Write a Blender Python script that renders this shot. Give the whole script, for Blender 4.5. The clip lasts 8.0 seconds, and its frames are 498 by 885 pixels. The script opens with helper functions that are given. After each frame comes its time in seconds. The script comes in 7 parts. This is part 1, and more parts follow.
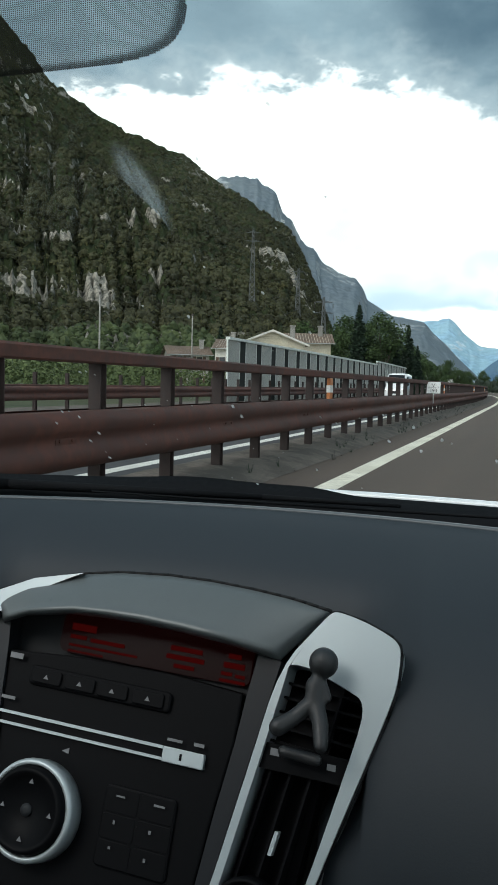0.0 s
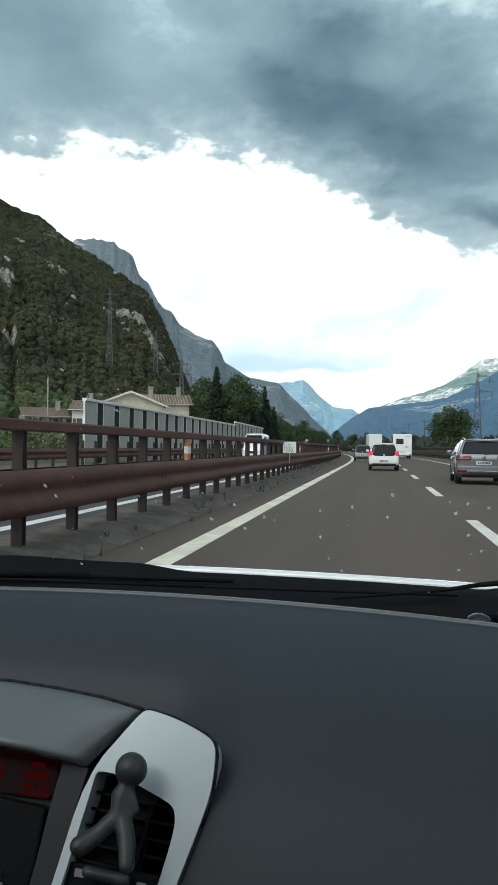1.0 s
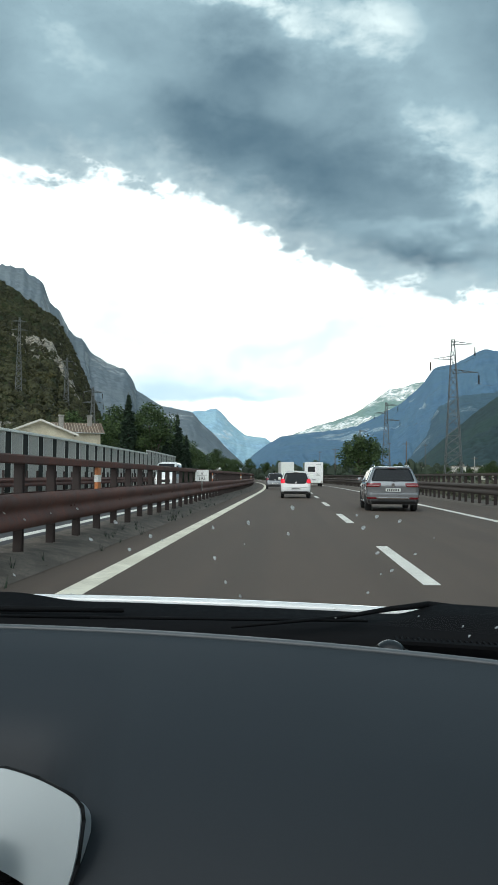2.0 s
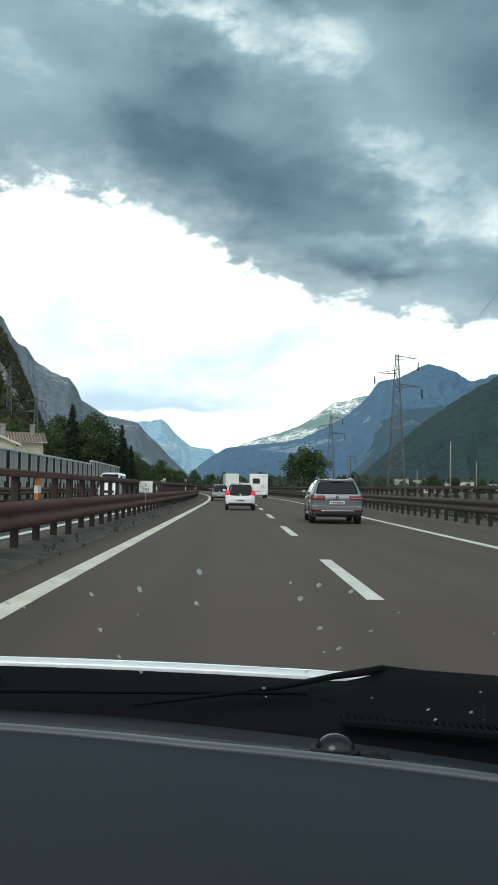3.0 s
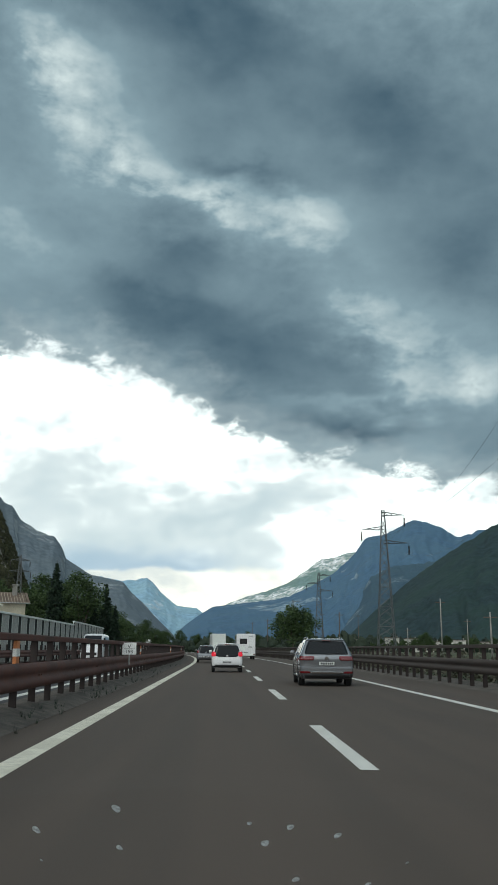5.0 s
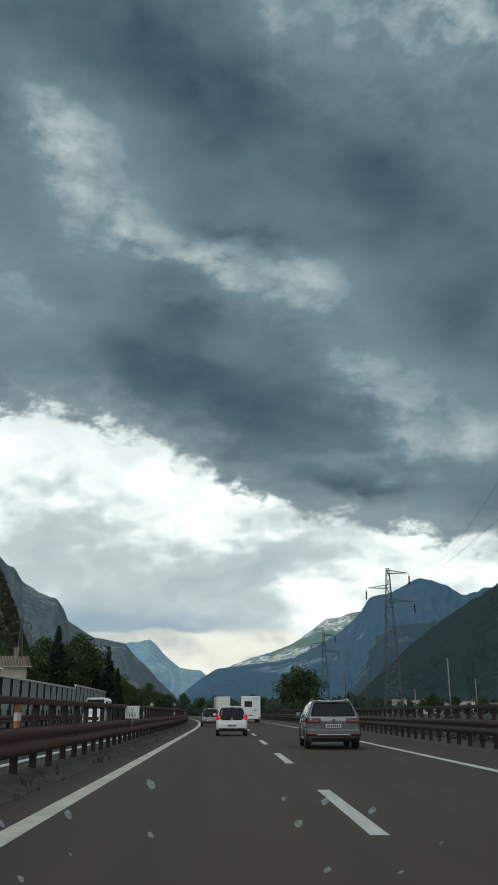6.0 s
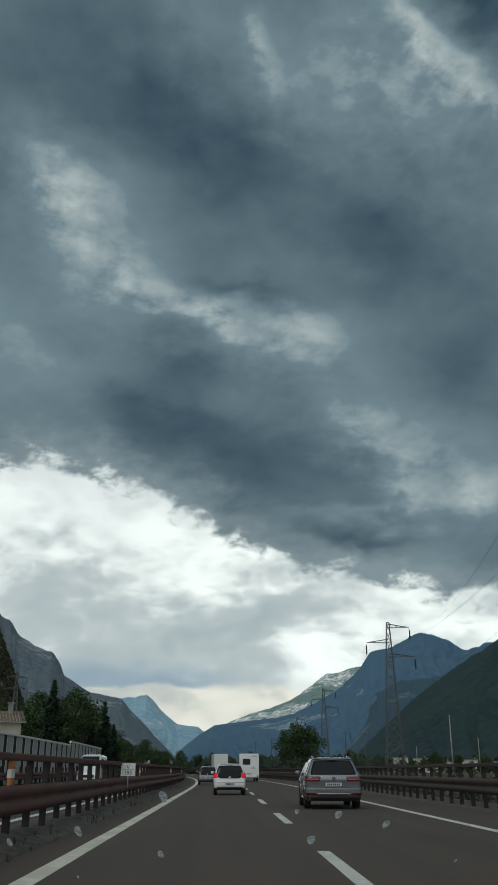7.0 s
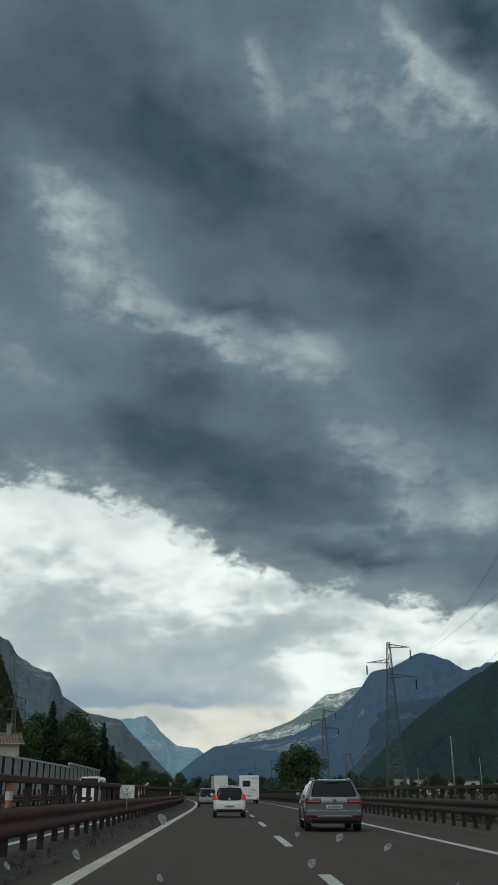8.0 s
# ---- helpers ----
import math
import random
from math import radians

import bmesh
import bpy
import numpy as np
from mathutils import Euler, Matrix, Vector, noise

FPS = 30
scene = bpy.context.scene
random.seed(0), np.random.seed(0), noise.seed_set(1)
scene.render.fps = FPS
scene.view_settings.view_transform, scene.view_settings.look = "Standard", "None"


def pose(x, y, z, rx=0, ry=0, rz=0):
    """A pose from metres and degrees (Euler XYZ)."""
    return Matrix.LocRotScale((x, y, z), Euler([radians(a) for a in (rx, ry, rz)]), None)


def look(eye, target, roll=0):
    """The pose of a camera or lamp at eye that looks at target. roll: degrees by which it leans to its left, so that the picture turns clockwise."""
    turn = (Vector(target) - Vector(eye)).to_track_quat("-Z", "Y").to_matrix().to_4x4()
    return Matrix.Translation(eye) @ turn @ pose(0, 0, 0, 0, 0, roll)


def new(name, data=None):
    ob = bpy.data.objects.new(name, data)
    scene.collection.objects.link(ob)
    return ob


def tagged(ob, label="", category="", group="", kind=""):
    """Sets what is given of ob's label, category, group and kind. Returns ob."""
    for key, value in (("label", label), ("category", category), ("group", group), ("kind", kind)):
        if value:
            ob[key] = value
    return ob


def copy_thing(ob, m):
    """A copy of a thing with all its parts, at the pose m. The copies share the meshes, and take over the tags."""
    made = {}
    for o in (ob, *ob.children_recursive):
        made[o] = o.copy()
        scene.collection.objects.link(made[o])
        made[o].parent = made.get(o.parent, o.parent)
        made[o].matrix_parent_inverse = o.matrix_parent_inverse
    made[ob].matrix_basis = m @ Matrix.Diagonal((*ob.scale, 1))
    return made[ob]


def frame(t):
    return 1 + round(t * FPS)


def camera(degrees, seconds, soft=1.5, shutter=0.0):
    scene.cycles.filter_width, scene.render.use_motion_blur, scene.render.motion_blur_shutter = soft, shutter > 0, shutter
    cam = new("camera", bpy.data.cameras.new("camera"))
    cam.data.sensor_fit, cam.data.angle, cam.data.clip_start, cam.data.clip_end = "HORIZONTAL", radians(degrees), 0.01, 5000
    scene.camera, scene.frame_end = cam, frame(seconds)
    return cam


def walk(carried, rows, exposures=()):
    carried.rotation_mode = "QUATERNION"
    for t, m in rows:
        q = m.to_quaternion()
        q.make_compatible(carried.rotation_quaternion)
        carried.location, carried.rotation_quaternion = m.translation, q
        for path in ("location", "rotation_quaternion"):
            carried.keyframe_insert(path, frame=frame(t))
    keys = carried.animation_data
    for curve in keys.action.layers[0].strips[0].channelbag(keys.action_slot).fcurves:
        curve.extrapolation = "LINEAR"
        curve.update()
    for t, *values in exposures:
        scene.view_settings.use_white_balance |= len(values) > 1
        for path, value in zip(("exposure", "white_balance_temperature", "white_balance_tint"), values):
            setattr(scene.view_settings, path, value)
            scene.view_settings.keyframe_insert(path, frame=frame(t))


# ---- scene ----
cam = camera(31.98, 8.0, soft=1.6)
PATH = [
    (0.0, pose(-0.030, -0.105, 1.200, 86.11, -1.33, 17.65)),
    (0.5, pose(-0.018, -0.104, 1.207, 88.36, -1.24, 14.50)),
    (1.0, pose(-0.008, -0.071, 1.212, 90.27, -0.77, 8.39)),
    (1.5, pose(-0.006, -0.064, 1.243, 92.44, -0.66, 5.92)),
    (2.0, pose(0.000, 0.000, 1.200, 92.21, -0.46, 2.65)),
    (3.5, pose(0.018, 0.192, 1.228, 93.28, -1.12, -1.40)),
    (4.0, pose(0.015, 0.218, 1.237, 90.84, -1.10, -1.54)),
    (4.5, pose(0.035, 0.239, 1.239, 96.81, -0.77, -1.66)),
    (4.7, pose(0.033, 0.239, 1.234, 99.93, -0.66, -1.78)),
    (5.8, pose(0.024, 0.238, 1.206, 106.96, 0.24, -1.47)),
    (6.0, pose(0.022, 0.238, 1.201, 107.23, 0.12, -1.49)),
    (6.5, pose(0.018, 0.238, 1.189, 108.69, 0.18, -1.55)),
    (7.0, pose(0.018, 0.238, 1.189, 110.66, -0.06, -1.60)),
    (7.5, pose(0.018, 0.238, 1.189, 110.87, -0.03, -1.60)),
    (8.0, pose(0.018, 0.238, 1.189, 111.92, 0.00, -1.60)),
]
walk(cam, PATH, exposures=[(0.0, 0.7), (0.5, 0.68), (1.0, 0.66), (2.2, 0.69), (3.5, 0.43), (4.2, 0.34), (4.7, 0.23), (5.8, -0.28), (7.0, -0.52), (8.0, -0.62)])


# ---- sky and sun ----
def link(nt, a, b):
    nt.links.new(a, b)


def math_node(nt, op, a, b=None, clamp=False):
    n = nt.nodes.new("ShaderNodeMath")
    n.operation, n.use_clamp = op, clamp
    for i, v in enumerate((a, b)):
        if v is None:
            continue
        if isinstance(v, (int, float)):
            n.inputs[i].default_value = v
        else:
            link(nt, v, n.inputs[i])
    return n.outputs[0]


def map_range(nt, v, a, b, c=0.0, d=1.0, smooth=True):
    n = nt.nodes.new("ShaderNodeMapRange")
    n.interpolation_type = "SMOOTHSTEP" if smooth else "LINEAR"
    link(nt, v, n.inputs[0])
    for i, x in enumerate((a, b, c, d)):
        n.inputs[i + 1].default_value = x
    return n.outputs[0]


def mix_col(nt, f, a, b, mode="MIX"):
    n = nt.nodes.new("ShaderNodeMix")
    n.data_type, n.blend_type = "RGBA", mode
    for sock, v in ((n.inputs[0], f), (n.inputs[6], a), (n.inputs[7], b)):
        if isinstance(v, (int, float)):
            sock.default_value = v
        elif isinstance(v, tuple):
            sock.default_value = (*v[:3], 1)
        else:
            link(nt, v, sock)
    return n.outputs[2]


def noise_node(nt, vec, scale, detail=5.0, rough=0.55, distort=0.0):
    n = nt.nodes.new("ShaderNodeTexNoise")
    n.inputs["Scale"].default_value, n.inputs["Detail"].default_value = scale, detail
    n.inputs["Roughness"].default_value, n.inputs["Distortion"].default_value = rough, distort
    if vec is not None:
        link(nt, vec, n.inputs["Vector"])
    return n.outputs["Fac"]


def vec_math(nt, op, a, b):
    n = nt.nodes.new("ShaderNodeVectorMath")
    n.operation = op
    for i, v in enumerate((a, b)):
        if isinstance(v, tuple):
            n.inputs[i].default_value = v
        else:
            link(nt, v, n.inputs[i])
    return n.outputs[0]


SUN_ELEVATION, SUN_ROTATION = radians(46), radians(-150)


def build_world():
    world = bpy.data.worlds.new("storm_sky")
    scene.world = world
    world.use_nodes = True
    nt = world.node_tree
    nt.nodes.clear()
    out, bg = nt.nodes.new("ShaderNodeOutputWorld"), nt.nodes.new("ShaderNodeBackground")
    link(nt, bg.outputs[0], out.inputs[0])
    sky = nt.nodes.new("ShaderNodeTexSky")
    sky.sky_type, sky.sun_disc = "NISHITA", False
    sky.sun_elevation, sky.sun_rotation = SUN_ELEVATION, SUN_ROTATION
    sky_col = mix_col(nt, 1.0, sky.outputs[0], (0.09, 0.09, 0.09), "MULTIPLY")
    way = nt.nodes.new("ShaderNodeTexCoord").outputs["Generated"]
    sep = nt.nodes.new("ShaderNodeSeparateXYZ")
    link(nt, way, sep.inputs[0])
    x, y, z = sep.outputs
    bearing = math_node(nt, "MULTIPLY", math_node(nt, "ARCTAN2", x, y), 57.2958)
    elev = math_node(nt, "MULTIPLY", math_node(nt, "ARCSINE", z), 57.2958)
    comb = nt.nodes.new("ShaderNodeCombineXYZ")
    link(nt, math_node(nt, "MULTIPLY", bearing, 0.034), comb.inputs[0])
    link(nt, math_node(nt, "MULTIPLY", elev, 0.06), comb.inputs[1])
    flat = comb.outputs[0]
    # the deck's streaks run down to the right
    comb2 = nt.nodes.new("ShaderNodeCombineXYZ")
    link(nt, math_node(nt, "SUBTRACT", math_node(nt, "MULTIPLY", bearing, 0.03), math_node(nt, "MULTIPLY", elev, 0.02)), comb2.inputs[0])
    link(nt, math_node(nt, "ADD", math_node(nt, "MULTIPLY", bearing, 0.022), math_node(nt, "MULTIPLY", elev, 0.046)), comb2.inputs[1])
    deck = comb2.outputs[0]
    # the deck from below, as a level sheet seen in perspective
    low_z = math_node(nt, "ADD", math_node(nt, "MAXIMUM", z, 0.0), 0.16)
    comb3 = nt.nodes.new("ShaderNodeCombineXYZ")
    px_, py_ = math_node(nt, "DIVIDE", x, low_z), math_node(nt, "DIVIDE", y, low_z)
    link(nt, math_node(nt, "ADD", math_node(nt, "MULTIPLY", px_, 1.0), math_node(nt, "MULTIPLY", py_, 0.35)), comb3.inputs[0])
    link(nt, math_node(nt, "SUBTRACT", math_node(nt, "MULTIPLY", py_, 0.75), math_node(nt, "MULTIPLY", px_, 0.45)), comb3.inputs[1])
    sheet = comb3.outputs[0]
    big = noise_node(nt, vec_math(nt, "ADD", deck, (3.1, 0.4, 0.0)), 2.2, 6, 0.5, 0.1)
    lump = noise_node(nt, vec_math(nt, "ADD", sheet, (2.3, 6.1, 0.0)), 2.4, 5, 0.5, 0.1)
    small = noise_node(nt, vec_math(nt, "ADD", flat, (7.3, 1.9, 0.0)), 5.5, 6, 0.56, 0.15)
    sway = noise_node(nt, vec_math(nt, "ADD", flat, (1.3, 8.2, 0.0)), 3.6, 3, 0.5, 0.0)
    heave = noise_node(nt, vec_math(nt, "ADD", flat, (9.1, 3.3, 0.0)), 4.4, 4, 0.52, 0.0)
    puff = noise_node(nt, vec_math(nt, "ADD", flat, (0.7, 2.2, 0.0)), 4.0, 7, 0.55, 0.12)
    billow = noise_node(nt, vec_math(nt, "ADD", flat, (4.1, 7.7, 0.0)), 8.5, 7, 0.58, 0.25)
    wisp = noise_node(nt, vec_math(nt, "ADD", flat, (5.7, 1.2, 0.0)), 13.0, 6, 0.6, 0.2)
    # the storm deck's front edge slopes down to the right
    slope = nt.nodes.new("ShaderNodeFloatCurve")
    link(nt, map_range(nt, bearing, -40, 40, 0, 1, False), slope.inputs["Value"])
    curve = slope.mapping.curves[0]
    for b, e in ((-30, 16.9), (-22, 17.6), (-13, 18.3), (-6, 17.0), (-2, 15.2), (2.6, 13.2), (5.6, 11.8), (12, 10.5), (20, 9.2)):
        curve.points.new((b + 40) / 80, e / 40)
    curve.points[0].location, curve.points[-1].location = (0.0, 0.44), (1.0, 0.2)
    slope.mapping.update()
    edge = math_node(nt, "MULTIPLY", slope.outputs[0], 40.0)
    over = math_node(nt, "SUBTRACT", elev, edge)
    over = math_node(nt, "ADD", over, math_node(nt, "MULTIPLY", math_node(nt, "SUBTRACT", puff, 0.5), 3.5))
    over = math_node(nt, "ADD", over, math_node(nt, "MULTIPLY", math_node(nt, "SUBTRACT", billow, 0.5), 3.0))
    over = math_node(nt, "ADD", over, math_node(nt, "MULTIPLY", math_node(nt, "SUBTRACT", wisp, 0.5), 5.5))
    # to the south the deck reaches lower
    over = math_node(nt, "ADD", over, map_range(nt, y, 0.3, -0.2, 0.0, 8.0))
    in_deck = map_range(nt, over, -0.5, 1.1)
    # thin and thick places in the deck: bearing, elevation, half-length, half-width, slant and strength
    thin = math_node(nt, "ADD", math_node(nt, "MULTIPLY", big, 0.42), math_node(nt, "ADD", math_node(nt, "MULTIPLY", small, 0.2), math_node(nt, "MULTIPLY", lump, 0.2)))
    thin = math_node(nt, "ADD", thin, 0.075)
    thin = math_node(nt, "SUBTRACT", thin, map_range(nt, elev, 20.0, 40.0, 0.0, 0.1))
    wb_ = math_node(nt, "ADD", bearing, math_node(nt, "ADD", math_node(nt, "MULTIPLY", math_node(nt, "SUBTRACT", sway, 0.5), 4.5), math_node(nt, "MULTIPLY", math_node(nt, "SUBTRACT", wisp, 0.5), 2.0)))
    we_ = math_node(nt, "ADD", elev, math_node(nt, "ADD", math_node(nt, "MULTIPLY", math_node(nt, "SUBTRACT", heave, 0.5), 4.0), math_node(nt, "MULTIPLY", math_node(nt, "SUBTRACT", billow, 0.5), 3.0)))
    # torn texture of the thin places
    torn = math_node(nt, "ADD", math_node(nt, "MULTIPLY", billow, 0.55), math_node(nt, "MULTIPLY", wisp, 0.45))
    torn = map_range(nt, torn, 0.36, 0.64, 0.6, 1.35, False)
    gaps = ((-12.9, 37.0, 3.4, 1.6, -14, 0.28), (-11.9, 33.8, 2.5, 1.4, -54, 0.14), (-5.9, 31.1, 2.3, 0.9, -31, 0.2), (-1.4, 29.1, 2.8, 0.8, -14, 0.3), (5.8, 28.3, 2.7, 1.2, -26, 0.22), (16.0, 45.3, 3.9, 1.1, -39, 0.36),
            (20.3, 41.5, 2.2, 1.1, -23, 0.28), (2.8, 45.3, 1.9, 0.9, -68, 0.2), (12.4, 17.2, 1.9, 1.2, -43, 0.34), (17.1, 17.0, 1.5, 1.1, -19, 0.2), (10.6, 21.0, 2.4, 1.0, -21, 0.2), (8.5, 16.0, 3.8, 0.4, 0, 0.16))
    veils = ((-11.2, 35.3, 5.5, 3.3, -26, 0.2), (-7.4, 31.3, 4.9, 2.6, -28, 0.15), (-14.0, 27.1, 6.0, 4.0, -16, 0.13), (3.6, 27.6, 6.4, 2.2, -19, 0.22), (14.3, 42.4, 8.4, 4.2, -33, 0.27),
             (4.4, 43.0, 4.8, 2.4, -41, 0.14), (13.9, 19.9, 6.1, 1.9, -15, 0.22), (15.4, 16.3, 4.0, 2.0, -4, 0.22), (11.2, 12.3, 5.7, 1.1, -10, 0.1), (-3.9, 47.0, 3.7, 1.9, -64, 0.1))
    bellies = ((3.6, 19.4, 7.5, 2.8, -12, -0.24), (-6.0, 21.9, 5.2, 1.7, -6, -0.14), (3.4, 38.0, 10.4, 2.9, -25, -0.13), (16.9, 25.0, 3.5, 3.3, -37, -0.2), (13.6, 32.5, 5.9, 2.9, -21, -0.13),
               (-11.8, 41.3, 6.9, 2.7, -3, -0.09), (20.9, 45.8, 3.7, 1.7, -46, -0.24), (1.1, 30.4, 4.1, 0.8, -4, -0.2), (9.1, 14.4, 3.9, 0.7, 0, -0.26), (-3.0, 25.3, 5.0, 1.3, -8, -0.1))
    for b, e, la, lb, slant, k in gaps + bellies + veils:
        ca, sa = math.cos(radians(slant)), math.sin(radians(slant))
        ox, oy = math_node(nt, "SUBTRACT", wb_, b * 1.0), math_node(nt, "SUBTRACT", we_, e * 1.0)
        du = math_node(nt, "ADD", math_node(nt, "MULTIPLY", ox, ca / la), math_node(nt, "MULTIPLY", oy, sa / la))
        dv = math_node(nt, "SUBTRACT", math_node(nt, "MULTIPLY", oy, ca / lb), math_node(nt, "MULTIPLY", ox, sa / lb))
        rr = math_node(nt, "ADD", math_node(nt, "MULTIPLY", du, du), math_node(nt, "MULTIPLY", dv, dv))
        spot = math_node(nt, "MULTIPLY", math_node(nt, "EXPONENT", math_node(nt, "MULTIPLY", rr, -0.8)), k * 0.95)
        thin = math_node(nt, "ADD", thin, math_node(nt, "MULTIPLY", spot, torn) if k > 0 else spot)
    dark = mix_col(nt, map_range(nt, thin, 0.17, 0.63, 0.0, 1.0, False), (0.049, 0.096, 0.134), (0.252, 0.357, 0.404))
    dark = mix_col(nt, map_range(nt, thin, 0.6, 1.08, 0.0, 1.0, False), dark, (0.8, 0.89, 0.87))
    dark = mix_col(nt, map_range(nt, over, 4.0, -0.5, 0.0, 0.42), dark, (0.56, 0.64, 0.65))
    # the unseen deck behind is made brighter, to light what faces it
    dark = mix_col(nt, map_range(nt, y, 0.25, -0.35), dark, (0.66, 0.74, 0.78))
    fleece = noise_node(nt, vec_math(nt, "ADD", flat, (6.6, 0.9, 0.0)), 2.6, 6, 0.52, 0.3)
    heap = math_node(nt, "ADD", math_node(nt, "MULTIPLY", fleece, 0.54), math_node(nt, "ADD", math_node(nt, "MULTIPLY", billow, 0.34), math_node(nt, "MULTIPLY", wisp, 0.12)))
    heap = math_node(nt, "ADD", heap, map_range(nt, over, -7.0, -0.8, 0.0, 0.09))
    light = mix_col(nt, map_range(nt, heap, 0.36, 0.54), (0.6, 0.715, 0.745), (0.78, 0.87, 0.875))
    light = mix_col(nt, map_range(nt, heap, 0.485, 0.67), light, (1.55, 1.64, 1.57))
    glow = math_node(nt, "MULTIPLY", map_range(nt, bearing, -45, -14), map_range(nt, bearing, 2, -9))
    light = mix_col(nt, math_node(nt, "MULTIPLY", glow, map_range(nt, over, -7, -1.5, 0.0, 0.55)), light, (1.35, 1.43, 1.4))
    # a flat slate-blue bank low over the valley's end, cream light beneath it
    e_low = math_node(nt, "ADD", elev, math_node(nt, "ADD", math_node(nt, "MULTIPLY", math_node(nt, "SUBTRACT", wisp, 0.5), 1.3), math_node(nt, "MULTIPLY", math_node(nt, "SUBTRACT", billow, 0.5), 1.2)))
    low = math_node(nt, "MULTIPLY", map_range(nt, e_low, 4.75, 5.05), map_range(nt, e_low, 5.2, 7.0, 1.0, 0.0))
    low = math_node(nt, "MULTIPLY", low, math_node(nt, "MULTIPLY", map_range(nt, bearing, 1.5, -2.0, 0.1, 1.0), map_range(nt, bearing, -15.0, -9.0, 0.2, 1.0)))
    light = mix_col(nt, math_node(nt, "MULTIPLY", low, 0.72), light, (0.36, 0.52, 0.66))
    cream = mix_col(nt, map_range(nt, heap, 0.42, 0.56), (0.8, 0.84, 0.8), (1.35, 1.3, 1.12))
    light = mix_col(nt, map_range(nt, e_low, 5.2, 4.6, 0.0, 0.8), light, cream)
    clouds = mix_col(nt, in_deck, light, dark)
    col = mix_col(nt, 0.97, sky_col, clouds)
    link(nt, col, bg.inputs[0])
    bg.inputs[1].default_value = 1.0


build_world()

sun_data = bpy.data.lights.new("sun", "SUN")
sun_data.energy, sun_data.angle, sun_data.color = 0.85, radians(30), (1.0, 0.97, 0.92)
sun = new("sun", sun_data)
sun.matrix_world = look((-40 * math.sin(radians(150)), 40 * math.cos(radians(150)), 41), (0, 0, 0))


# ---- materials ----
def material(name, colour, rough=0.6, metal=0.0, vary=0.25, scale=3.0, second=None, patch=0.6, bump=0.0, bump_scale=30.0,
             coat=0.0, emit=None, random=0.0, coords="Object", island=0.0, spec=0.5):
    """A surface with colour variation at two scales, uneven gloss and fine relief."""
    m = bpy.data.materials.new(name)
    m.use_nodes = True
    nt = m.node_tree
    bsdf = nt.nodes["Principled BSDF"]
    tc = nt.nodes.new("ShaderNodeTexCoord").outputs[coords]
    col = tuple(colour)
    if vary or second:
        n1, n2 = noise_node(nt, tc, scale, 4), noise_node(nt, tc, scale * 9, 4)
        lo = tuple(c * (1 - vary) for c in col)
        hi = tuple(min(1.0, c * (1 + vary)) for c in col)
        base = mix_col(nt, map_range(nt, n2, 0.3, 0.7), lo, hi)
        if second:
            base = mix_col(nt, map_range(nt, n1, 0.42, 0.62, 0.0, patch), base, second)
        else:
            base = mix_col(nt, map_range(nt, n1, 0.35, 0.65, 0.0, vary), base, tuple(c * 0.7 for c in col))
        if random or island:
            info = nt.nodes.new("ShaderNodeObjectInfo" if random else "ShaderNodeNewGeometry")
            r = info.outputs["Random" if random else "Random Per Island"]
            k = random or island
            base = mix_col(nt, map_range(nt, r, 0, 1, 0.0, k, False), base, tuple(c * 0.35 for c in col))
        link(nt, base, bsdf.inputs["Base Color"])
        link(nt, map_range(nt, n2, 0.25, 0.75, max(0.03, rough - 0.1), min(1.0, rough + 0.1)), bsdf.inputs["Roughness"])
    else:
        bsdf.inputs["Base Color"].default_value = (*col, 1)
        bsdf.inputs["Roughness"].default_value = rough
    bsdf.inputs["Metallic"].default_value = metal
    bsdf.inputs["Specular IOR Level"].default_value = spec
    bsdf.inputs["Coat Weight"].default_value = coat
    if bump:
        b = nt.nodes.new("ShaderNodeBump")
        b.inputs["Strength"].default_value, b.inputs["Distance"].default_value = bump, 0.6 / bump_scale
        link(nt, noise_node(nt, tc, bump_scale, 5), b.inputs["Height"])
        link(nt, b.outputs[0], bsdf.inputs["Normal"])
    if emit:
        bsdf.inputs["Emission Color"].default_value = (*emit[:3], 1)
        bsdf.inputs["Emission Strength"].default_value = emit[3]
    return m


def road_material(name, base, streak):
    """Asphalt: stone grain, wheel tracks along the road, faint cracks and patches."""
    m = bpy.data.materials.new(name)
    m.use_nodes = True
    nt = m.node_tree
    bsdf = nt.nodes["Principled BSDF"]
    tc = nt.nodes.new("ShaderNodeTexCoord").outputs["Object"]
    grain = noise_node(nt, tc, 55, 3, 0.7)
    broad = noise_node(nt, vec_math(nt, "MULTIPLY", tc, (1.3, 0.03, 1)), 1.0, 4)
    stain = noise_node(nt, vec_math(nt, "MULTIPLY", tc, (0.5, 0.09, 1)), 1.0, 6)
    col = mix_col(nt, map_range(nt, grain, 0.3, 0.7), tuple(c * 0.78 for c in base), tuple(c * 1.22 for c in base))
    col = mix_col(nt, map_range(nt, broad, 0.38, 0.66, 0.0, 0.55), col, streak)
    col = mix_col(nt, map_range(nt, stain, 0.5, 0.68, 0.0, 0.28), col, tuple(c * 0.55 for c in base))
    link(nt, col, bsdf.inputs["Base Color"])
    link(nt, map_range(nt, grain, 0.2, 0.8, 0.75, 0.95), bsdf.inputs["Roughness"])
    b = nt.nodes.new("ShaderNodeBump")
    b.inputs["Strength"].default_value, b.inputs["Distance"].default_value = 0.35, 0.006
    link(nt, grain, b.inputs["Height"])
    link(nt, b.outputs[0], bsdf.inputs["Normal"])
    bsdf.inputs["Specular IOR Level"].default_value = 0.3
    return m


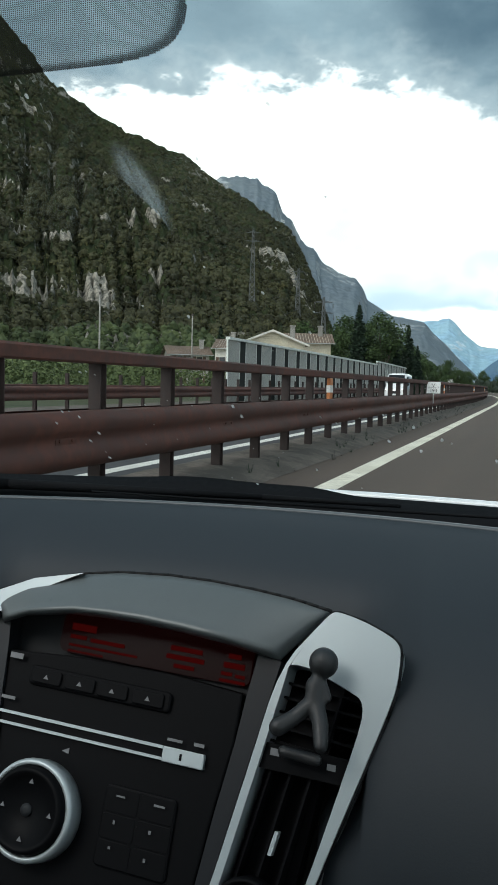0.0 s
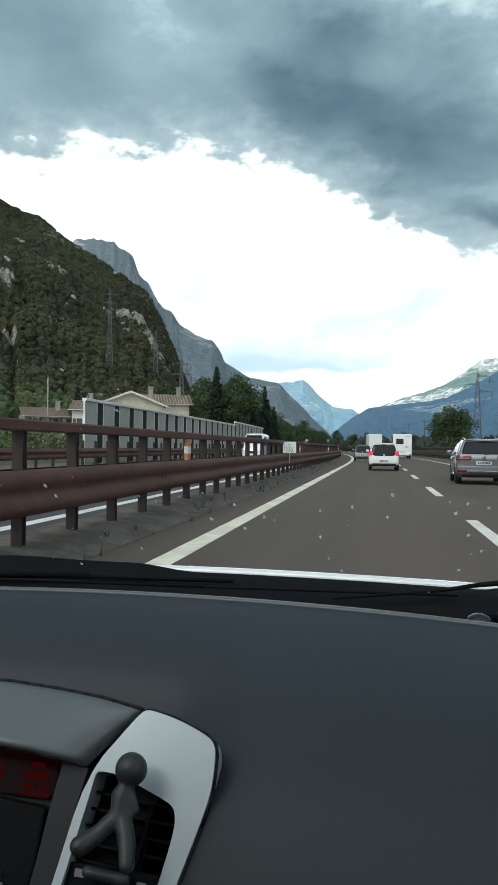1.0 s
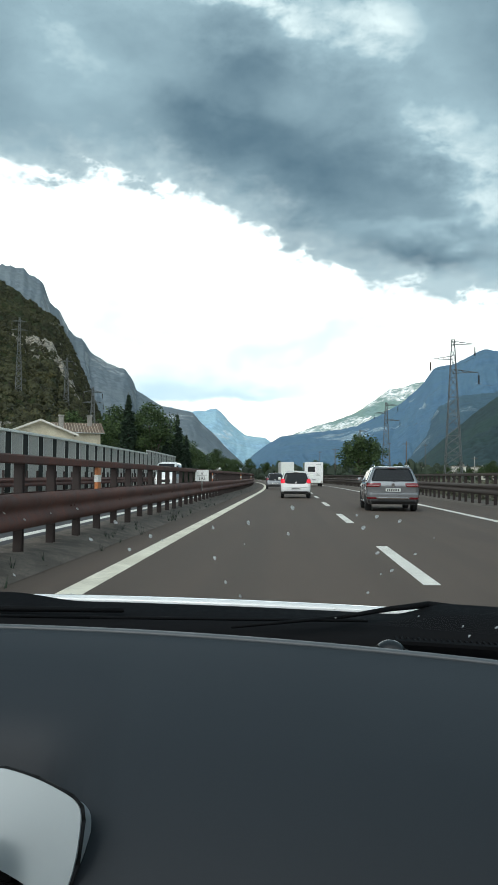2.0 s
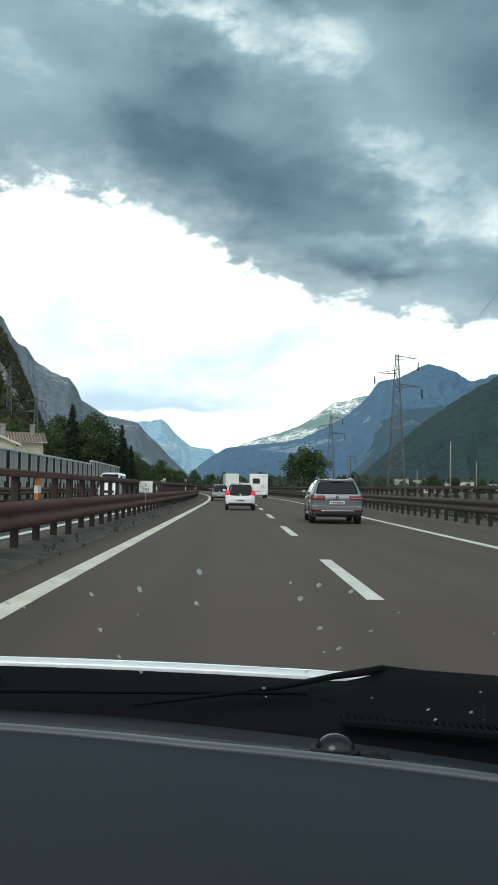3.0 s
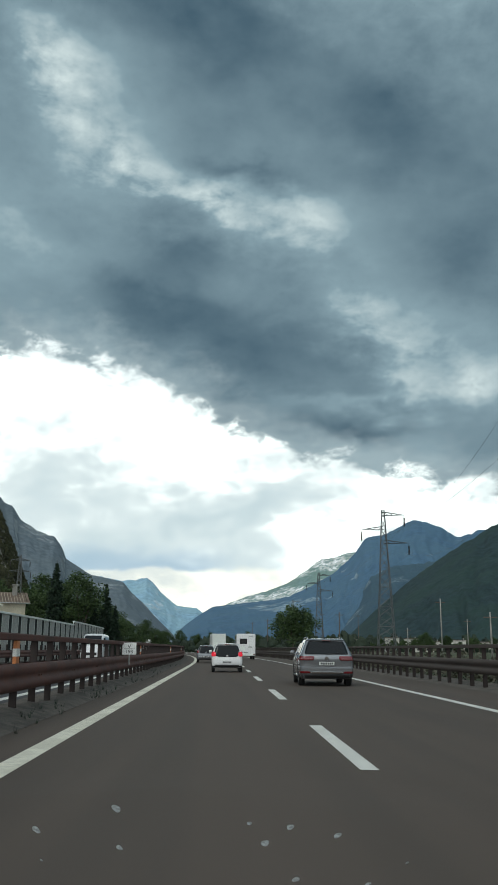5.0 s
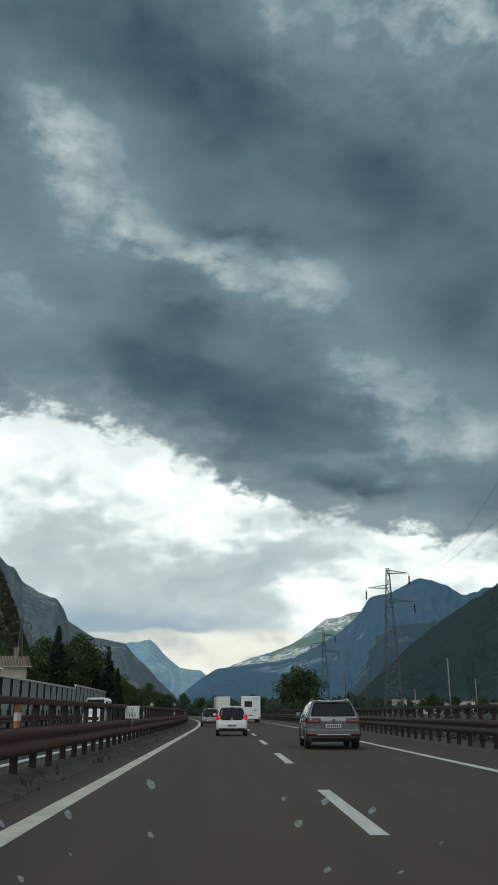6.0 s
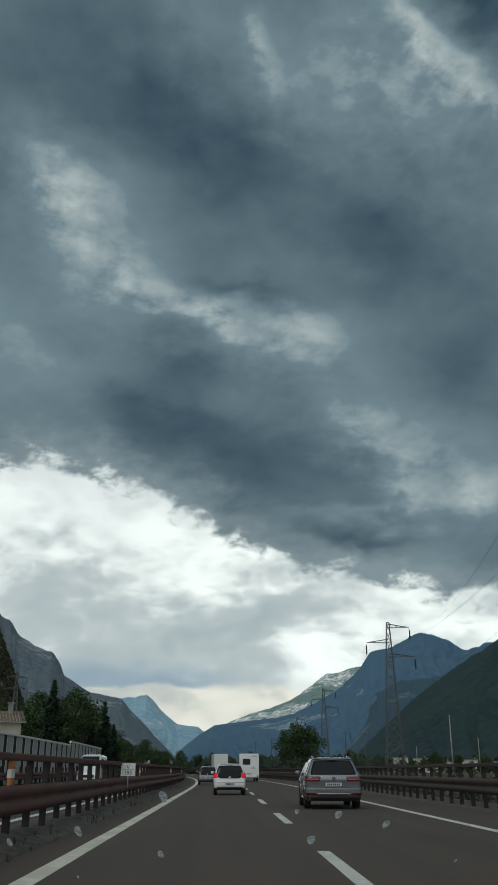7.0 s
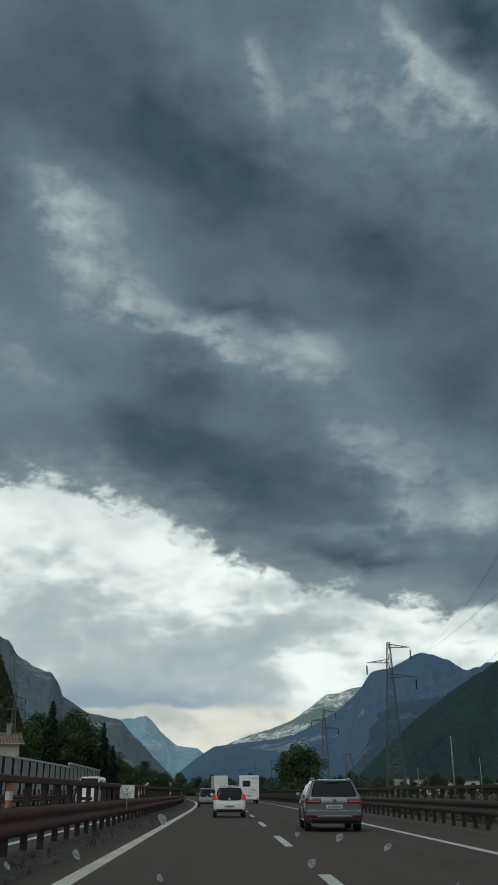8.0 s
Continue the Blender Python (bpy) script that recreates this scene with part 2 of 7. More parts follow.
def slope_material(name, wood, rock, rock_amount, size, tint=(1.12, 1.08, 0.96), grain=0.3):
    """A mountainside: woods in clumps, bare rock bands where it is steep, gullies."""
    m = bpy.data.materials.new(name)
    m.use_nodes = True
    nt = m.node_tree
    bsdf = nt.nodes["Principled BSDF"]
    tc = nt.nodes.new("ShaderNodeTexCoord").outputs["Object"]
    geo = nt.nodes.new("ShaderNodeNewGeometry")
    sep = nt.nodes.new("ShaderNodeSeparateXYZ")
    link(nt, geo.outputs["Normal"], sep.inputs[0])
    clump = noise_node(nt, tc, 1.0 / size, 3, 0.65)
    tone = noise_node(nt, tc, 0.16 / size, 5)
    band = noise_node(nt, vec_math(nt, "MULTIPLY", tc, (0.06 / size, 0.06 / size, 0.22 / size)), 1.0, 7, 0.62)
    crack = noise_node(nt, vec_math(nt, "MULTIPLY", tc, (0.5 / size, 0.5 / size, 0.16 / size)), 1.0, 4, 0.6)
    col = mix_col(nt, map_range(nt, clump, 0.34, 0.64), tuple(c * (1 - 0.55 * grain) for c in wood), tuple(c * (1 + 0.35 * grain) for c in wood))
    col = mix_col(nt, map_range(nt, tone, 0.35, 0.65, 0.0, 0.6), col, tuple(c * k for c, k in zip(wood, tint)))
    steep = map_range(nt, sep.outputs[2], 0.75, 0.35, 0.0, 0.16)
    bare = map_range(nt, math_node(nt, "ADD", band, steep), 0.72 - rock_amount, 0.77 - rock_amount)
    bare = math_node(nt, "MULTIPLY", bare, map_range(nt, clump, 0.62, 0.45))
    stone = mix_col(nt, map_range(nt, crack, 0.3, 0.7), tuple(c * 0.55 for c in rock), tuple(min(1, c * 1.2) for c in rock))
    col = mix_col(nt, bare, col, stone)
    link(nt, col, bsdf.inputs["Base Color"])
    bsdf.inputs["Roughness"].default_value = 0.95
    bsdf.inputs["Specular IOR Level"].default_value = 0.1
    b = nt.nodes.new("ShaderNodeBump")
    b.inputs["Strength"].default_value, b.inputs["Distance"].default_value = 0.9 * grain, size * 0.55 * grain
    link(nt, clump, b.inputs["Height"])
    link(nt, b.outputs[0], bsdf.inputs["Normal"])
    return m


def leaf_material(name, colour, dark, tone=0.0):
    m = bpy.data.materials.new(name)
    m.use_nodes = True
    nt = m.node_tree
    bsdf = nt.nodes["Principled BSDF"]
    r = nt.nodes.new("ShaderNodeNewGeometry").outputs["Random Per Island"]
    col = mix_col(nt, r, dark, colour)
    if tone:
        # stands of lighter and darker trees
        tc = nt.nodes.new("ShaderNodeTexCoord").outputs["Object"]
        stand = noise_node(nt, tc, 0.022, 5, 0.6)
        patch_n = noise_node(nt, tc, 0.09, 3, 0.6)
        col = mix_col(nt, map_range(nt, stand, 0.38, 0.6, tone, 0.0), col, tuple(c * 0.42 for c in dark))
        col = mix_col(nt, map_range(nt, patch_n, 0.5, 0.7, 0.0, tone * 0.7), col, (colour[0] * 1.35, colour[1] * 1.25, colour[2] * 1.1))
    link(nt, col, bsdf.inputs["Base Color"])
    bsdf.inputs["Roughness"].default_value = 0.7
    bsdf.inputs["Specular IOR Level"].default_value = 0.25
    return m


def glass_material(name, tint=(1, 1, 1), gloss=0.06):
    """Thin clear sheet: lets the view through and mirrors faintly."""
    m = bpy.data.materials.new(name)
    m.use_nodes = True
    nt = m.node_tree
    nt.nodes.clear()
    out, mix = nt.nodes.new("ShaderNodeOutputMaterial"), nt.nodes.new("ShaderNodeMixShader")
    clear, shine, fres = nt.nodes.new("ShaderNodeBsdfTransparent"), nt.nodes.new("ShaderNodeBsdfGlossy"), nt.nodes.new("ShaderNodeFresnel")
    clear.inputs[0].default_value = (*tint, 1)
    shine.inputs["Roughness"].default_value = 0.02
    fres.inputs[0].default_value = 1.35
    link(nt, math_node(nt, "MULTIPLY", fres.outputs[0], gloss), mix.inputs[0])
    link(nt, clear.outputs[0], mix.inputs[1])
    link(nt, shine.outputs[0], mix.inputs[2])
    link(nt, mix.outputs[0], out.inputs[0])
    return m


M = {}
M["asphalt"] = road_material("asphalt", (0.1, 0.077, 0.062), (0.072, 0.058, 0.048))
M["asphalt_far"] = road_material("dark_asphalt", (0.06, 0.06, 0.062), (0.045, 0.045, 0.047))
M["paint_cream"] = material("cream_road_paint", (0.72, 0.69, 0.57), 0.7, vary=0.14, scale=0.8, second=(0.42, 0.39, 0.3), patch=0.4, bump=0.3, bump_scale=60)
M["paint_line"] = material("road_paint", (0.72, 0.71, 0.65), 0.7, vary=0.12, scale=0.8, second=(0.42, 0.4, 0.35), patch=0.35, bump=0.3, bump_scale=60)
M["verge"] = material("gravel_verge", (0.125, 0.105, 0.087), 0.95, vary=0.3, scale=2.4, second=(0.055, 0.048, 0.038), patch=0.75, bump=0.5, bump_scale=45)
M["grass"] = material("meadow", (0.045, 0.062, 0.026), 0.95, vary=0.4, scale=0.05, second=(0.09, 0.085, 0.04), patch=0.5, bump=0.7, bump_scale=4)
M["corten"] = material("weathered_steel", (0.118, 0.047, 0.034), 0.72, metal=0.1, vary=0.3, scale=0.9, second=(0.055, 0.029, 0.024), patch=0.6, bump=0.15, bump_scale=90)
M["corten_dark"] = material("dark_weathered_steel", (0.036, 0.023, 0.02), 0.75, vary=0.3, scale=0.9, bump=0.15, bump_scale=90)
M["galv"] = material("galvanised_steel", (0.42, 0.44, 0.42), 0.5, metal=0.6, vary=0.15, scale=1.5, bump=0.05)
# the right rail's steel, its road-side shade put into the colour
M["corten_shade"] = material("shade_tinted_steel", (0.062, 0.046, 0.039), 0.75, vary=0.3, scale=0.9, bump=0.15, bump_scale=90)
M["pale_rail"] = material("pale_coping", (0.76, 0.79, 0.74), 0.6, vary=0.12, scale=0.7)
M["panel_slat"] = material("panel_slat", (0.34, 0.35, 0.33), 0.7, vary=0.15, scale=0.8)
M["mesh_panel"] = material("grey_panel", (0.4, 0.39, 0.35), 0.75, vary=0.2, scale=0.8, bump=0.3, bump_scale=40)
M["concrete"] = material("concrete", (0.32, 0.31, 0.28), 0.9, vary=0.2, scale=0.7, second=(0.2, 0.19, 0.17), bump=0.3, bump_scale=25)
M["bark"] = material("bark", (0.09, 0.07, 0.05), 0.95, vary=0.4, scale=2, bump=0.8, bump_scale=14)
M["leaf"] = leaf_material("leaves", (0.085, 0.132, 0.045), (0.022, 0.042, 0.015))
M["needle"] = leaf_material("needles", (0.03, 0.055, 0.028), (0.012, 0.024, 0.014))
M["vine"] = leaf_material("vine_leaves", (0.115, 0.15, 0.055), (0.05, 0.07, 0.026))
M["scrub"] = leaf_material("dry_scrub", (0.15, 0.145, 0.105), (0.07, 0.068, 0.05))
M["wall_cream"] = material("cream_render", (0.62, 0.56, 0.43), 0.9, vary=0.1, scale=0.5, second=(0.5, 0.43, 0.31), bump=0.2, bump_scale=30)
M["wall_white"] = material("white_render", (0.7, 0.68, 0.61), 0.9, vary=0.1, scale=0.5, second=(0.55, 0.53, 0.48), bump=0.2, bump_scale=30)
M["tile_roof"] = material("roof_tiles", (0.23, 0.168, 0.125), 0.85, vary=0.3, scale=0.6, second=(0.2, 0.16, 0.13), island=0.5)
M["shutter"] = material("dark_shutter", (0.1, 0.06, 0.035), 0.7, vary=0.2)
M["window"] = material("window_glass", (0.03, 0.035, 0.04), 0.08, vary=0)
M["lattice"] = material("pylon_steel", (0.17, 0.178, 0.18), 0.55, metal=0.5, vary=0.2, scale=0.5)
M["cable"] = material("cable", (0.05, 0.05, 0.055), 0.6, vary=0)
M["insulator"] = material("insulator", (0.06, 0.045, 0.04), 0.3, vary=0)
M["wood_pole"] = material("pole_wood", (0.12, 0.09, 0.07), 0.9, vary=0.3)
M["orange"] = material("orange_reflector", (0.55, 0.19, 0.06), 0.45, vary=0.1, scale=4)
M["sign_white"] = material("sign_white", (0.75, 0.76, 0.74), 0.5, vary=0.05)
M["black_paint"] = material("black_paint", (0.02, 0.02, 0.022), 0.5, vary=0)
M["slope_near"] = slope_material("near_mountainside", (0.026, 0.034, 0.016), (0.24, 0.228, 0.195), 0.14, 7.0, (1.3, 1.25, 0.9), 1.0)
# grey mountain: distance haze is put into its wood and rock colours
M["slope_grey_haze"] = slope_material("haze_tinted_grey_slope", (0.148, 0.184, 0.21), (0.31, 0.345, 0.355), 0.14, 14.0, (1.05, 1.04, 0.98), grain=0.4)
# far peak and blue mountain: the blue of the haze is in the base colours
M["slope_far_haze"] = slope_material("haze_tinted_far_slope", (0.29, 0.46, 0.58), (0.56, 0.68, 0.74), 0.2, 26.0, grain=0.4)
M["slope_blue_haze"] = slope_material("haze_tinted_blue_slope", (0.088, 0.165, 0.25), (0.3, 0.39, 0.44), 0.12, 20.0, grain=0.26)
# pale limestone with sunlight put into the rock colour, haze into the woods
M["slope_pale_sunlit"] = slope_material("sun_tinted_pale_cliffs", (0.2, 0.3, 0.29), (0.85, 0.9, 0.84), 0.24, 18.0)
M["slope_green"] = slope_material("dark_mountainside", (0.034, 0.057, 0.062), (0.08, 0.105, 0.11), 0.02, 11.0, (1.15, 1.25, 0.95), grain=0.45)
# the spur's blue is haze too, mixed into wood and rock
M["slope_spur_haze"] = slope_material("haze_tinted_spur_slope", (0.062, 0.11, 0.15), (0.18, 0.24, 0.28), 0.1, 15.0, grain=0.3)
M["car_white"] = material("white_car_paint", (0.78, 0.78, 0.77), 0.25, vary=0, coat=0.8)
M["car_silver"] = material("silver_car_paint", (0.28, 0.288, 0.302), 0.26, metal=0.6, vary=0, coat=0.9)
M["car_glass"] = material("tinted_glass", (0.01, 0.012, 0.014), 0.05, vary=0, spec=0.28)
M["car_black"] = material("black_plastic", (0.02, 0.02, 0.021), 0.6, vary=0.15, scale=6)
M["tyre"] = material("tyre_rubber", (0.016, 0.016, 0.016), 0.85, vary=0.2, scale=8)
M["rim"] = material("alloy_rim", (0.45, 0.46, 0.47), 0.35, metal=0.9, vary=0.1)
M["tail_red"] = material("tail_lamp", (0.14, 0.006, 0.01), 0.15, vary=0, coat=1.0)
M["tail_lit"] = material("tail_lamp_lit", (0.5, 0.01, 0.03), 0.15, vary=0, emit=(1.0, 0.02, 0.04, 0.35))
M["tail_clear"] = material("clear_lamp_strip", (0.35, 0.12, 0.12), 0.2, vary=0, coat=1.0)
M["chrome"] = material("chrome", (0.7, 0.7, 0.7), 0.12, metal=1.0, vary=0)
M["plate"] = material("number_plate", (0.6, 0.62, 0.6), 0.4, vary=0)
M["dash"] = material("soft_dash_plastic", (0.0162, 0.0216, 0.0272), 0.64, vary=0, spec=0.4, bump=0.12, bump_scale=900)
M["dash_edge"] = material("dash_edge_plastic", (0.075, 0.085, 0.092), 0.45, vary=0)
M["facia"] = material("black_facia", (0.0045, 0.0048, 0.0056), 0.45, vary=0, spec=0.05)
M["hood_grey"] = material("grey_hood_plastic", (0.098, 0.112, 0.115), 0.36, vary=0.06, scale=200, spec=0.5)
# the hood's plastic on the cheeks, shade put into the colour
M["cheek_shade"] = material("shaded_hood_plastic", (0.011, 0.013, 0.016), 0.42, vary=0, spec=0.25)
M["trim"] = material("silver_trim", (0.385, 0.44, 0.458), 0.36, metal=0.35, vary=0)
M["lcd"] = material("display_window", (0.006, 0.002, 0.002), 0.25, vary=0, spec=0.08, emit=(1.0, 0.03, 0.03, 0.0016))
M["lcd_red"] = material("red_digits", (0.02, 0.001, 0.001), 0.4, vary=0, spec=0.0, emit=(1.0, 0.05, 0.045, 0.017))
M["recess"] = material("recess_plastic", (0.016, 0.018, 0.02), 0.6, vary=0, spec=0.2)
M["print"] = material("white_print", (0.13, 0.137, 0.145), 0.5, vary=0)
M["figure"] = material("dark_rubber", (0.016, 0.0175, 0.019), 0.5, vary=0.1, scale=60, bump=0.1, bump_scale=500)
M["glass"] = glass_material("windscreen_glass", (0.95, 0.975, 0.975), 0.035)
M["frit"] = material("black_frit", (0.012, 0.012, 0.013), 0.5, vary=0)
M["bonnet"] = material("silver_white_paint", (0.7, 0.72, 0.72), 0.22, vary=0.02, coat=1.0)
M["cowl"] = material("black_cowl_plastic", (0.006, 0.0065, 0.0075), 0.75, vary=0.2, scale=20, spec=0.08)
M["demister"] = material("demister_plastic", (0.011, 0.013, 0.016), 0.55, vary=0, spec=0.15)
M["rubber"] = material("rubber", (0.007, 0.007, 0.0075), 0.6, vary=0.2, scale=30, spec=0.25)
M["headliner"] = material("headliner", (0.18, 0.172, 0.163), 0.95, vary=0.08, scale=30, bump=0.2, bump_scale=300)
M["visor"] = material("visor_cloth", (0.15, 0.135, 0.138), 0.95, vary=0.1, scale=40, spec=0.1)
M["gloss_black"] = material("gloss_black", (0.008, 0.0085, 0.01), 0.24, vary=0, spec=0.45)


# ---- building helpers ----
class Builder:
    """Collects faces for one mesh."""

    def __init__(self):
        self.v, self.f = [], []

    def add(self, verts, faces):
        n = len(self.v)
        self.v += [tuple(p) for p in verts]
        self.f += [tuple(i + n for i in q) for q in faces]
        return self

    def box(self, x0, x1, y0, y1, z0, z1, bevel=0.0):
        if bevel <= 0:
            v = [(x, y, z) for x in (x0, x1) for y in (y0, y1) for z in (z0, z1)]
            f = [(0, 1, 3, 2), (4, 6, 7, 5), (0, 4, 5, 1), (2, 3, 7, 6), (0, 2, 6, 4), (1, 5, 7, 3)]
            return self.add(v, f)
        bm = bmesh.new()
        bmesh.ops.create_cube(bm, size=1.0)
        for p in bm.verts:
            p.co = Vector(((x0 + x1) / 2 + p.co.x * (x1 - x0), (y0 + y1) / 2 + p.co.y * (y1 - y0), (z0 + z1) / 2 + p.co.z * (z1 - z0)))
        bmesh.ops.bevel(bm, geom=bm.edges[:], offset=bevel, segments=2, affect="EDGES", profile=0.5)
        bm.verts.index_update()
        self.add([p.co[:] for p in bm.verts], [[p.index for p in q.verts] for q in bm.faces])
        bm.free()
        return self

    def tube(self, a, b, r0, r1=None, n=8, caps=True):
        a, b = Vector(a), Vector(b)
        r1 = r0 if r1 is None else r1
        d = (b - a).normalized()
        s = d.cross(Vector((0, 0, 1)) if abs(d.z) < 0.9 else Vector((1, 0, 0))).normalized()
        u = d.cross(s)
        v = []
        for c, r in ((a, r0), (b, r1)):
            v += [c + (s * math.cos(2 * math.pi * i / n) + u * math.sin(2 * math.pi * i / n)) * r for i in range(n)]
        f = [(i, (i + 1) % n, n + (i + 1) % n, n + i) for i in range(n)]
        if caps:
            f += [tuple(range(n))[::-1], tuple(range(n, 2 * n))]
        return self.add(v, f)

    def rings(self, rings, closed=True, caps=True):
        """A skin over rings of equal length."""
        n = len(rings[0])
        v = [p for r in rings for p in r]
        f = []
        for i in range(len(rings) - 1):
            for j in range(n if closed else n - 1):
                k = (j + 1) % n
                f.append((i * n + j, i * n + k, (i + 1) * n + k, (i + 1) * n + j))
        if caps and closed:
            f += [tuple(range(n))[::-1], tuple(range((len(rings) - 1) * n, len(rings) * n))]
        return self.add(v, f)

    def ball(self, c, rx, ry=None, rz=None, n=10, m=7):
        ry, rz = ry or rx, rz or rx
        rr = []
        for i in range(m + 1):
            a = math.pi * (0.02 + 0.96 * i / m)
            rr.append([(c[0] + rx * math.sin(a) * math.cos(2 * math.pi * j / n), c[1] + ry * math.sin(a) * math.sin(2 * math.pi * j / n), c[2] + rz * math.cos(a)) for j in range(n)])
        return self.rings(rr)

    def mesh(self, name, mat, smooth=False):
        me = bpy.data.meshes.new(name)
        me.from_pydata(self.v, [], self.f)
        if len(self.f) < 60000:
            bm = bmesh.new()
            bm.from_mesh(me)
            bmesh.ops.recalc_face_normals(bm, faces=bm.faces[:])
            bm.to_mesh(me)
            bm.free()
        if smooth:
            me.polygons.foreach_set("use_smooth", [True] * len(me.polygons))
        me.materials.append(mat)
        return me


def part(name, b, mat, parent=None, label="", smooth=False):
    """One mesh object, under a thing or a part where one is given."""
    ob = new(name, b.mesh(name, mat, smooth))
    ob.parent = parent
    if label:
        tagged(ob, label)
    return ob


def sharp(ob, angle=35):
    """Smooth faces with sharp edges kept."""
    me = ob.data
    me.polygons.foreach_set("use_smooth", [True] * len(me.polygons))
    me.set_sharp_from_angle(angle=radians(angle))
    return ob


def thing(name, label, category, group="", at=None, kind=""):
    ob = new(name)
    ob.empty_display_size = 0.2
    if at is not None:
        ob.matrix_basis = at
    return tagged(ob, label, category, group, kind)


def B():
    return Builder()


# ---- ground and road ----
def bend(y):
    """Sideways shift of the road, which turns gently left ahead."""
    return -3.5e-4 * max(0.0, y - 60.0) ** 2


def strip(b, x0, x1, y0, y1, z, step=6.0, z1=None):
    """A band along the road between two offsets."""
    n = max(1, int(math.ceil((y1 - y0) / step)))
    v, f = [], []
    for i in range(n + 1):
        y = y0 + (y1 - y0) * i / n
        v += [(x0 + bend(y), y, z), (x1 + bend(y), y, z if z1 is None else z1)]
    f = [(2 * i, 2 * i + 1, 2 * i + 3, 2 * i + 2) for i in range(n)]
    return b.add(v, f)


def slab(b, x0, x1, y0, y1, z0, z1, step=6.0):
    """A band along the road with thickness."""
    n = max(1, int(math.ceil((y1 - y0) / step)))
    rings = []
    for i in range(n + 1):
        y = y0 + (y1 - y0) * i / n
        c = bend(y)
        rings.append([(x0 + c, y, z0), (x1 + c, y, z0), (x1 + c, y, z1), (x0 + c, y, z1)])
    return b.rings(rings)


def sweep(b, profile, x, y0, y1, step=4.0):
    """A closed profile of (offset, height) carried along the road."""
    n = max(1, int(math.ceil((y1 - y0) / step)))
    rings = []
    for i in range(n + 1):
        y = y0 + (y1 - y0) * i / n
        rings.append([(x + bend(y) + px, y, pz) for px, pz in profile])
    return b.rings(rings)


g = B()
steps = [-4800, -2000, -800, -300, -100, 0, 60, 150, 300, 600, 1200, 2400, 4800]
gv = [(x, y, -0.12 - (0.0 if abs(x) < 700 and y < 1200 else 1.0)) for y in steps for x in steps]
gn = len(steps)
g.add(gv, [(i * gn + j, i * gn + j + 1, (i + 1) * gn + j + 1, (i + 1) * gn + j) for i in range(gn - 1) for j in range(gn - 1)])
tagged(part("ground", g, M["grass"]), "flat green valley meadows", "ground", kind="structure")
LEFT_LINE, DASH_LINE, RIGHT_LINE = -2.2, 1.6, 5.75
MEDIAN_RAIL, RIGHT_RAIL = -3.72, 8.75
Y0, Y1 = -60.0, 420.0
tagged(part("road", slab(B(), -3.05, 8.1, Y0, Y1, -0.1, 0.0), M["asphalt"]), "brown-grey worn motorway asphalt", "road", kind="structure")
tagged(part("road_opposite", slab(B(), -15.6, -4.75, Y0, Y1, -0.1, 0.0), M["asphalt_far"]), "dark asphalt of the opposite carriageway", "road", kind="structure")


def rough_strip(x0, x1, y0, y1, z, amp, nx, step, seed, rise=0.05):
    b = B()
    n = int((y1 - y0) / step)
    v = []
    for i in range(n + 1):
        y = y0 + (y1 - y0) * i / n
        for j in range(nx + 1):
            x = x0 + (x1 - x0) * j / nx
            e = math.sin(math.pi * j / nx)
            h = z + e * (rise + amp * noise.fractal(Vector((x * 1.7 + seed, y * 0.9, 0)), 0.8, 2.0, 4))
            v.append((x + bend(y), y, h))
    w = nx + 1
    return b.add(v, [(i * w + j, i * w + j + 1, (i + 1) * w + j + 1, (i + 1) * w + j) for i in range(n) for j in range(nx)])


tagged(part("median_verge", rough_strip(-4.77, -3.03, -20, 260, 0.004, 0.06, 12, 0.3, 3, 0.16), M["verge"], smooth=True), "dusty gravel strip under the median barrier", "verge", kind="structure")
tagged(part("right_verge", rough_strip(8.08, 10.6, -20, 260, -0.01, 0.06, 6, 0.6, 9), M["verge"], smooth=True), "gravel shoulder beside the guard rail", "verge", kind="structure")
tagged(part("far_verge", rough_strip(-20.2, -15.58, -20, 260, -0.02, 0.06, 6, 0.8, 15), M["verge"], smooth=True), "gravel strip beyond the opposite carriageway", "verge", kind="structure")
marks = thing("road_markings", "worn white painted lane lines", "road marking", kind="structure")
part("edge_line", strip(B(), LEFT_LINE - 0.14, LEFT_LINE + 0.14, -30, 400, 0.005, 3), M["paint_cream"], marks)
part("edge_line", strip(B(), RIGHT_LINE - 0.12, RIGHT_LINE + 0.12, -30, 400, 0.005, 3), M["paint_line"], marks)
part("edge_line", strip(B(), -5.35, -5.1, -30, 400, 0.005, 3), M["paint_line"], marks)
for i in range(-2, 22):
    y = 9.8 + 12.9 * i
    part("lane_dash", strip(B(), DASH_LINE - 0.1, DASH_LINE + 0.1, y, y + 5.4, 0.005, 2), M["paint_line"], marks)
for i in range(-2, 20):
    y = 4.0 + 12.9 * i
    part("lane_dash", strip(B(), -9.2, -9.0, y, y + 5.4, 0.005, 2), M["paint_line"], marks)

# ---- steel guard rails ----
post_b = B().box(-0.012, 0.012, -0.048, 0.048, -0.15, 1.42)
post_b.box(-0.06, 0.06, -0.058, -0.048, -0.1, 1.42).box(-0.06, 0.06, 0.048, 0.058, -0.1, 1.42)
post_mesh = post_b.mesh("post", M["corten_dark"])


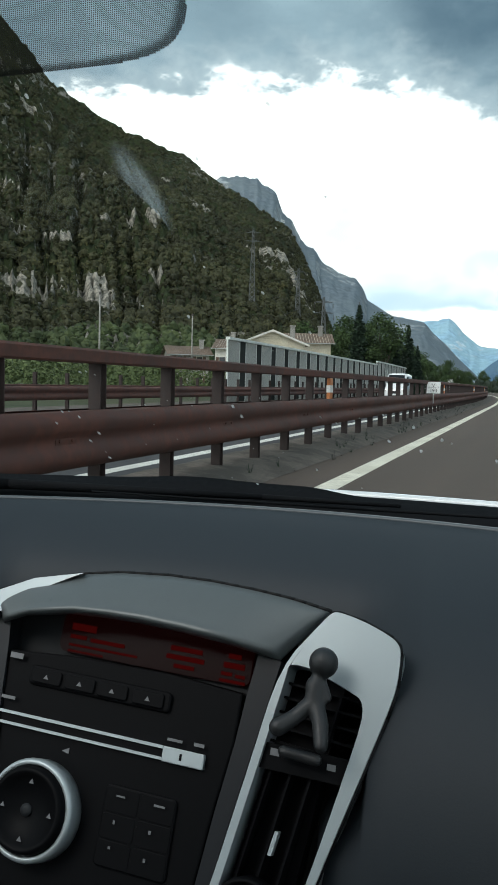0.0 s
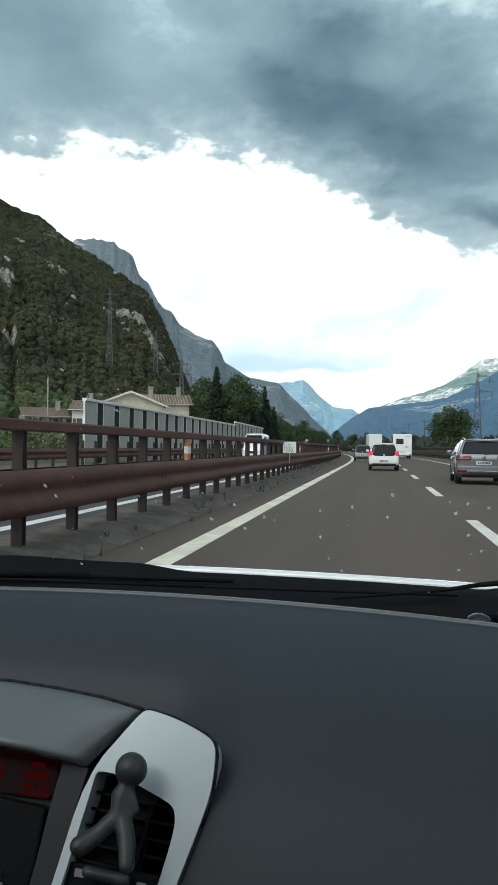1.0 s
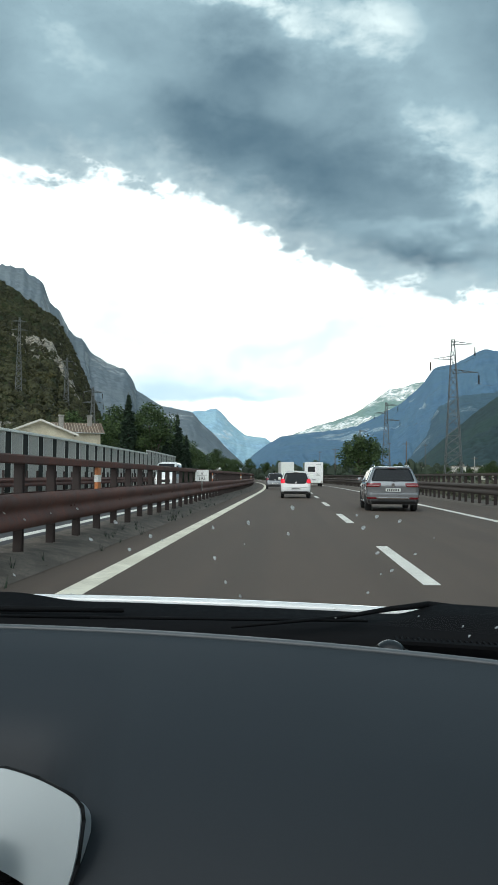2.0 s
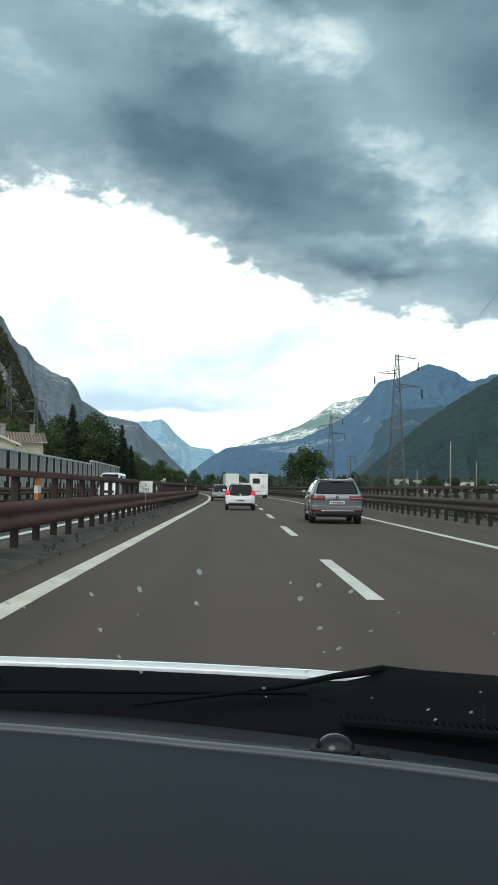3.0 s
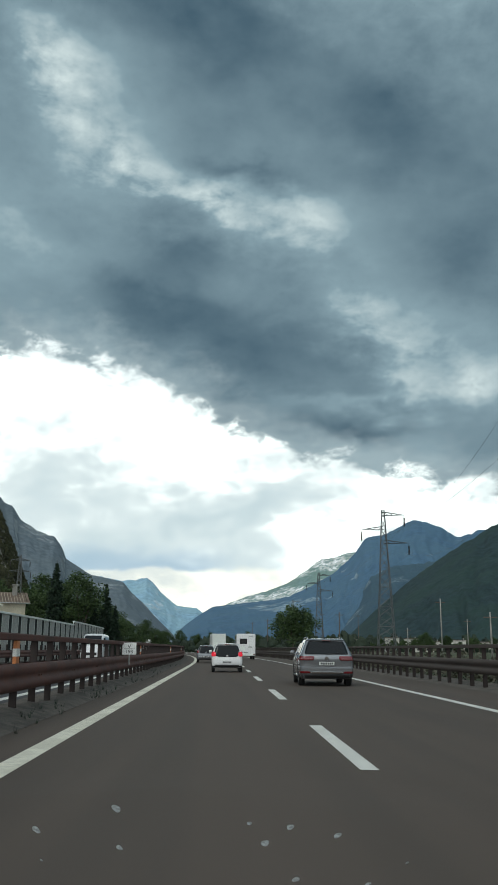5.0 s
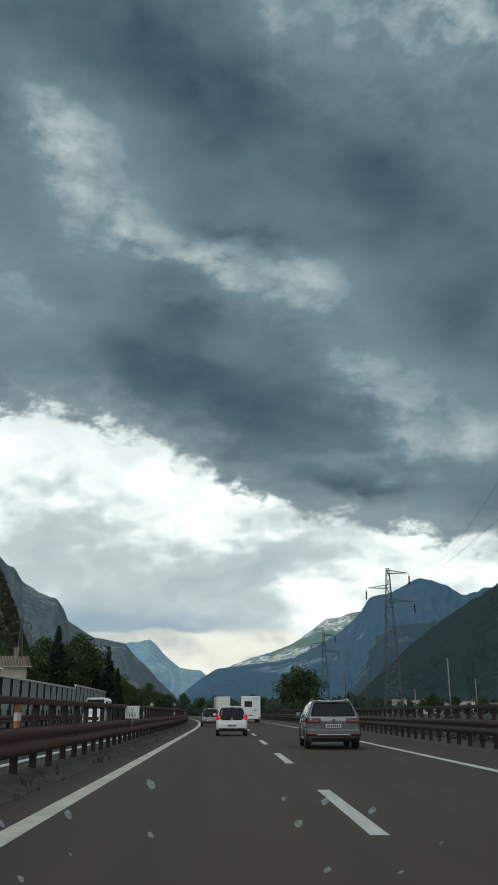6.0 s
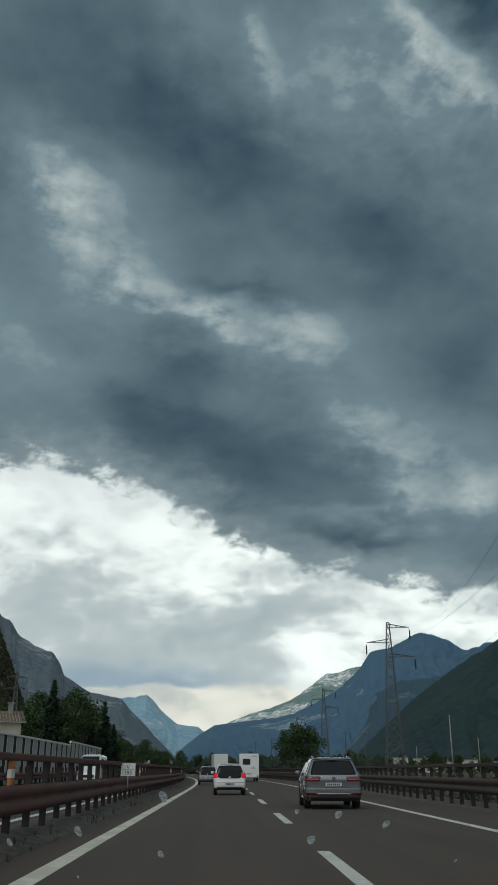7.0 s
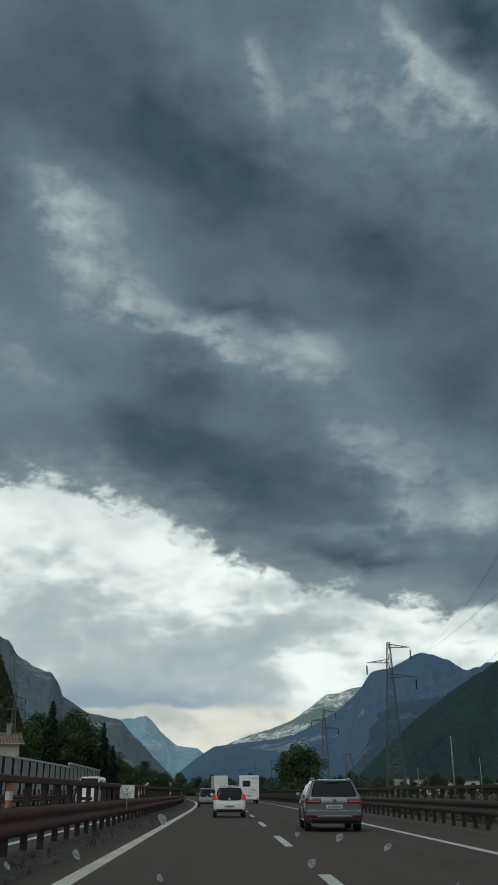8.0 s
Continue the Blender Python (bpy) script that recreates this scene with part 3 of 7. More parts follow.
def w_beam(z, side, d=0.2):
    """Three-wave guard rail profile with thickness, facing side."""
    out = [(0.0, -0.245), (0.02, -0.245), (0.05, -0.225), (0.09, -0.19), (0.105, -0.15), (0.1, -0.1), (0.075, -0.06), (0.05, -0.03), (0.045, 0.0), (0.055, 0.03), (0.085, 0.06), (0.108, 0.1), (0.112, 0.15), (0.095, 0.19), (0.06, 0.225), (0.02, 0.24), (0.0, 0.24)]
    ring = [(side * (d * 0.5 + a), z + c) for a, c in out]
    return ring + [(side * (d * 0.5 + a - 0.012), z + c) for a, c in out[::-1]]


def guard_rail(label, x, y0, y1, sides, pitch, top=1.47, steel="corten"):
    rail = thing("guard_rail", label, "guard rail", "steel barriers along the motorway")
    for s in sides:
        sharp(part("beam", sweep(B(), w_beam(0.7, s), x, y0, y1), M[steel], rail), 60)
    part("top_rail", sweep(B(), [(-0.07, top - 0.125), (0.07, top - 0.125), (0.085, top - 0.11), (0.085, top - 0.02), (0.07, top), (-0.07, top), (-0.085, top - 0.02), (-0.085, top - 0.11)], x, y0, y1), M[steel], rail)
    y = y0 + 0.4
    while y < min(y1, y0 + pitch * 150):
        p = new("post", post_mesh)
        p.location, p.parent = (x + bend(y), y, 0), rail
        y += pitch
    return rail


guard_rail("rust-brown weathered steel median barrier, dusty", MEDIAN_RAIL, -8, 230, (1, -1), 1.62)
guard_rail("rusty steel guard rail beside the shoulder, darkened for shade", RIGHT_RAIL, 6, 260, (-1,), 1.55, 1.42, "corten_shade")
guard_rail("rusty steel guard rail of the opposite carriageway", -16.0, 8, 150, (1,), 2.2, 1.0)
# bolts and splice plates on the near beam
for y in np.arange(-6, 60, 4.05):
    b = B().box(MEDIAN_RAIL + 0.143, MEDIAN_RAIL + 0.152, y - 0.16, y + 0.16, 0.67, 0.73)
    for dy in (-0.1, 0.1):
        b.tube((MEDIAN_RAIL + 0.145, y + dy, 0.7), (MEDIAN_RAIL + 0.165, y + dy, 0.7), 0.016, n=6)
    part("splice_plate", b, M["corten"], bpy.data.objects["guard_rail"])

# ---- noise barrier of the opposite side ----
barrier = thing("noise_barrier", "pale-topped noise barrier with grey mesh panels", "noise barrier")
NB_X, NB_Y0, NB_Y1, NB_H = -17.4, 50.0, 215.0, 4.0


def nb_x(y):
    return NB_X + 0.7 * bend(y)


M["panel_dark"] = material("dark_panel", (0.03, 0.033, 0.03), 0.8, vary=0.25, scale=0.8, spec=0.1)


def bay_box(x0, x1, y0, y1, z0, z1, half):
    """A block along the barrier between two places of its line."""
    return [(x0 - half, y0, z0), (x0 + half, y0, z0), (x1 + half, y1, z0), (x1 - half, y1, z0), (x0 - half, y0, z1), (x0 + half, y0, z1), (x1 + half, y1, z1), (x1 - half, y1, z1)], [(3, 2, 1, 0), (4, 5, 6, 7), (0, 1, 5, 4), (1, 2, 6, 5), (2, 3, 7, 6), (3, 0, 4, 7)]


y, k = NB_Y0, 0
while y < NB_Y1 - 0.1:
    wide = k % 2 == 0
    bay = 2.3 if wide else 1.25
    up = 0.0 if not 108 < y < 176 else 0.4
    x0, x1, top = nb_x(y), nb_x(y + bay), NB_H + up
    part("column", B().box(x0 - 0.05, x0 + 0.05, y - 0.035, y + 0.035, -0.12, top - 0.16), M["pale_rail"], barrier)
    panel = part("panel", B().add(*bay_box(x0, x1, y + 0.04, y + bay - 0.04, 0.05, top - 0.18, 0.03)), M["mesh_panel" if wide else "panel_dark"], barrier)
    if wide and y < 130:
        # slanting slats of the grey bays
        slats = B()
        for i in range(16):
            z0 = 0.15 + (top - 0.7) * i / 16
            u0, u1 = (0.1, bay - 0.1)
            p, q = (nb_x(y + u0) + 0.045, y + u0, z0), (nb_x(y + u1) + 0.045, y + u1, min(z0 + 1.1, top - 0.22))
            slats.tube(p, q, 0.022, n=4)
        part("slats", slats, M["panel_slat"], panel)
    part("coping", B().add(*bay_box(x0, x1, y, y + bay, top - 0.16, top, 0.13)), M["pale_rail"], barrier)
    y += bay
    k += 1

# ---- mountains ----
def ridge_curve(ctrl):
    bs, es = [c[0] for c in ctrl], [c[1] for c in ctrl]
    return lambda b: float(np.interp(b, bs, es))


def mountain(name, label, ctrl, dist, foot, mat, nb, nd, rough, seed, back=0.25, shape=1.25, freq=1.0):
    """A mountainside from its foot to its ridge line and over it; returns its height at a bearing and distance."""
    e_of = ridge_curve(ctrl)
    b0, b1 = ctrl[0][0], ctrl[-1][0]

    def height(b, d):
        s = (d - foot) / (dist - foot)
        top = dist * math.tan(radians(max(0.0, e_of(b))))
        x, y = d * math.sin(radians(b)), d * math.cos(radians(b))
        q = Vector((x, y, seed * 37.0)) * (freq * 3.2 / dist)
        gully = noise.fractal(q, 0.9, 2.1, 6) * 0.5
        rib = 1.0 - 2.0 * abs(noise.fractal(Vector((b * 0.55 * freq + 1.5 * gully, d / dist * 2.2, seed * 11.0)), 0.8, 2.1, 5))
        teeth = noise.fractal(Vector((b * 1.4 * freq, seed * 3.0, 1.7)), 0.7, 2.2, 5)
        if s <= 1.0:
            base = max(0.0, s) ** shape
            # cliff bands and benches
            n_b, w_b = 3.0, (0.0 if seed == 1 else 0.2) * min(1.0, 4 * max(0.0, s)) * min(1.0, max(0.0, 4 * (1 - s))) * (0.5 + gully)
            base -= max(0.0, w_b) * math.sin(6.283 * n_b * base + 11 * gully + seed) / (6.283 * n_b)
            return top * base + top * rough * min(1.0, 3 * max(0, s)) * (gully * (1.15 - 0.75 * s) + 0.28 * rib * (1.0 - 0.8 * s)) + top * 0.008 * teeth * max(0.0, s) ** 4 - 6 * max(0, 0.05 - s)
        return top * (1 - (s - 1) * 1.4) + top * rough * 0.25 * gully + top * 0.008 * teeth

    rows, s_max = [], 1.0 + back
    for i in range(nd + 1):
        s = s_max * i / nd
        d = foot + (dist - foot) * s
        rows.append([(d * math.sin(radians(b)), d * math.cos(radians(b)), height(b, d) - (3.0 if i == 0 else 0.0)) for b in np.linspace(b0, b1, nb + 1)])
    ob = part(name, B().rings(rows, closed=False, caps=False), mat, smooth=True)
    tagged(ob, label, "mountain", kind="structure")
    return height


L1 = mountain("mountain_near", "dark wooded mountainside with pale limestone cliffs",
              [(-80, 25), (-60, 30), (-46, 29), (-38, 24.5), (-33.7, 21.6), (-30.6, 17.8), (-27.4, 16.0), (-23.9, 14.9), (-22.0, 14.3), (-20.0, 12.7), (-17.6, 11.3), (-15.4, 10.1), (-14.3, 8.4), (-13.2, 5.9), (-12.4, 3.8), (-11.9, 2.4), (-11.3, 0.6), (-10.5, -0.3)],
              900, 255, M["slope_near"], 420, 130, 0.16, 1, freq=2.2)
mountain("mountain_grey", "wooded mountain with steep end, haze painted in its grey",
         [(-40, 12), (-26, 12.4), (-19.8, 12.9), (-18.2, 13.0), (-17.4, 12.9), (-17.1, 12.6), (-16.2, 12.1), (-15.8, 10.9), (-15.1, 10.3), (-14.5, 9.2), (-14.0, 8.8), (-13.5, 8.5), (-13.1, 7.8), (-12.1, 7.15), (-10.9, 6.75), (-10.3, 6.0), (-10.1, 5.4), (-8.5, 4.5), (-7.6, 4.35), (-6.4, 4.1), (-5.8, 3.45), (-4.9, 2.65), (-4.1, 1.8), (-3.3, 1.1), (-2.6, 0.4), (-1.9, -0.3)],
         2100, 1100, M["slope_grey_haze"], 420, 130, 0.17, 5, freq=1.9)
mountain("mountain_far", "distant peak closing the valley, tinted pale haze blue",
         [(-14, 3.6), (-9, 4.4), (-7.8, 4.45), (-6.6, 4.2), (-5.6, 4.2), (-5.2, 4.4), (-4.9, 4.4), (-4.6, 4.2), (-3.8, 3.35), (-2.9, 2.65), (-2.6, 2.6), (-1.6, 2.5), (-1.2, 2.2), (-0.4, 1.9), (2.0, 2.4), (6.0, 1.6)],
         4400, 3400, M["slope_far_haze"], 260, 90, 0.2, 8, freq=2.4)
mountain("mountain_blue", "mountain with a rounded summit, haze painted in as blue",
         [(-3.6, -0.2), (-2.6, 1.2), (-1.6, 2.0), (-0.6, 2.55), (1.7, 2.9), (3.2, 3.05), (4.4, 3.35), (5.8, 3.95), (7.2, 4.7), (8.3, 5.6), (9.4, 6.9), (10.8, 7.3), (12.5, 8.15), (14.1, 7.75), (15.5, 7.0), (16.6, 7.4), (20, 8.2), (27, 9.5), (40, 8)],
         3300, 1700, M["slope_blue_haze"], 420, 130, 0.2, 12, freq=2.0)
mountain("mountain_pale", "pale limestone cliffs on a green ridge, sunlight painted in",
         [(-1.0, 2.2), (0.5, 2.9), (1.7, 3.35), (3.0, 3.7), (4.3, 4.2), (5.5, 5.0), (6.5, 5.75), (7.4, 5.85), (8.3, 6.15), (9.6, 6.3), (11, 5.5)],
         3900, 3100, M["slope_pale_sunlit"], 200, 60, 0.1, 15, freq=2.6)
mountain("mountain_spur", "wooded spur in front of the high mountain, tinted haze blue",
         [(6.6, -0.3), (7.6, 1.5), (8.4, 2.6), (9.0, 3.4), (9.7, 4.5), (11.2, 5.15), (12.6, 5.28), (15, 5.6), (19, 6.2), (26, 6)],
         2500, 1400, M["slope_spur_haze"], 300, 100, 0.2, 31, freq=2.0)
mountain("mountain_right", "dark green wooded slope on the valley side",
         [(7.0, -0.2), (8.2, 0.9), (9.6, 2.2), (11.2, 3.65), (12.4, 4.6), (14.1, 5.75), (16.0, 6.95), (17.3, 7.7), (21, 9.5), (28, 13), (40, 17), (60, 19), (80, 17)],
         1700, 900, M["slope_green"], 420, 130, 0.2, 21, freq=1.8)
rng = random.Random(5)


def blob(b, c, r, h, rng, n=6, m=4):
    """A small uneven tree crown."""
    rr = []
    for i in range(m + 1):
        a = math.pi * (0.08 + 0.84 * i / m)
        rr.append([(c[0] + r * math.sin(a) * math.cos(6.283 * j / n) * rng.uniform(0.7, 1.25), c[1] + r * math.sin(a) * math.sin(6.283 * j / n) * rng.uniform(0.7, 1.25), c[2] + h * (0.5 + 0.5 * math.cos(a)) * rng.uniform(0.88, 1.1)) for j in range(n)])
    b.rings(rr)


M["canopy"] = leaf_material("canopy", (0.055, 0.057, 0.025), (0.04, 0.042, 0.019), 0.7)
M["canopy_leaf"] = leaf_material("canopy_leaf", (0.09, 0.09, 0.037), (0.057, 0.058, 0.025), 0.75)
M["canopy_green"] = leaf_material("canopy_green", (0.072, 0.096, 0.036), (0.04, 0.056, 0.022), 0.6)
M["canopy_far"] = leaf_material("far_canopy", (0.035, 0.05, 0.03), (0.015, 0.024, 0.016))
# pale limestone outcrops breaking out of the woods, as bearing, elevation, width and height in metres
def on_slope(be, el):
    """Where the near mountainside shows at a bearing and elevation."""
    for d in np.arange(256.0, 900.0, 3.0):
        if L1(be, d) >= d * math.tan(radians(el)):
            return d
    return 890.0


M["rock"] = material("limestone", (0.32, 0.295, 0.245), 0.95, vary=0.4, scale=0.33, second=(0.07, 0.068, 0.05), patch=0.9, bump=0.9, bump_scale=1.1)
ROCKS = []


def cliff(be, el, w, h, seed):
    """A broken limestone face standing out of the wooded slope at a bearing and elevation, w wide and h high."""
    d0 = on_slope(be, el)
    z0 = L1(be, d0)
    rise = max(0.3, (L1(be, d0 + 12) - L1(be, d0 - 12)) / 24)
    out = Vector((-math.sin(radians(be)), -math.cos(radians(be)), 0))
    nu, nv = max(16, int(w * 1.8)), max(16, int(h * 1.8))
    rows = []
    for j in range(nv + 1):
        v = 2 * j / nv - 1
        row = []
        for i in range(nu + 1):
            u = 2 * i / nu - 1
            q = Vector((u * w * 0.5, seed * 9.1, v * h * 0.5))
            mask = 0.75 - 1.5 * (abs(u) ** 2 + abs(v) ** 2) + 0.55 * noise.fractal(q * 0.14, 0.9, 2.0, 4)
            if max(abs(u), abs(v)) > 0.97:
                mask = -1.0
            # ledges and upright cracks
            ledge = noise.fractal(Vector((q.x * 0.12, seed, q.z * 0.5)), 0.8, 2.1, 4)
            crack = abs(noise.fractal(Vector((q.x * 0.26, seed * 3.0, q.z * 0.12)), 0.8, 2.1, 4))
            push = min(1.0, max(-2.0, mask * 2.4)) * (1.4 + 0.09 * h) + 1.3 * ledge - 0.9 * max(0.0, 0.25 - crack)
            dz = v * h * 0.75
            b_, d_ = be + math.degrees(u * w * 0.75 / d0), d0 + dz / rise
            p = Vector((d_ * math.sin(radians(b_)), d_ * math.cos(radians(b_)), L1(b_, d_))) + out * (push * 0.85) + Vector((0, 0, 0.5 * push))
            row.append(p)
        rows.append(row)
    tagged(part("rock_outcrop", B().rings(rows, closed=False, caps=False), M["rock"]), "pale cracked limestone outcrop in the woods", "rock", "limestone outcrops")
    ROCKS.append((Vector((d0 * math.sin(radians(be)), d0 * math.cos(radians(be)), z0)), max(w, h)))


FOOT_CLIFFS = ((-27.6, 5.4, 14, 19), (-26.9, 5.0, 7, 9), (-31.4, 5.6, 15, 7), (-32.9, 6.3, 17, 9), (-29.8, 6.2, 11, 5), (-32.8, 9.0, 16, 8), (-23.9, 6.6, 7, 4))
HIGH_CLIFFS = ((-33.3, 12.2, 16, 9), (-30.2, 9.2, 14, 5), (-32.1, 16.3, 20, 9), (-24.1, 10.2, 9, 11), (-21.3, 11.4, 24, 7), (-27.4, 10.3, 9, 4), (-25.6, 9.9, 7, 5), (-23.4, 12.8, 8, 5))
RIM_CLIFFS = ((-17.8, 8.4, 14, 10), (-16.7, 8.6, 18, 13), (-15.7, 8.2, 14, 18), (-15.0, 7.0, 11, 16), (-14.3, 5.8, 9, 13), (-13.6, 4.5, 8, 10), (-12.6, 3.4, 6, 7))
for i, row in enumerate(FOOT_CLIFFS + HIGH_CLIFFS + RIM_CLIFFS):
    cliff(*row, 1.0 + i)


def foliage(name, label, category, spots, mat, per, size):
    """Crowns of many small leaf clumps at the given (x, y, z, radius, height)."""
    gen = np.random.default_rng(7)
    sp = np.repeat(np.array(spots), per, axis=0)
    n = len(sp)
    d = gen.normal(size=(n, 3))
    d /= np.linalg.norm(d, axis=1)[:, None]
    d[:, 2] = np.abs(d[:, 2]) * 1.0 - 0.12
    shell = (0.55 + 0.5 * gen.random(n))[:, None]
    p = sp[:, :3] + d * shell * np.stack([sp[:, 3], sp[:, 3], sp[:, 4]], 1)
    # clumps lie roughly along the crown's surface
    a = gen.normal(size=(n, 3))
    a -= d * (a * d).sum(1)[:, None] * 0.4
    a /= np.linalg.norm(a, axis=1)[:, None]
    c = np.cross(a, d + 0.55 * gen.normal(size=(n, 3)))
    c /= np.linalg.norm(c, axis=1)[:, None]
    s = (size * (0.55 + 0.9 * gen.random(n)) * np.clip(sp[:, 3] / 2.5, 0.6, 1.5))[:, None]
    v = np.stack([p - a * s, p + c * s * 0.7, p + a * s, p - c * s * 0.7], 1).reshape(-1, 3)
    me = bpy.data.meshes.new(name)
    me.vertices.add(len(v))
    me.vertices.foreach_set("co", v.ravel())
    me.loops.add(len(v))
    me.loops.foreach_set("vertex_index", np.arange(len(v)))
    me.polygons.add(n)
    me.polygons.foreach_set("loop_start", np.arange(n) * 4)
    me.update(calc_edges=True)
    me.materials.append(mat)
    return tagged(new(name, me), label, category, kind="stuff")


crowns, foot_crowns, spots, foot_spots = B(), B(), [], []
for i in range(17500):
    be, d = rng.uniform(-38, -11.3), 255 + 640 * rng.random() ** 1.12
    z = L1(be, d)
    q = Vector((d * math.sin(radians(be)), d * math.cos(radians(be)), z))
    if any((q - c).length < r * 0.36 for c, r in ROCKS):
        continue
    r = rng.uniform(1.2, 2.9)
    h = r * rng.uniform(1.0, 1.8)
    foot = z < 20 + 12 * noise.noise(q * 0.03)
    blob(foot_crowns if foot else crowns, (q.x, q.y, z - 1.3), r * 0.7, h * 0.9, rng, 6, 3)
    (foot_spots if foot else spots).append((q.x, q.y, z - 1.0, r, h))
tagged(part("forest", crowns, M["canopy"]), "dense dark broadleaf woods on the mountainside", "forest", kind="stuff")
foliage("forest_leaves", "leafy dark green canopy of the mountain woods", "foliage", spots, M["canopy_leaf"], 40, 0.46)
tagged(part("foot_forest", foot_crowns, M["canopy_green"]), "fresh green trees along the foot of the mountain", "forest", kind="stuff")
foliage("foot_leaves", "leafy green canopy at the mountain's foot", "foliage", foot_spots, M["canopy_green"], 40, 0.36)
b, spots = B(), []
for i in range(3200):
    be = rng.uniform(-12.5, 22)
    d = rng.uniform(240, 900)
    if be > 9.5 and d < 560:
        continue
    x, y = d * math.sin(radians(be)), d * math.cos(radians(be))
    if -18 < x - bend(y) < 14 and y < 420:
        continue
    r = rng.uniform(1.1, 2.9)
    h = r * rng.uniform(1.2, 2.6)
    blob(b, (x, y, -0.5), r * 0.75, h, rng, 6, 4)
    spots.append((x, y, 0.0, r, h))
for i in range(420):
    # taller woods behind the valley's buildings
    be, d = rng.uniform(1.5, 30), rng.uniform(640, 860)
    r = rng.uniform(3.0, 6.0)
    x, y = d * math.sin(radians(be)), d * math.cos(radians(be))
    h = r * rng.uniform(1.1, 2.6)
    blob(b, (x, y, -0.5), r * 0.75, h, rng, 6, 4)
    spots.append((x, y, 0.0, r, h))
foliage("hedge_leaves", "dark leafy hedges across the valley floor", "foliage", spots, M["canopy_far"], 24, 0.6)
tagged(part("valley_woods", b, M["canopy_far"]), "dark hedges and trees across the valley floor", "trees", kind="stuff")


# ---- trees ----
def leaf_cloud(verts, faces, centre, radius, count, size, rng):
    for _ in range(count):
        d = Vector((rng.gauss(0, 1), rng.gauss(0, 1), rng.gauss(0, 0.85))).normalized() * radius * rng.random() ** 0.45
        p = Vector(centre) + d
        a = Vector((rng.uniform(-1, 1), rng.uniform(-1, 1), rng.uniform(-0.6, 0.6))).normalized()
        c = a.cross(Vector((rng.uniform(-1, 1), rng.uniform(-1, 1), rng.uniform(-1, 1)))).normalized()
        s = size * rng.uniform(0.6, 1.3)
        n = len(verts)
        verts += [tuple(p - a * s), tuple(p + c * s * 0.55), tuple(p + a * s), tuple(p - c * s * 0.55)]
        faces.append((n, n + 1, n + 2, n + 3))


def broadleaf(label, height, spread, seed, at, leaves=7000, size=0.2):
    rng = random.Random(seed)
    t = thing("tree", label, "tree", "roadside trees", at)
    b = B()
    fork = height * 0.3
    b.tube((0, 0, -0.3), (0.05, 0, fork), height * 0.028, height * 0.02, 9)
    verts, faces = [], []
    tips = []
    for i in range(9):
        a, up = 6.283 * i / 9 + rng.uniform(-0.3, 0.3), rng.uniform(0.45, 1.0)
        tip = Vector((math.cos(a) * spread * rng.uniform(0.3, 0.75), math.sin(a) * spread * rng.uniform(0.3, 0.75), height * up * 0.86))
        mid = Vector((0.05, 0, fork)).lerp(tip, 0.5) + Vector((0, 0, height * 0.06))
        b.tube((0.05, 0, fork * rng.uniform(0.7, 1.0)), mid, height * 0.013, height * 0.008, 6)
        b.tube(mid, tip, height * 0.008, height * 0.003, 5)
        tips += [tip, mid]
    for i in range(26):
        a = rng.uniform(0, 6.283)
        u = rng.uniform(0.32, 0.97)
        w = spread * math.sin(math.pi * min(1, max(0.12, (u - 0.2) / 0.85))) ** 0.7
        tips.append(Vector((math.cos(a) * w * rng.uniform(0.2, 0.95), math.sin(a) * w * rng.uniform(0.2, 0.95), height * u)))
    for c in tips:
        leaf_cloud(verts, faces, c, spread * rng.uniform(0.22, 0.36), leaves // len(tips), size, rng)
    part("trunk", b, M["bark"], t, smooth=True)
    crown = B()
    crown.v, crown.f = verts, faces
    part("crown", crown, M["leaf"], t)
    return t


def conifer(label, height, spread, seed, at):
    rng = random.Random(seed)
    t = thing("conifer", label, "tree", "roadside trees", at)
    part("trunk", B().tube((0, 0, -0.3), (0, 0, height), height * 0.02, 0.03, 8), M["bark"], t, smooth=True)
    verts, faces = [], []
    layers = 30
    for i in range(layers):
        u = i / layers
        z, r = height * (0.08 + 0.9 * u), spread * (1 - u) ** 0.95 + 0.04
        for j in range(9):
            a = rng.uniform(0, 6.283)
            rr = r * rng.uniform(0.6, 1.1)
            for k in range(5):
                q = rr * (k + 1) / 5
                leaf_cloud(verts, faces, (math.cos(a) * q, math.sin(a) * q, z - 0.28 * q + 0.1 * rng.uniform(-1, 1)), (0.3 + 0.08 * spread) * (1.05 - 0.85 * u), 4, 0.3 - 0.14 * u, rng)
    crown = B()
    crown.v, crown.f = verts, faces
    part("crown", crown, M["needle"], t)
    return t


def polar(b, d, z=-0.12, rz=0.0):
    return pose(d * math.sin(radians(b)), d * math.cos(radians(b)), z, 0, 0, rz)


tree_a = broadleaf("leafy green broadleaf tree behind the noise barrier", 12.5, 4.6, 1, polar(-9.0, 140))
tree_b = broadleaf("rounded green broadleaf tree behind the noise barrier", 10.0, 4.2, 2, polar(-10.8, 142))
broadleaf("dark full-crowned roadside tree beyond the guard rail", 9.2, 4.6, 3, polar(4.6, 172), 8000, 0.22)
fir = conifer("tall dark conifer among broadleaf trees", 12.0, 2.4, 4, polar(-7.4, 148))
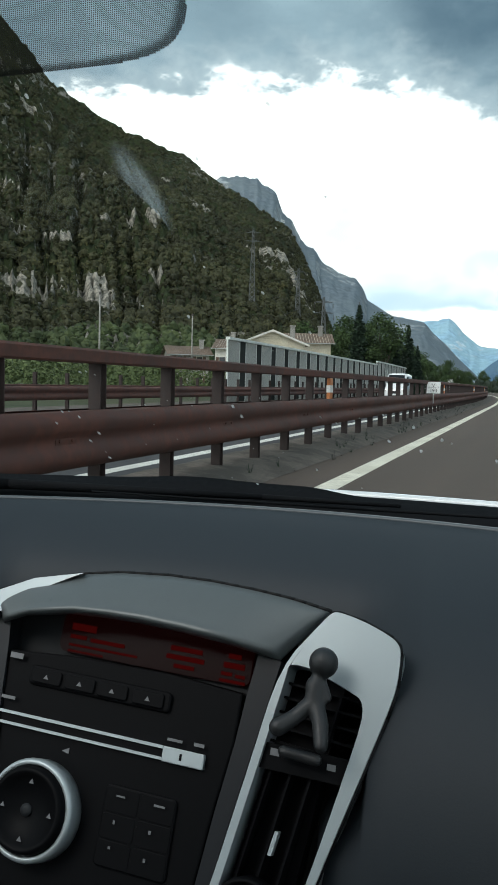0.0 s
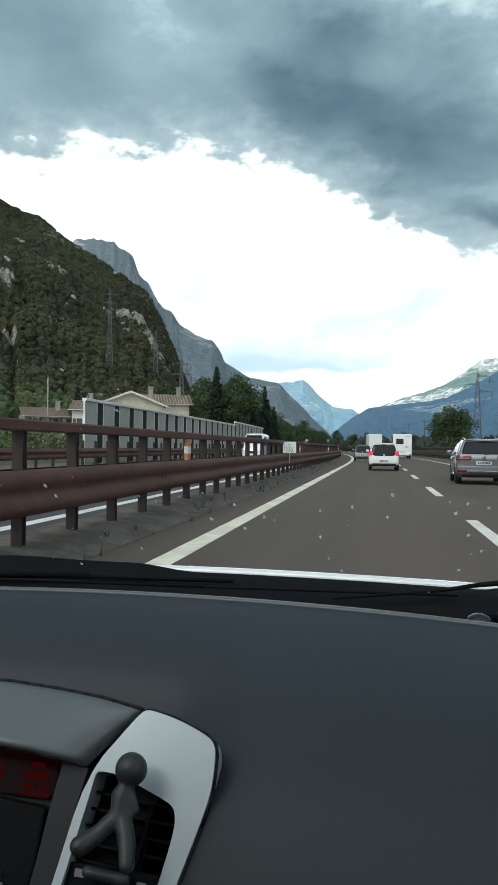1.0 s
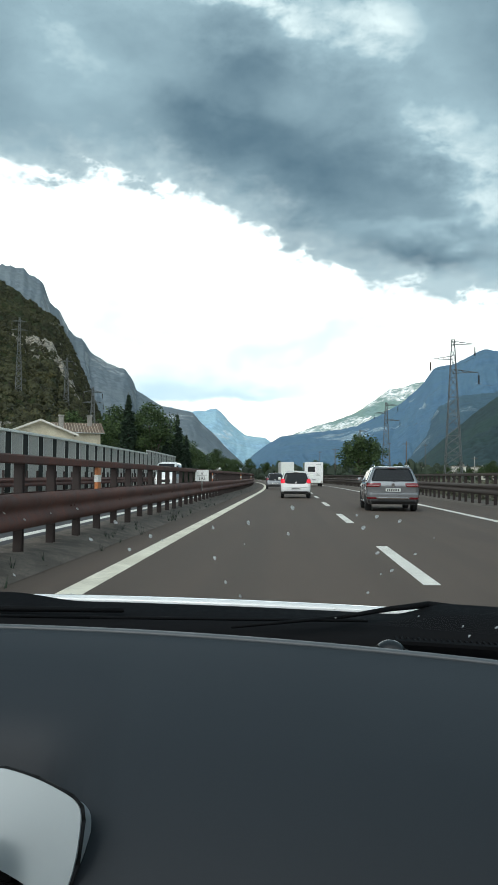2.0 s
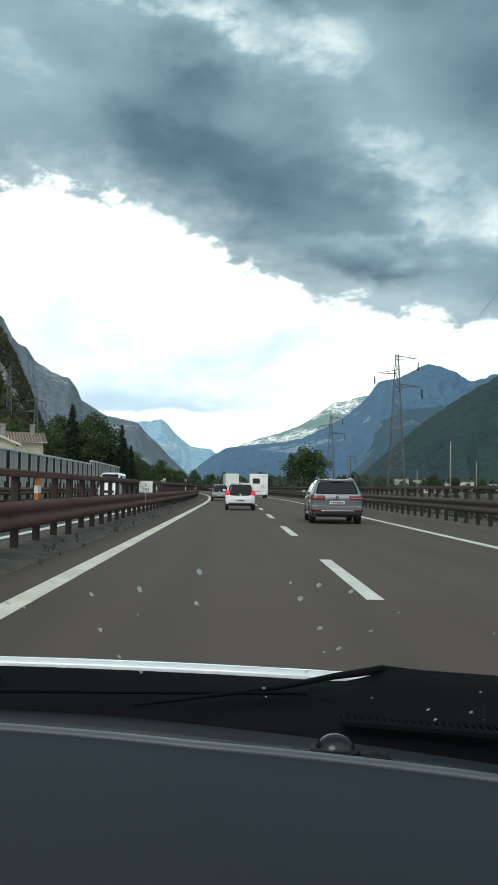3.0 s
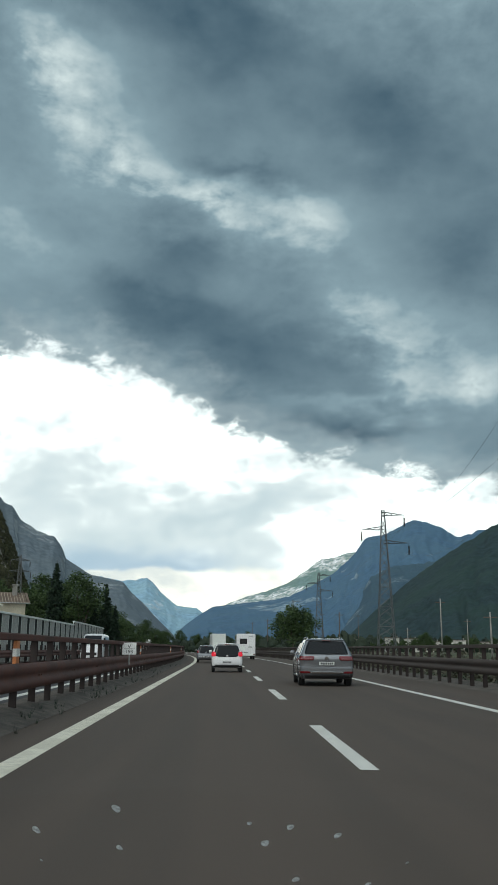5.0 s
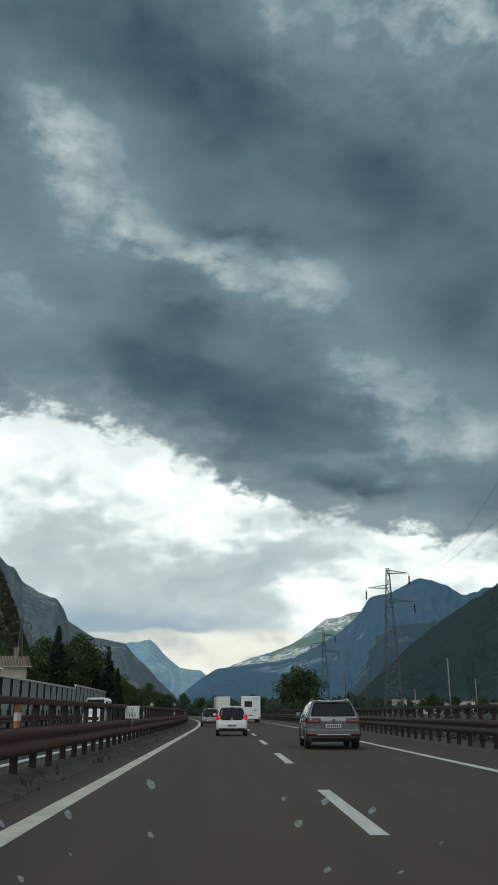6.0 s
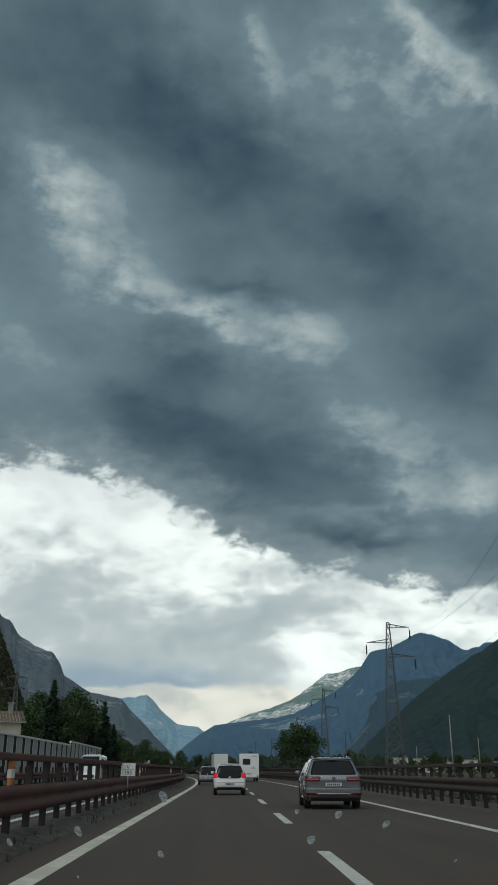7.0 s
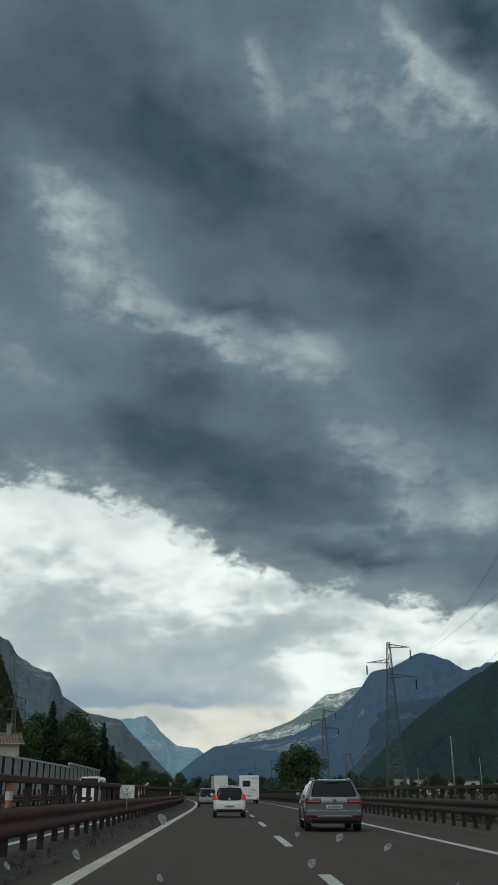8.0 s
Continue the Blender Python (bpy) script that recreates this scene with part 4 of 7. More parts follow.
for b_, d_, s_, o_ in ((-13.9, 160, 1.0, 0), (-15.6, 150, 0.85, 1), (-11.8, 146, 1.0, 0), (-10.0, 150, 0.95, 0), (-8.2, 152, 0.82, 1), (-6.3, 165, 0.66, 1), (-5.6, 178, 0.6, 1), (-5.0, 196, 0.58, 0), (-4.2, 220, 0.6, 1),
                       (-7.0, 170, 0.72, 0), (-17.6, 170, 0.7, 1), (-18.5, 190, 0.75, 0), (-20.5, 185, 0.7, 1), (-23.5, 190, 0.75, 0), (-3.6, 300, 0.7, 1), (-2.6, 380, 0.7, 0), (-1.6, 400, 0.75, 1),
                       (-0.6, 430, 0.7, 0), (0.6, 420, 0.65, 1), (1.6, 400, 0.7, 0), (2.4, 330, 0.65, 1)):
    src = (tree_a, tree_b)[o_]
    copy_thing(src, polar(b_, d_, -0.12, (b_ * 53) % 360)).scale = (s_, s_, s_)
for b_, d_, s_ in ((-8.1, 142, 0.72), (-6.8, 152, 0.72), (-10.6, 138, 1.2), (-12.0, 150, 1.0), (-19.6, 150, 0.95)):
    copy_thing(fir, polar(b_, d_, -0.12, b_ * 31)).scale = (s_, s_, s_)

# trees in front of the valley's pale buildings
rng = random.Random(23)
for k in range(26):
    b_ = 4.8 + 0.52 * k + rng.uniform(-0.25, 0.25)
    s_ = rng.uniform(0.42, 0.72)
    copy_thing((tree_a, tree_b)[k % 2], polar(b_, rng.uniform(400, 560), -0.12, rng.uniform(0, 360))).scale = (s_ * 1.25, s_ * 1.25, s_)
# dry scrub beyond the shoulder's guard rail
verts, faces = [], []
for k in range(1500):
    y = 14 + 190 * rng.random() ** 1.3
    x = 10.9 + bend(y) + abs(rng.gauss(0, 1.7))
    leaf_cloud(verts, faces, (x, y, rng.uniform(0.0, 0.75)), rng.uniform(0.3, 0.7), 16, 0.13, rng)
scrub = B()
scrub.v, scrub.f = verts, faces
tagged(part("scrub", scrub, M["scrub"]), "dry grey-olive scrub behind the guard rail", "scrub", kind="stuff")

# ---- vineyard rows on the far side ----
verts, faces = [], []
rng = random.Random(11)
for k in range(7):
    x = -21.5 - 2.6 * k
    for i in range(330):
        y = 10 + 0.21 * i + rng.uniform(0, 0.2)
        leaf_cloud(verts, faces, (x + rng.uniform(-0.2, 0.2), y, rng.uniform(0.7, 2.25)), 0.42, 9, 0.12, rng)
vines = B()
vines.v, vines.f = verts, faces
tagged(part("vineyard", vines, M["vine"]), "green leafy vine rows beyond the motorway", "vineyard", kind="stuff")

# ---- houses ----
def window(b_w, b_f, b_s, x, y, z, w, h, face):
    """Opening with recessed pane, frame and shutters on the wall whose outside faces -y."""
    b_w.box(x - w / 2, x + w / 2, y - 0.02, y + 0.06, z, z + h)
    for s in (-1, 1):
        b_f.box(x + s * w / 2 - 0.05, x + s * w / 2 + 0.05, y - 0.05, y + 0.02, z - 0.05, z + h + 0.05)
        b_s.box(x + s * (w * 0.78) - w * 0.24, x + s * (w * 0.78) + w * 0.24, y - 0.07, y - 0.02, z, z + h)
    b_f.box(x - w / 2 - 0.05, x + w / 2 + 0.05, y - 0.06, y + 0.02, z + h, z + h + 0.08)
    b_f.box(x - w / 2 - 0.1, x + w / 2 + 0.1, y - 0.12, y + 0.02, z - 0.08, z)


def tiled_slope(a, b_, c, d, nu, nv, lift=0.05):
    """Rows of overlapping tiles over a roof slope from eaves a-b to ridge d-c."""
    out = B()
    a, b_, c, d = map(Vector, (a, b_, c, d))
    nrm = (b_ - a).cross(d - a).normalized()
    if nrm.z < 0:
        nrm = -nrm
    for i in range(nv):
        v0, v1 = i / nv, min(1.0, (i + 1.15) / nv)
        for j in range(nu):
            u0, u1 = j / nu + 0.004, (j + 1) / nu - 0.004
            p = [a.lerp(b_, u).lerp(d.lerp(c, u), v) for u, v in ((u0, v0), (u1, v0), (u1, v1), (u0, v1))]
            q = [p[0] + nrm * (lift + 0.05), p[1] + nrm * (lift + 0.05), p[2] + nrm * lift, p[3] + nrm * lift]
            out.add(p + q, [(4, 5, 6, 7), (0, 1, 5, 4), (1, 2, 6, 5), (3, 0, 4, 7)])
    return out


def house(label, w, d, h, rise, wall, at, floors=2, cols=4, balcony=False, gable_front=False, chimneys=1):
    """A two-storey house; its front faces -y, with the ridge along x (or along y for a gable front)."""
    t = thing("house", label, "house", "houses beside the motorway", at)
    walls = B().box(-w / 2, w / 2, 0, d, -0.3, h)
    if gable_front:
        walls.add([(-w / 2, 0, h), (w / 2, 0, h), (0, 0, h + rise), (-w / 2, d, h), (w / 2, d, h), (0, d, h + rise)], [(0, 1, 2), (3, 5, 4), (0, 2, 5, 3), (1, 4, 5, 2)])
    else:
        walls.add([(-w / 2, 0, h), (-w / 2, d, h), (-w / 2, d / 2, h + rise), (w / 2, 0, h), (w / 2, d, h), (w / 2, d / 2, h + rise)], [(0, 1, 2), (3, 5, 4), (0, 2, 5, 3), (1, 4, 5, 2)])
    part("wall", walls, wall, t)
    o, k = 0.55, rise / ((w if gable_front else d) / 2)
    if gable_front:
        for s in (-1, 1):
            part("roof", tiled_slope((s * (w / 2 + o), -o, h - k * o), (s * (w / 2 + o), d + o, h - k * o), (0, d + o, h + rise), (0, -o, h + rise), 22, 10), M["tile_roof"], t)
            part("verge_board", B().add([(s * (w / 2 + o), -o - 0.02, h - k * o - 0.16), (s * (w / 2 + o), -o - 0.02, h - k * o + 0.1), (0, -o - 0.02, h + rise + 0.1), (0, -o - 0.02, h + rise - 0.16),
                                         (s * (w / 2 + o), -o + 0.05, h - k * o - 0.16), (s * (w / 2 + o), -o + 0.05, h - k * o + 0.1), (0, -o + 0.05, h + rise + 0.1), (0, -o + 0.05, h + rise - 0.16)],
                                        [(0, 1, 2, 3), (4, 7, 6, 5), (0, 4, 5, 1), (0, 3, 7, 4), (1, 5, 6, 2)]), M["wall_white"], t)
    else:
        for y0, s in ((0, -1), (d, 1)):
            part("roof", tiled_slope((-w / 2 - o, y0 + s * o, h - k * o), (w / 2 + o, y0 + s * o, h - k * o), (w / 2 + o, d / 2, h + rise), (-w / 2 - o, d / 2, h + rise), 26, 9), M["tile_roof"], t)
        part("gutter", B().tube((-w / 2 - o, -o - 0.06, h - k * o), (w / 2 + o, -o - 0.06, h - k * o), 0.07, n=6), M["galv"], t)
    for f in range(floors):
        for c in range(cols):
            pane, frm, sh = B(), B(), B()
            x = -w / 2 + w * (c + 0.5) / cols
            window(pane, frm, sh, x, 0.0, 0.95 + f * 2.85, 0.95, 1.35, -1)
            win = part("window", frm, M["wall_white"], t)
            part("pane", pane, M["window"], win)
            part("shutter", sh, M["shutter"], win)
    if balcony:
        for f in range(1, floors):
            z = f * 2.85 + 0.05
            bal = part("balcony", B().box(-w * 0.42, w * 0.42, -1.25, 0, z - 0.16, z), M["concrete"], t)
            rl = B().box(-w * 0.42, w * 0.42, -1.25, -1.2, z + 0.95, z + 1.0)
            for i in range(25):
                x = -w * 0.42 + w * 0.84 * i / 24
                rl.box(x - 0.015, x + 0.015, -1.24, -1.21, z, z + 0.95)
            part("railing", rl, M["shutter"], bal)
    for i in range(chimneys):
        x = w * (0.36 - 0.6 * i)
        y = d * 0.35 if not gable_front else d * 0.6
        part("chimney", B().box(x - 0.3, x + 0.3, y - 0.3, y + 0.3, h, h + rise + 0.9).box(x - 0.4, x + 0.4, y - 0.4, y + 0.4, h + rise + 0.9, h + rise + 1.05), M["concrete"], t)
    return t


def facing(b, d, turn=0.0, z=-0.12):
    return pose(d * math.sin(radians(b)), d * math.cos(radians(b)), z, 0, 0, -b + turn)


house("cream rendered house with a low gable front", 8.6, 9, 6.6, 1.7, M["wall_cream"], facing(-16.2, 114, 4), 2, 3, gable_front=True)
house("long cream house with a shallow tiled roof", 9.0, 8, 7.2, 1.4, M["wall_cream"], facing(-14.5, 121, 4), 2, 4)
house("white house with dark shutters and balconies", 9.0, 8, 6.6, 1.4, M["wall_white"], facing(-18.0, 130, -8), 2, 4, balcony=True, chimneys=2)
house("small grey stone house among fields", 6.0, 6, 5.6, 1.2, M["concrete"], facing(-21.6, 132, 10), 2, 2)
for i, (b_, d_, w_) in enumerate(((13.2, 590, 17), (15.0, 600, 10), (10.9, 585, 9), (16.6, 610, 13), (8.2, 600, 8), (12.0, 620, 8), (17.6, 590, 7))):
    house("pale distant building low in the valley", w_, 10, 6.4 + 1.1 * (i % 3), 0.5, M["wall_white"], facing(b_, d_, 10 - 6 * i), 2, 6, chimneys=1)

# ---- pylons and lines ----
def lattice_mast(b, height, w0, w1, levels, r):
    def corner(u, i):
        w = (w0 + (w1 - w0) * u) / 2
        return Vector(((w, w, 0), (-w, w, 0), (-w, -w, 0), (w, -w, 0))[i]) + Vector((0, 0, height * u))
    us = [1 - (1 - i / levels) ** 1.0 for i in range(levels + 1)]
    for i in range(levels):
        for k in range(4):
            b.tube(corner(us[i], k), corner(us[i + 1], k), r * 1.4, n=4, caps=False)
            a, c = corner(us[i], k), corner(us[i + 1], (k + 1) % 4)
            b.tube(a, c, r * 0.8, n=4, caps=False)
            b.tube(corner(us[i], (k + 1) % 4), corner(us[i + 1], k), r * 0.8, n=4, caps=False)
            if i % 2 == 0:
                b.tube(corner(us[i + 1], k), corner(us[i + 1], (k + 1) % 4), r * 0.7, n=4, caps=False)


def pylon(label, height, arms, at, r=0.06, w0=3.6):
    """Lattice mast with side arms (height, reach) and hanging insulators."""
    t = thing("pylon", label, "pylon", "power line pylons", at)
    b = B()
    lattice_mast(b, height, w0, 0.55, 15, r)
    part("mast", b, M["lattice"], t)
    for z, reach in arms:
        s = 1 if reach > 0 else -1
        b = B()
        tip = (reach, 0, z + 0.1)
        for y in (-0.35, 0.35):
            b.tube((0, y, z), tip, r * 0.9, n=4).tube((0, y, z + 0.75), tip, r * 0.9, n=4)
            for k in range(1, 4):
                u = k / 4
                b.tube((reach * u, y * (1 - u), z + 0.1 * u), (reach * (u - 0.22), y * (1 - u + 0.22), z + 0.75 - 0.65 * (u - 0.22)), r * 0.5, n=4)
        arm = part("arm", b, M["lattice"], t)
        b = B().tube((reach, 0, z + 0.1), (reach + 0.12 * s, 0, z - 0.55), 0.025, n=5)
        for k in range(12):
            zz = z - 0.5 - 0.15 * k
            b.tube((reach + 0.12 * s, 0, zz), (reach + 0.13 * s, 0, zz - 0.12), 0.19, 0.1, 8)
        part("insulator", b, M["insulator"], arm)
    return t


ARMS = ((28.4, 4.2), (25.4, -4.4), (22.6, 5.0))
LINE = [(28.5, -25), (31.8, 80), (33.2, 178), (36.5, 330), (42, 520)]
for i, (x, y) in enumerate(LINE):
    pylon("grey steel lattice pylon with three arms", 29.5, ((26.7, -4.3), (22.3, -4.5), (17.6, -4.2)) if i == 1 else ARMS, pose(x, y, -0.12, 0, 0, -4), 0.055 if i < 3 else 0.08)


def hanging(b, p, q, sag, r, n=14):
    p, q = Vector(p), Vector(q)
    pts = [p.lerp(q, i / n) - Vector((0, 0, sag * 4 * (i / n) * (1 - i / n))) for i in range(n + 1)]
    for a, c in zip(pts, pts[1:]):
        b.tube(a, c, r, n=4, caps=False)


for k, (z, reach) in enumerate(ARMS):
    b = B()
    ends = [(x + (reach if i != 1 else (-4.3, -4.5, -4.2)[k]), y, (z if i != 1 else (26.7, 22.3, 17.6)[k]) - 2.3) for i, (x, y) in enumerate(LINE)]
    for p, q in zip(ends, ends[1:]):
        hanging(b, p, q, 2.2, 0.015)
    tagged(part("power_cable", b, M["cable"]), "thin dark power cable strung between pylons", "cable", group="power cables")
for be_, d_, hgt in ((-17.6, 420, 36), (-14.6, 470, 26), (-10.7, 430, 29), (-12.9, 330, 30)):
    z = max(-0.2, L1(be_, d_) - 1.0) if be_ < -11.6 else -0.2
    pylon("grey lattice pylon before the wooded slope", hgt, ((hgt - 2, 3.4), (hgt - 2, -3.4), (hgt - 6, 3.8), (hgt - 6, -3.8)), polar(be_, d_, z, 20), 0.09, 3.0)
# slim poles over the fields
for be_, d_, hgt in ((7.6, 200, 9.5), (8.8, 330, 14), (3.0, 260, 10), (2.0, 330, 11), (14.0, 160, 10.2), (6.5, 420, 18), (11.9, 260, 7.5), (17.0, 120, 6.2), (5.6, 300, 12), (15.6, 230, 9), (-21.5, 70, 6.6), (-27.5, 55, 6.6), (-19.0, 95, 6.6)):
    t = thing("utility_pole", "slim pale concrete utility pole in the fields" if be_ > 11 or be_ < -15 else "slim dark utility pole in the fields", "pole", "poles in the fields", polar(be_, d_))
    near_pole = be_ < -15
    part("shaft", B().tube((0, 0, -0.2), (0, 0, hgt), 0.07 if near_pole else 0.16, 0.05 if near_pole else 0.09, 8), M["concrete" if near_pole or be_ > 11 else "wood_pole"], t, smooth=True)
    if near_pole:
        part("cap", B().tube((0, 0, hgt), (0, 0, hgt + 0.16), 0.09, 0.06, 8), M["insulator"], t)
        continue
    part("crossbar", B().box(-0.9, 0.9, -0.06, 0.06, hgt - 0.7, hgt - 0.58), M["wood_pole"], t)

# ---- small things on the median ----
def delineator(y, x=MEDIAN_RAIL + 0.02):
    t = thing("delineator", "orange and white reflector post on the barrier", "delineator", "reflectors on the barrier", pose(x + bend(y), y, 0))
    part("strip", B().box(-0.02, 0.05, -0.12, 0.12, 0.92, 1.34, 0.01), M["orange"], t)
    part("reflector", B().box(-0.025, 0.056, -0.125, 0.125, 1.06, 1.2, 0.003), M["sign_white"], t)


for y in (16.6, 41.5, 66.5, 91.0):
    delineator(y)
sign = thing("km_sign", "small white distance plate on the barrier", "sign", at=pose(MEDIAN_RAIL + 0.3, 34.0, 0))
part("plate", B().box(-0.26, 0.26, -0.015, 0.015, 0.98, 1.42, 0.008), M["sign_white"], sign)
part("bracket", B().tube((0, 0.03, 0.6), (0, 0.03, 1.35), 0.02, n=8), M["galv"], sign)
part("rule", B().box(-0.2, 0.2, -0.0175, -0.0155, 1.2, 1.207), M["black_paint"], sign)
for txt, z, s in (("V", 1.22, 0.19), ("193", 1.03, 0.19)):
    cu = bpy.data.curves.new("sign_text", "FONT")
    cu.body, cu.size, cu.align_x, cu.extrude = txt, s, "CENTER", 0.002
    o = new("lettering", cu)
    o.matrix_basis, o.parent = pose(0, -0.02, z, 90, 0, 0), sign
    cu.materials.append(M["black_paint"])

# loose stones and dry tufts along the median's foot
stones, tufts = B(), B()
rng = random.Random(17)
for i in range(330):
    y = -2 + 70 * rng.random() ** 1.6
    x = MEDIAN_RAIL + rng.uniform(0.25, 0.85) + bend(y)
    r = rng.uniform(0.008, 0.026)
    z0 = 0.13 * math.sin(math.pi * (x - bend(y) + 4.77) / 1.74)
    if rng.random() < 0.75:
        ring = [[(x + r * k * math.cos(a) * rng.uniform(0.7, 1.2), y + r * k * math.sin(a) * rng.uniform(0.7, 1.3), z0 + z * r) for a in np.linspace(0, 6.283, 7)[:-1]] for k, z in ((1.0, -0.2), (0.9, 0.5), (0.35, 0.85))]
        stones.rings(ring)
    else:
        for j in range(9):
            a, h = rng.uniform(0, 6.283), rng.uniform(0.05, 0.2)
            dx, dy = math.cos(a), math.sin(a)
            tufts.add([(x - dy * 0.006, y + dx * 0.006, z0 - 0.03), (x + dy * 0.006, y - dx * 0.006, z0 - 0.03), (x + dx * h * 0.5, y + dy * h * 0.5, z0 + h)], [(0, 1, 2)])
tagged(part("verge_stones", stones, M["verge"]), "loose grey stones on the gravel verge", "stones", kind="stuff")
tagged(part("verge_tufts", tufts, M["needle"]), "small dry weeds on the gravel verge", "weeds", kind="stuff")


# ---- vehicles ----
def body_ring(y, w, zb, zs, zt, wt, tuck=0.9):
    """Cross-section: floor, bulging side up to the shoulder, then inwards to the roof."""
    half = [(w * tuck, zb), (w * 0.985, zb + (zs - zb) * 0.18), (w, zb + (zs - zb) * 0.55), (w * 0.99, zb + (zs - zb) * 0.86), (w * 0.96, zs),
            (w * 0.93 + (wt - w * 0.93) * 0.55, zs + (zt - zs) * 0.5), (wt, zt - (zt - zs) * 0.14), (wt * 0.9, zt - (zt - zs) * 0.035), (wt * 0.55, zt)]
    return [(x, y, z) for x, z in half] + [(-x, y, z) for x, z in half[::-1]]


def patch(pts, thick=0.01):
    """A thin plate from a loop of points, thickened along its normal."""
    p = [Vector(q) for q in pts]
    nrm = (p[1] - p[0]).cross(p[-1] - p[0]).normalized()
    n = len(p)
    b = B()
    b.add([q - nrm * thick * 0.5 for q in p] + [q + nrm * thick * 0.5 for q in p],
          [tuple(range(n))[::-1], tuple(range(n, 2 * n))] + [(i, (i + 1) % n, n + (i + 1) % n, n + i) for i in range(n)])
    return b


def track(b, pts, radii):
    for (p, q), (r, t) in zip(zip(pts, pts[1:]), zip(radii, radii[1:])):
        b.tube(p, q, r, t, 10).ball(q, t, n=10, m=6)
    return b


def wheel(t, x, y, r, w):
    s = 1 if x > 0 else -1
    prof = [(r * 0.62, -w / 2), (r * 0.9, -w / 2), (r, -w * 0.36), (r, w * 0.36), (r * 0.9, w / 2), (r * 0.62, w / 2)]
    n = 22
    rings = [[(x + o, y + q * math.cos(6.283 * i / n), r + q * math.sin(6.283 * i / n)) for q, o in prof] for i in range(n + 1)]
    wh = part("tyre", B().rings(rings, caps=False), M["tyre"], t, smooth=True)
    b = B().tube((x + s * w * 0.1, y, r), (x + s * w * 0.38, y, r), r * 0.2, n=12)
    for i in range(7):
        a = 6.283 * i / 7
        b.tube((x + s * w * 0.32, y + r * 0.12 * math.cos(a), r + r * 0.12 * math.sin(a)), (x + s * w * 0.4, y + r * 0.62 * math.cos(a), r + r * 0.62 * math.sin(a)), r * 0.09, r * 0.07, 6)
    b.tube((x - s * w * 0.2, y, r), (x - s * w * 0.05, y, r), r * 0.63, n=20)
    part("rim", b, M["rim"], wh)


def plate_bars(t, y, z, w=0.52, h=0.11):
    pl = part("number_plate", B().box(-w / 2, w / 2, y - 0.012, y, z - h / 2, z + h / 2, 0.004), M["plate"], t)
    b = B()
    for i in range(7):
        x = -w * 0.36 + w * 0.72 * i / 6
        b.box(x - 0.022, x + 0.022, y - 0.015, y - 0.0125, z - h * 0.3, z + h * 0.3)
    part("bars", b, M["black_paint"], pl)


def mirror_arrow(t, w, y, z, mat):
    for s in (-1, 1):
        part("door_mirror", B().box(s * w - 0.02 + s * 0.06 - 0.06, s * w + 0.02 + s * 0.06 + 0.06, y - 0.06, y + 0.06, z, z + 0.14, 0.03), mat, t, smooth=True)


class Hull:
    """A car body lofted through levels of (z, half width, rear, front, rear corner, front corner)."""

    def __init__(self, levels):
        self.t = np.array(levels)

    def at(self, z):
        return [float(np.interp(z, self.t[:, 0], self.t[:, i])) for i in range(1, 6)]

    def outline(self, z, n=6):
        w, y0, y1, rr, rf = self.at(z)
        half = [(w - rr + rr * math.sin(a), y0 + rr - rr * math.cos(a)) for a in np.linspace(0, math.pi / 2, n)]
        half += [(w, y0 + (y1 - y0) * 0.4), (w, y0 + (y1 - y0) * 0.65)]
        half += [(w - rf + rf * math.cos(a), y1 - rf + rf * math.sin(a)) for a in np.linspace(0, math.pi / 2, n)]
        return [(x, y, z) for x, y in half] + [(-x, y, z) for x, y in half[::-1]]

    def skin(self):
        zs = []
        for a, c in zip(self.t[:, 0], self.t[1:, 0]):
            zs += list(np.linspace(a, c, 3)[:-1])
        return B().rings([self.outline(z) for z in zs + [self.t[-1, 0]]])

    def on(self, z, s, out=0.0):
        """The skin's point s metres from the middle of the tail, round the corner and along the side; the sign gives the side."""
        w, y0, y1, rr, rf = self.at(z)
        side, s = (1 if s >= 0 else -1), abs(s)
        flat, arc = w - rr, rr * math.pi / 2
        if s <= flat:
            p, q = (s, y0), (0, -1)
        elif s <= flat + arc:
            a = (s - flat) / rr
            p, q = (flat + rr * math.sin(a), y0 + rr - rr * math.cos(a)), (math.sin(a), -math.cos(a))
        else:
            p, q = (w, y0 + rr + s - flat - arc), (1, 0)
        return (side * (p[0] + q[0] * out), p[1] + q[1] * out, z)

    def band(self, rows, out=0.008, deep=0.02, n=14):
        """A skin-hugging plate; rows of (z, s0, s1) from its lower to its upper edge."""
        rings = [[self.on(z, s0 + (s1 - s0) * i / n, out) for i in range(n + 1)] + [self.on(z, s0 + (s1 - s0) * i / n, -deep) for i in range(n, -1, -1)] for z, s0, s1 in rows]
        return B().rings(rings)


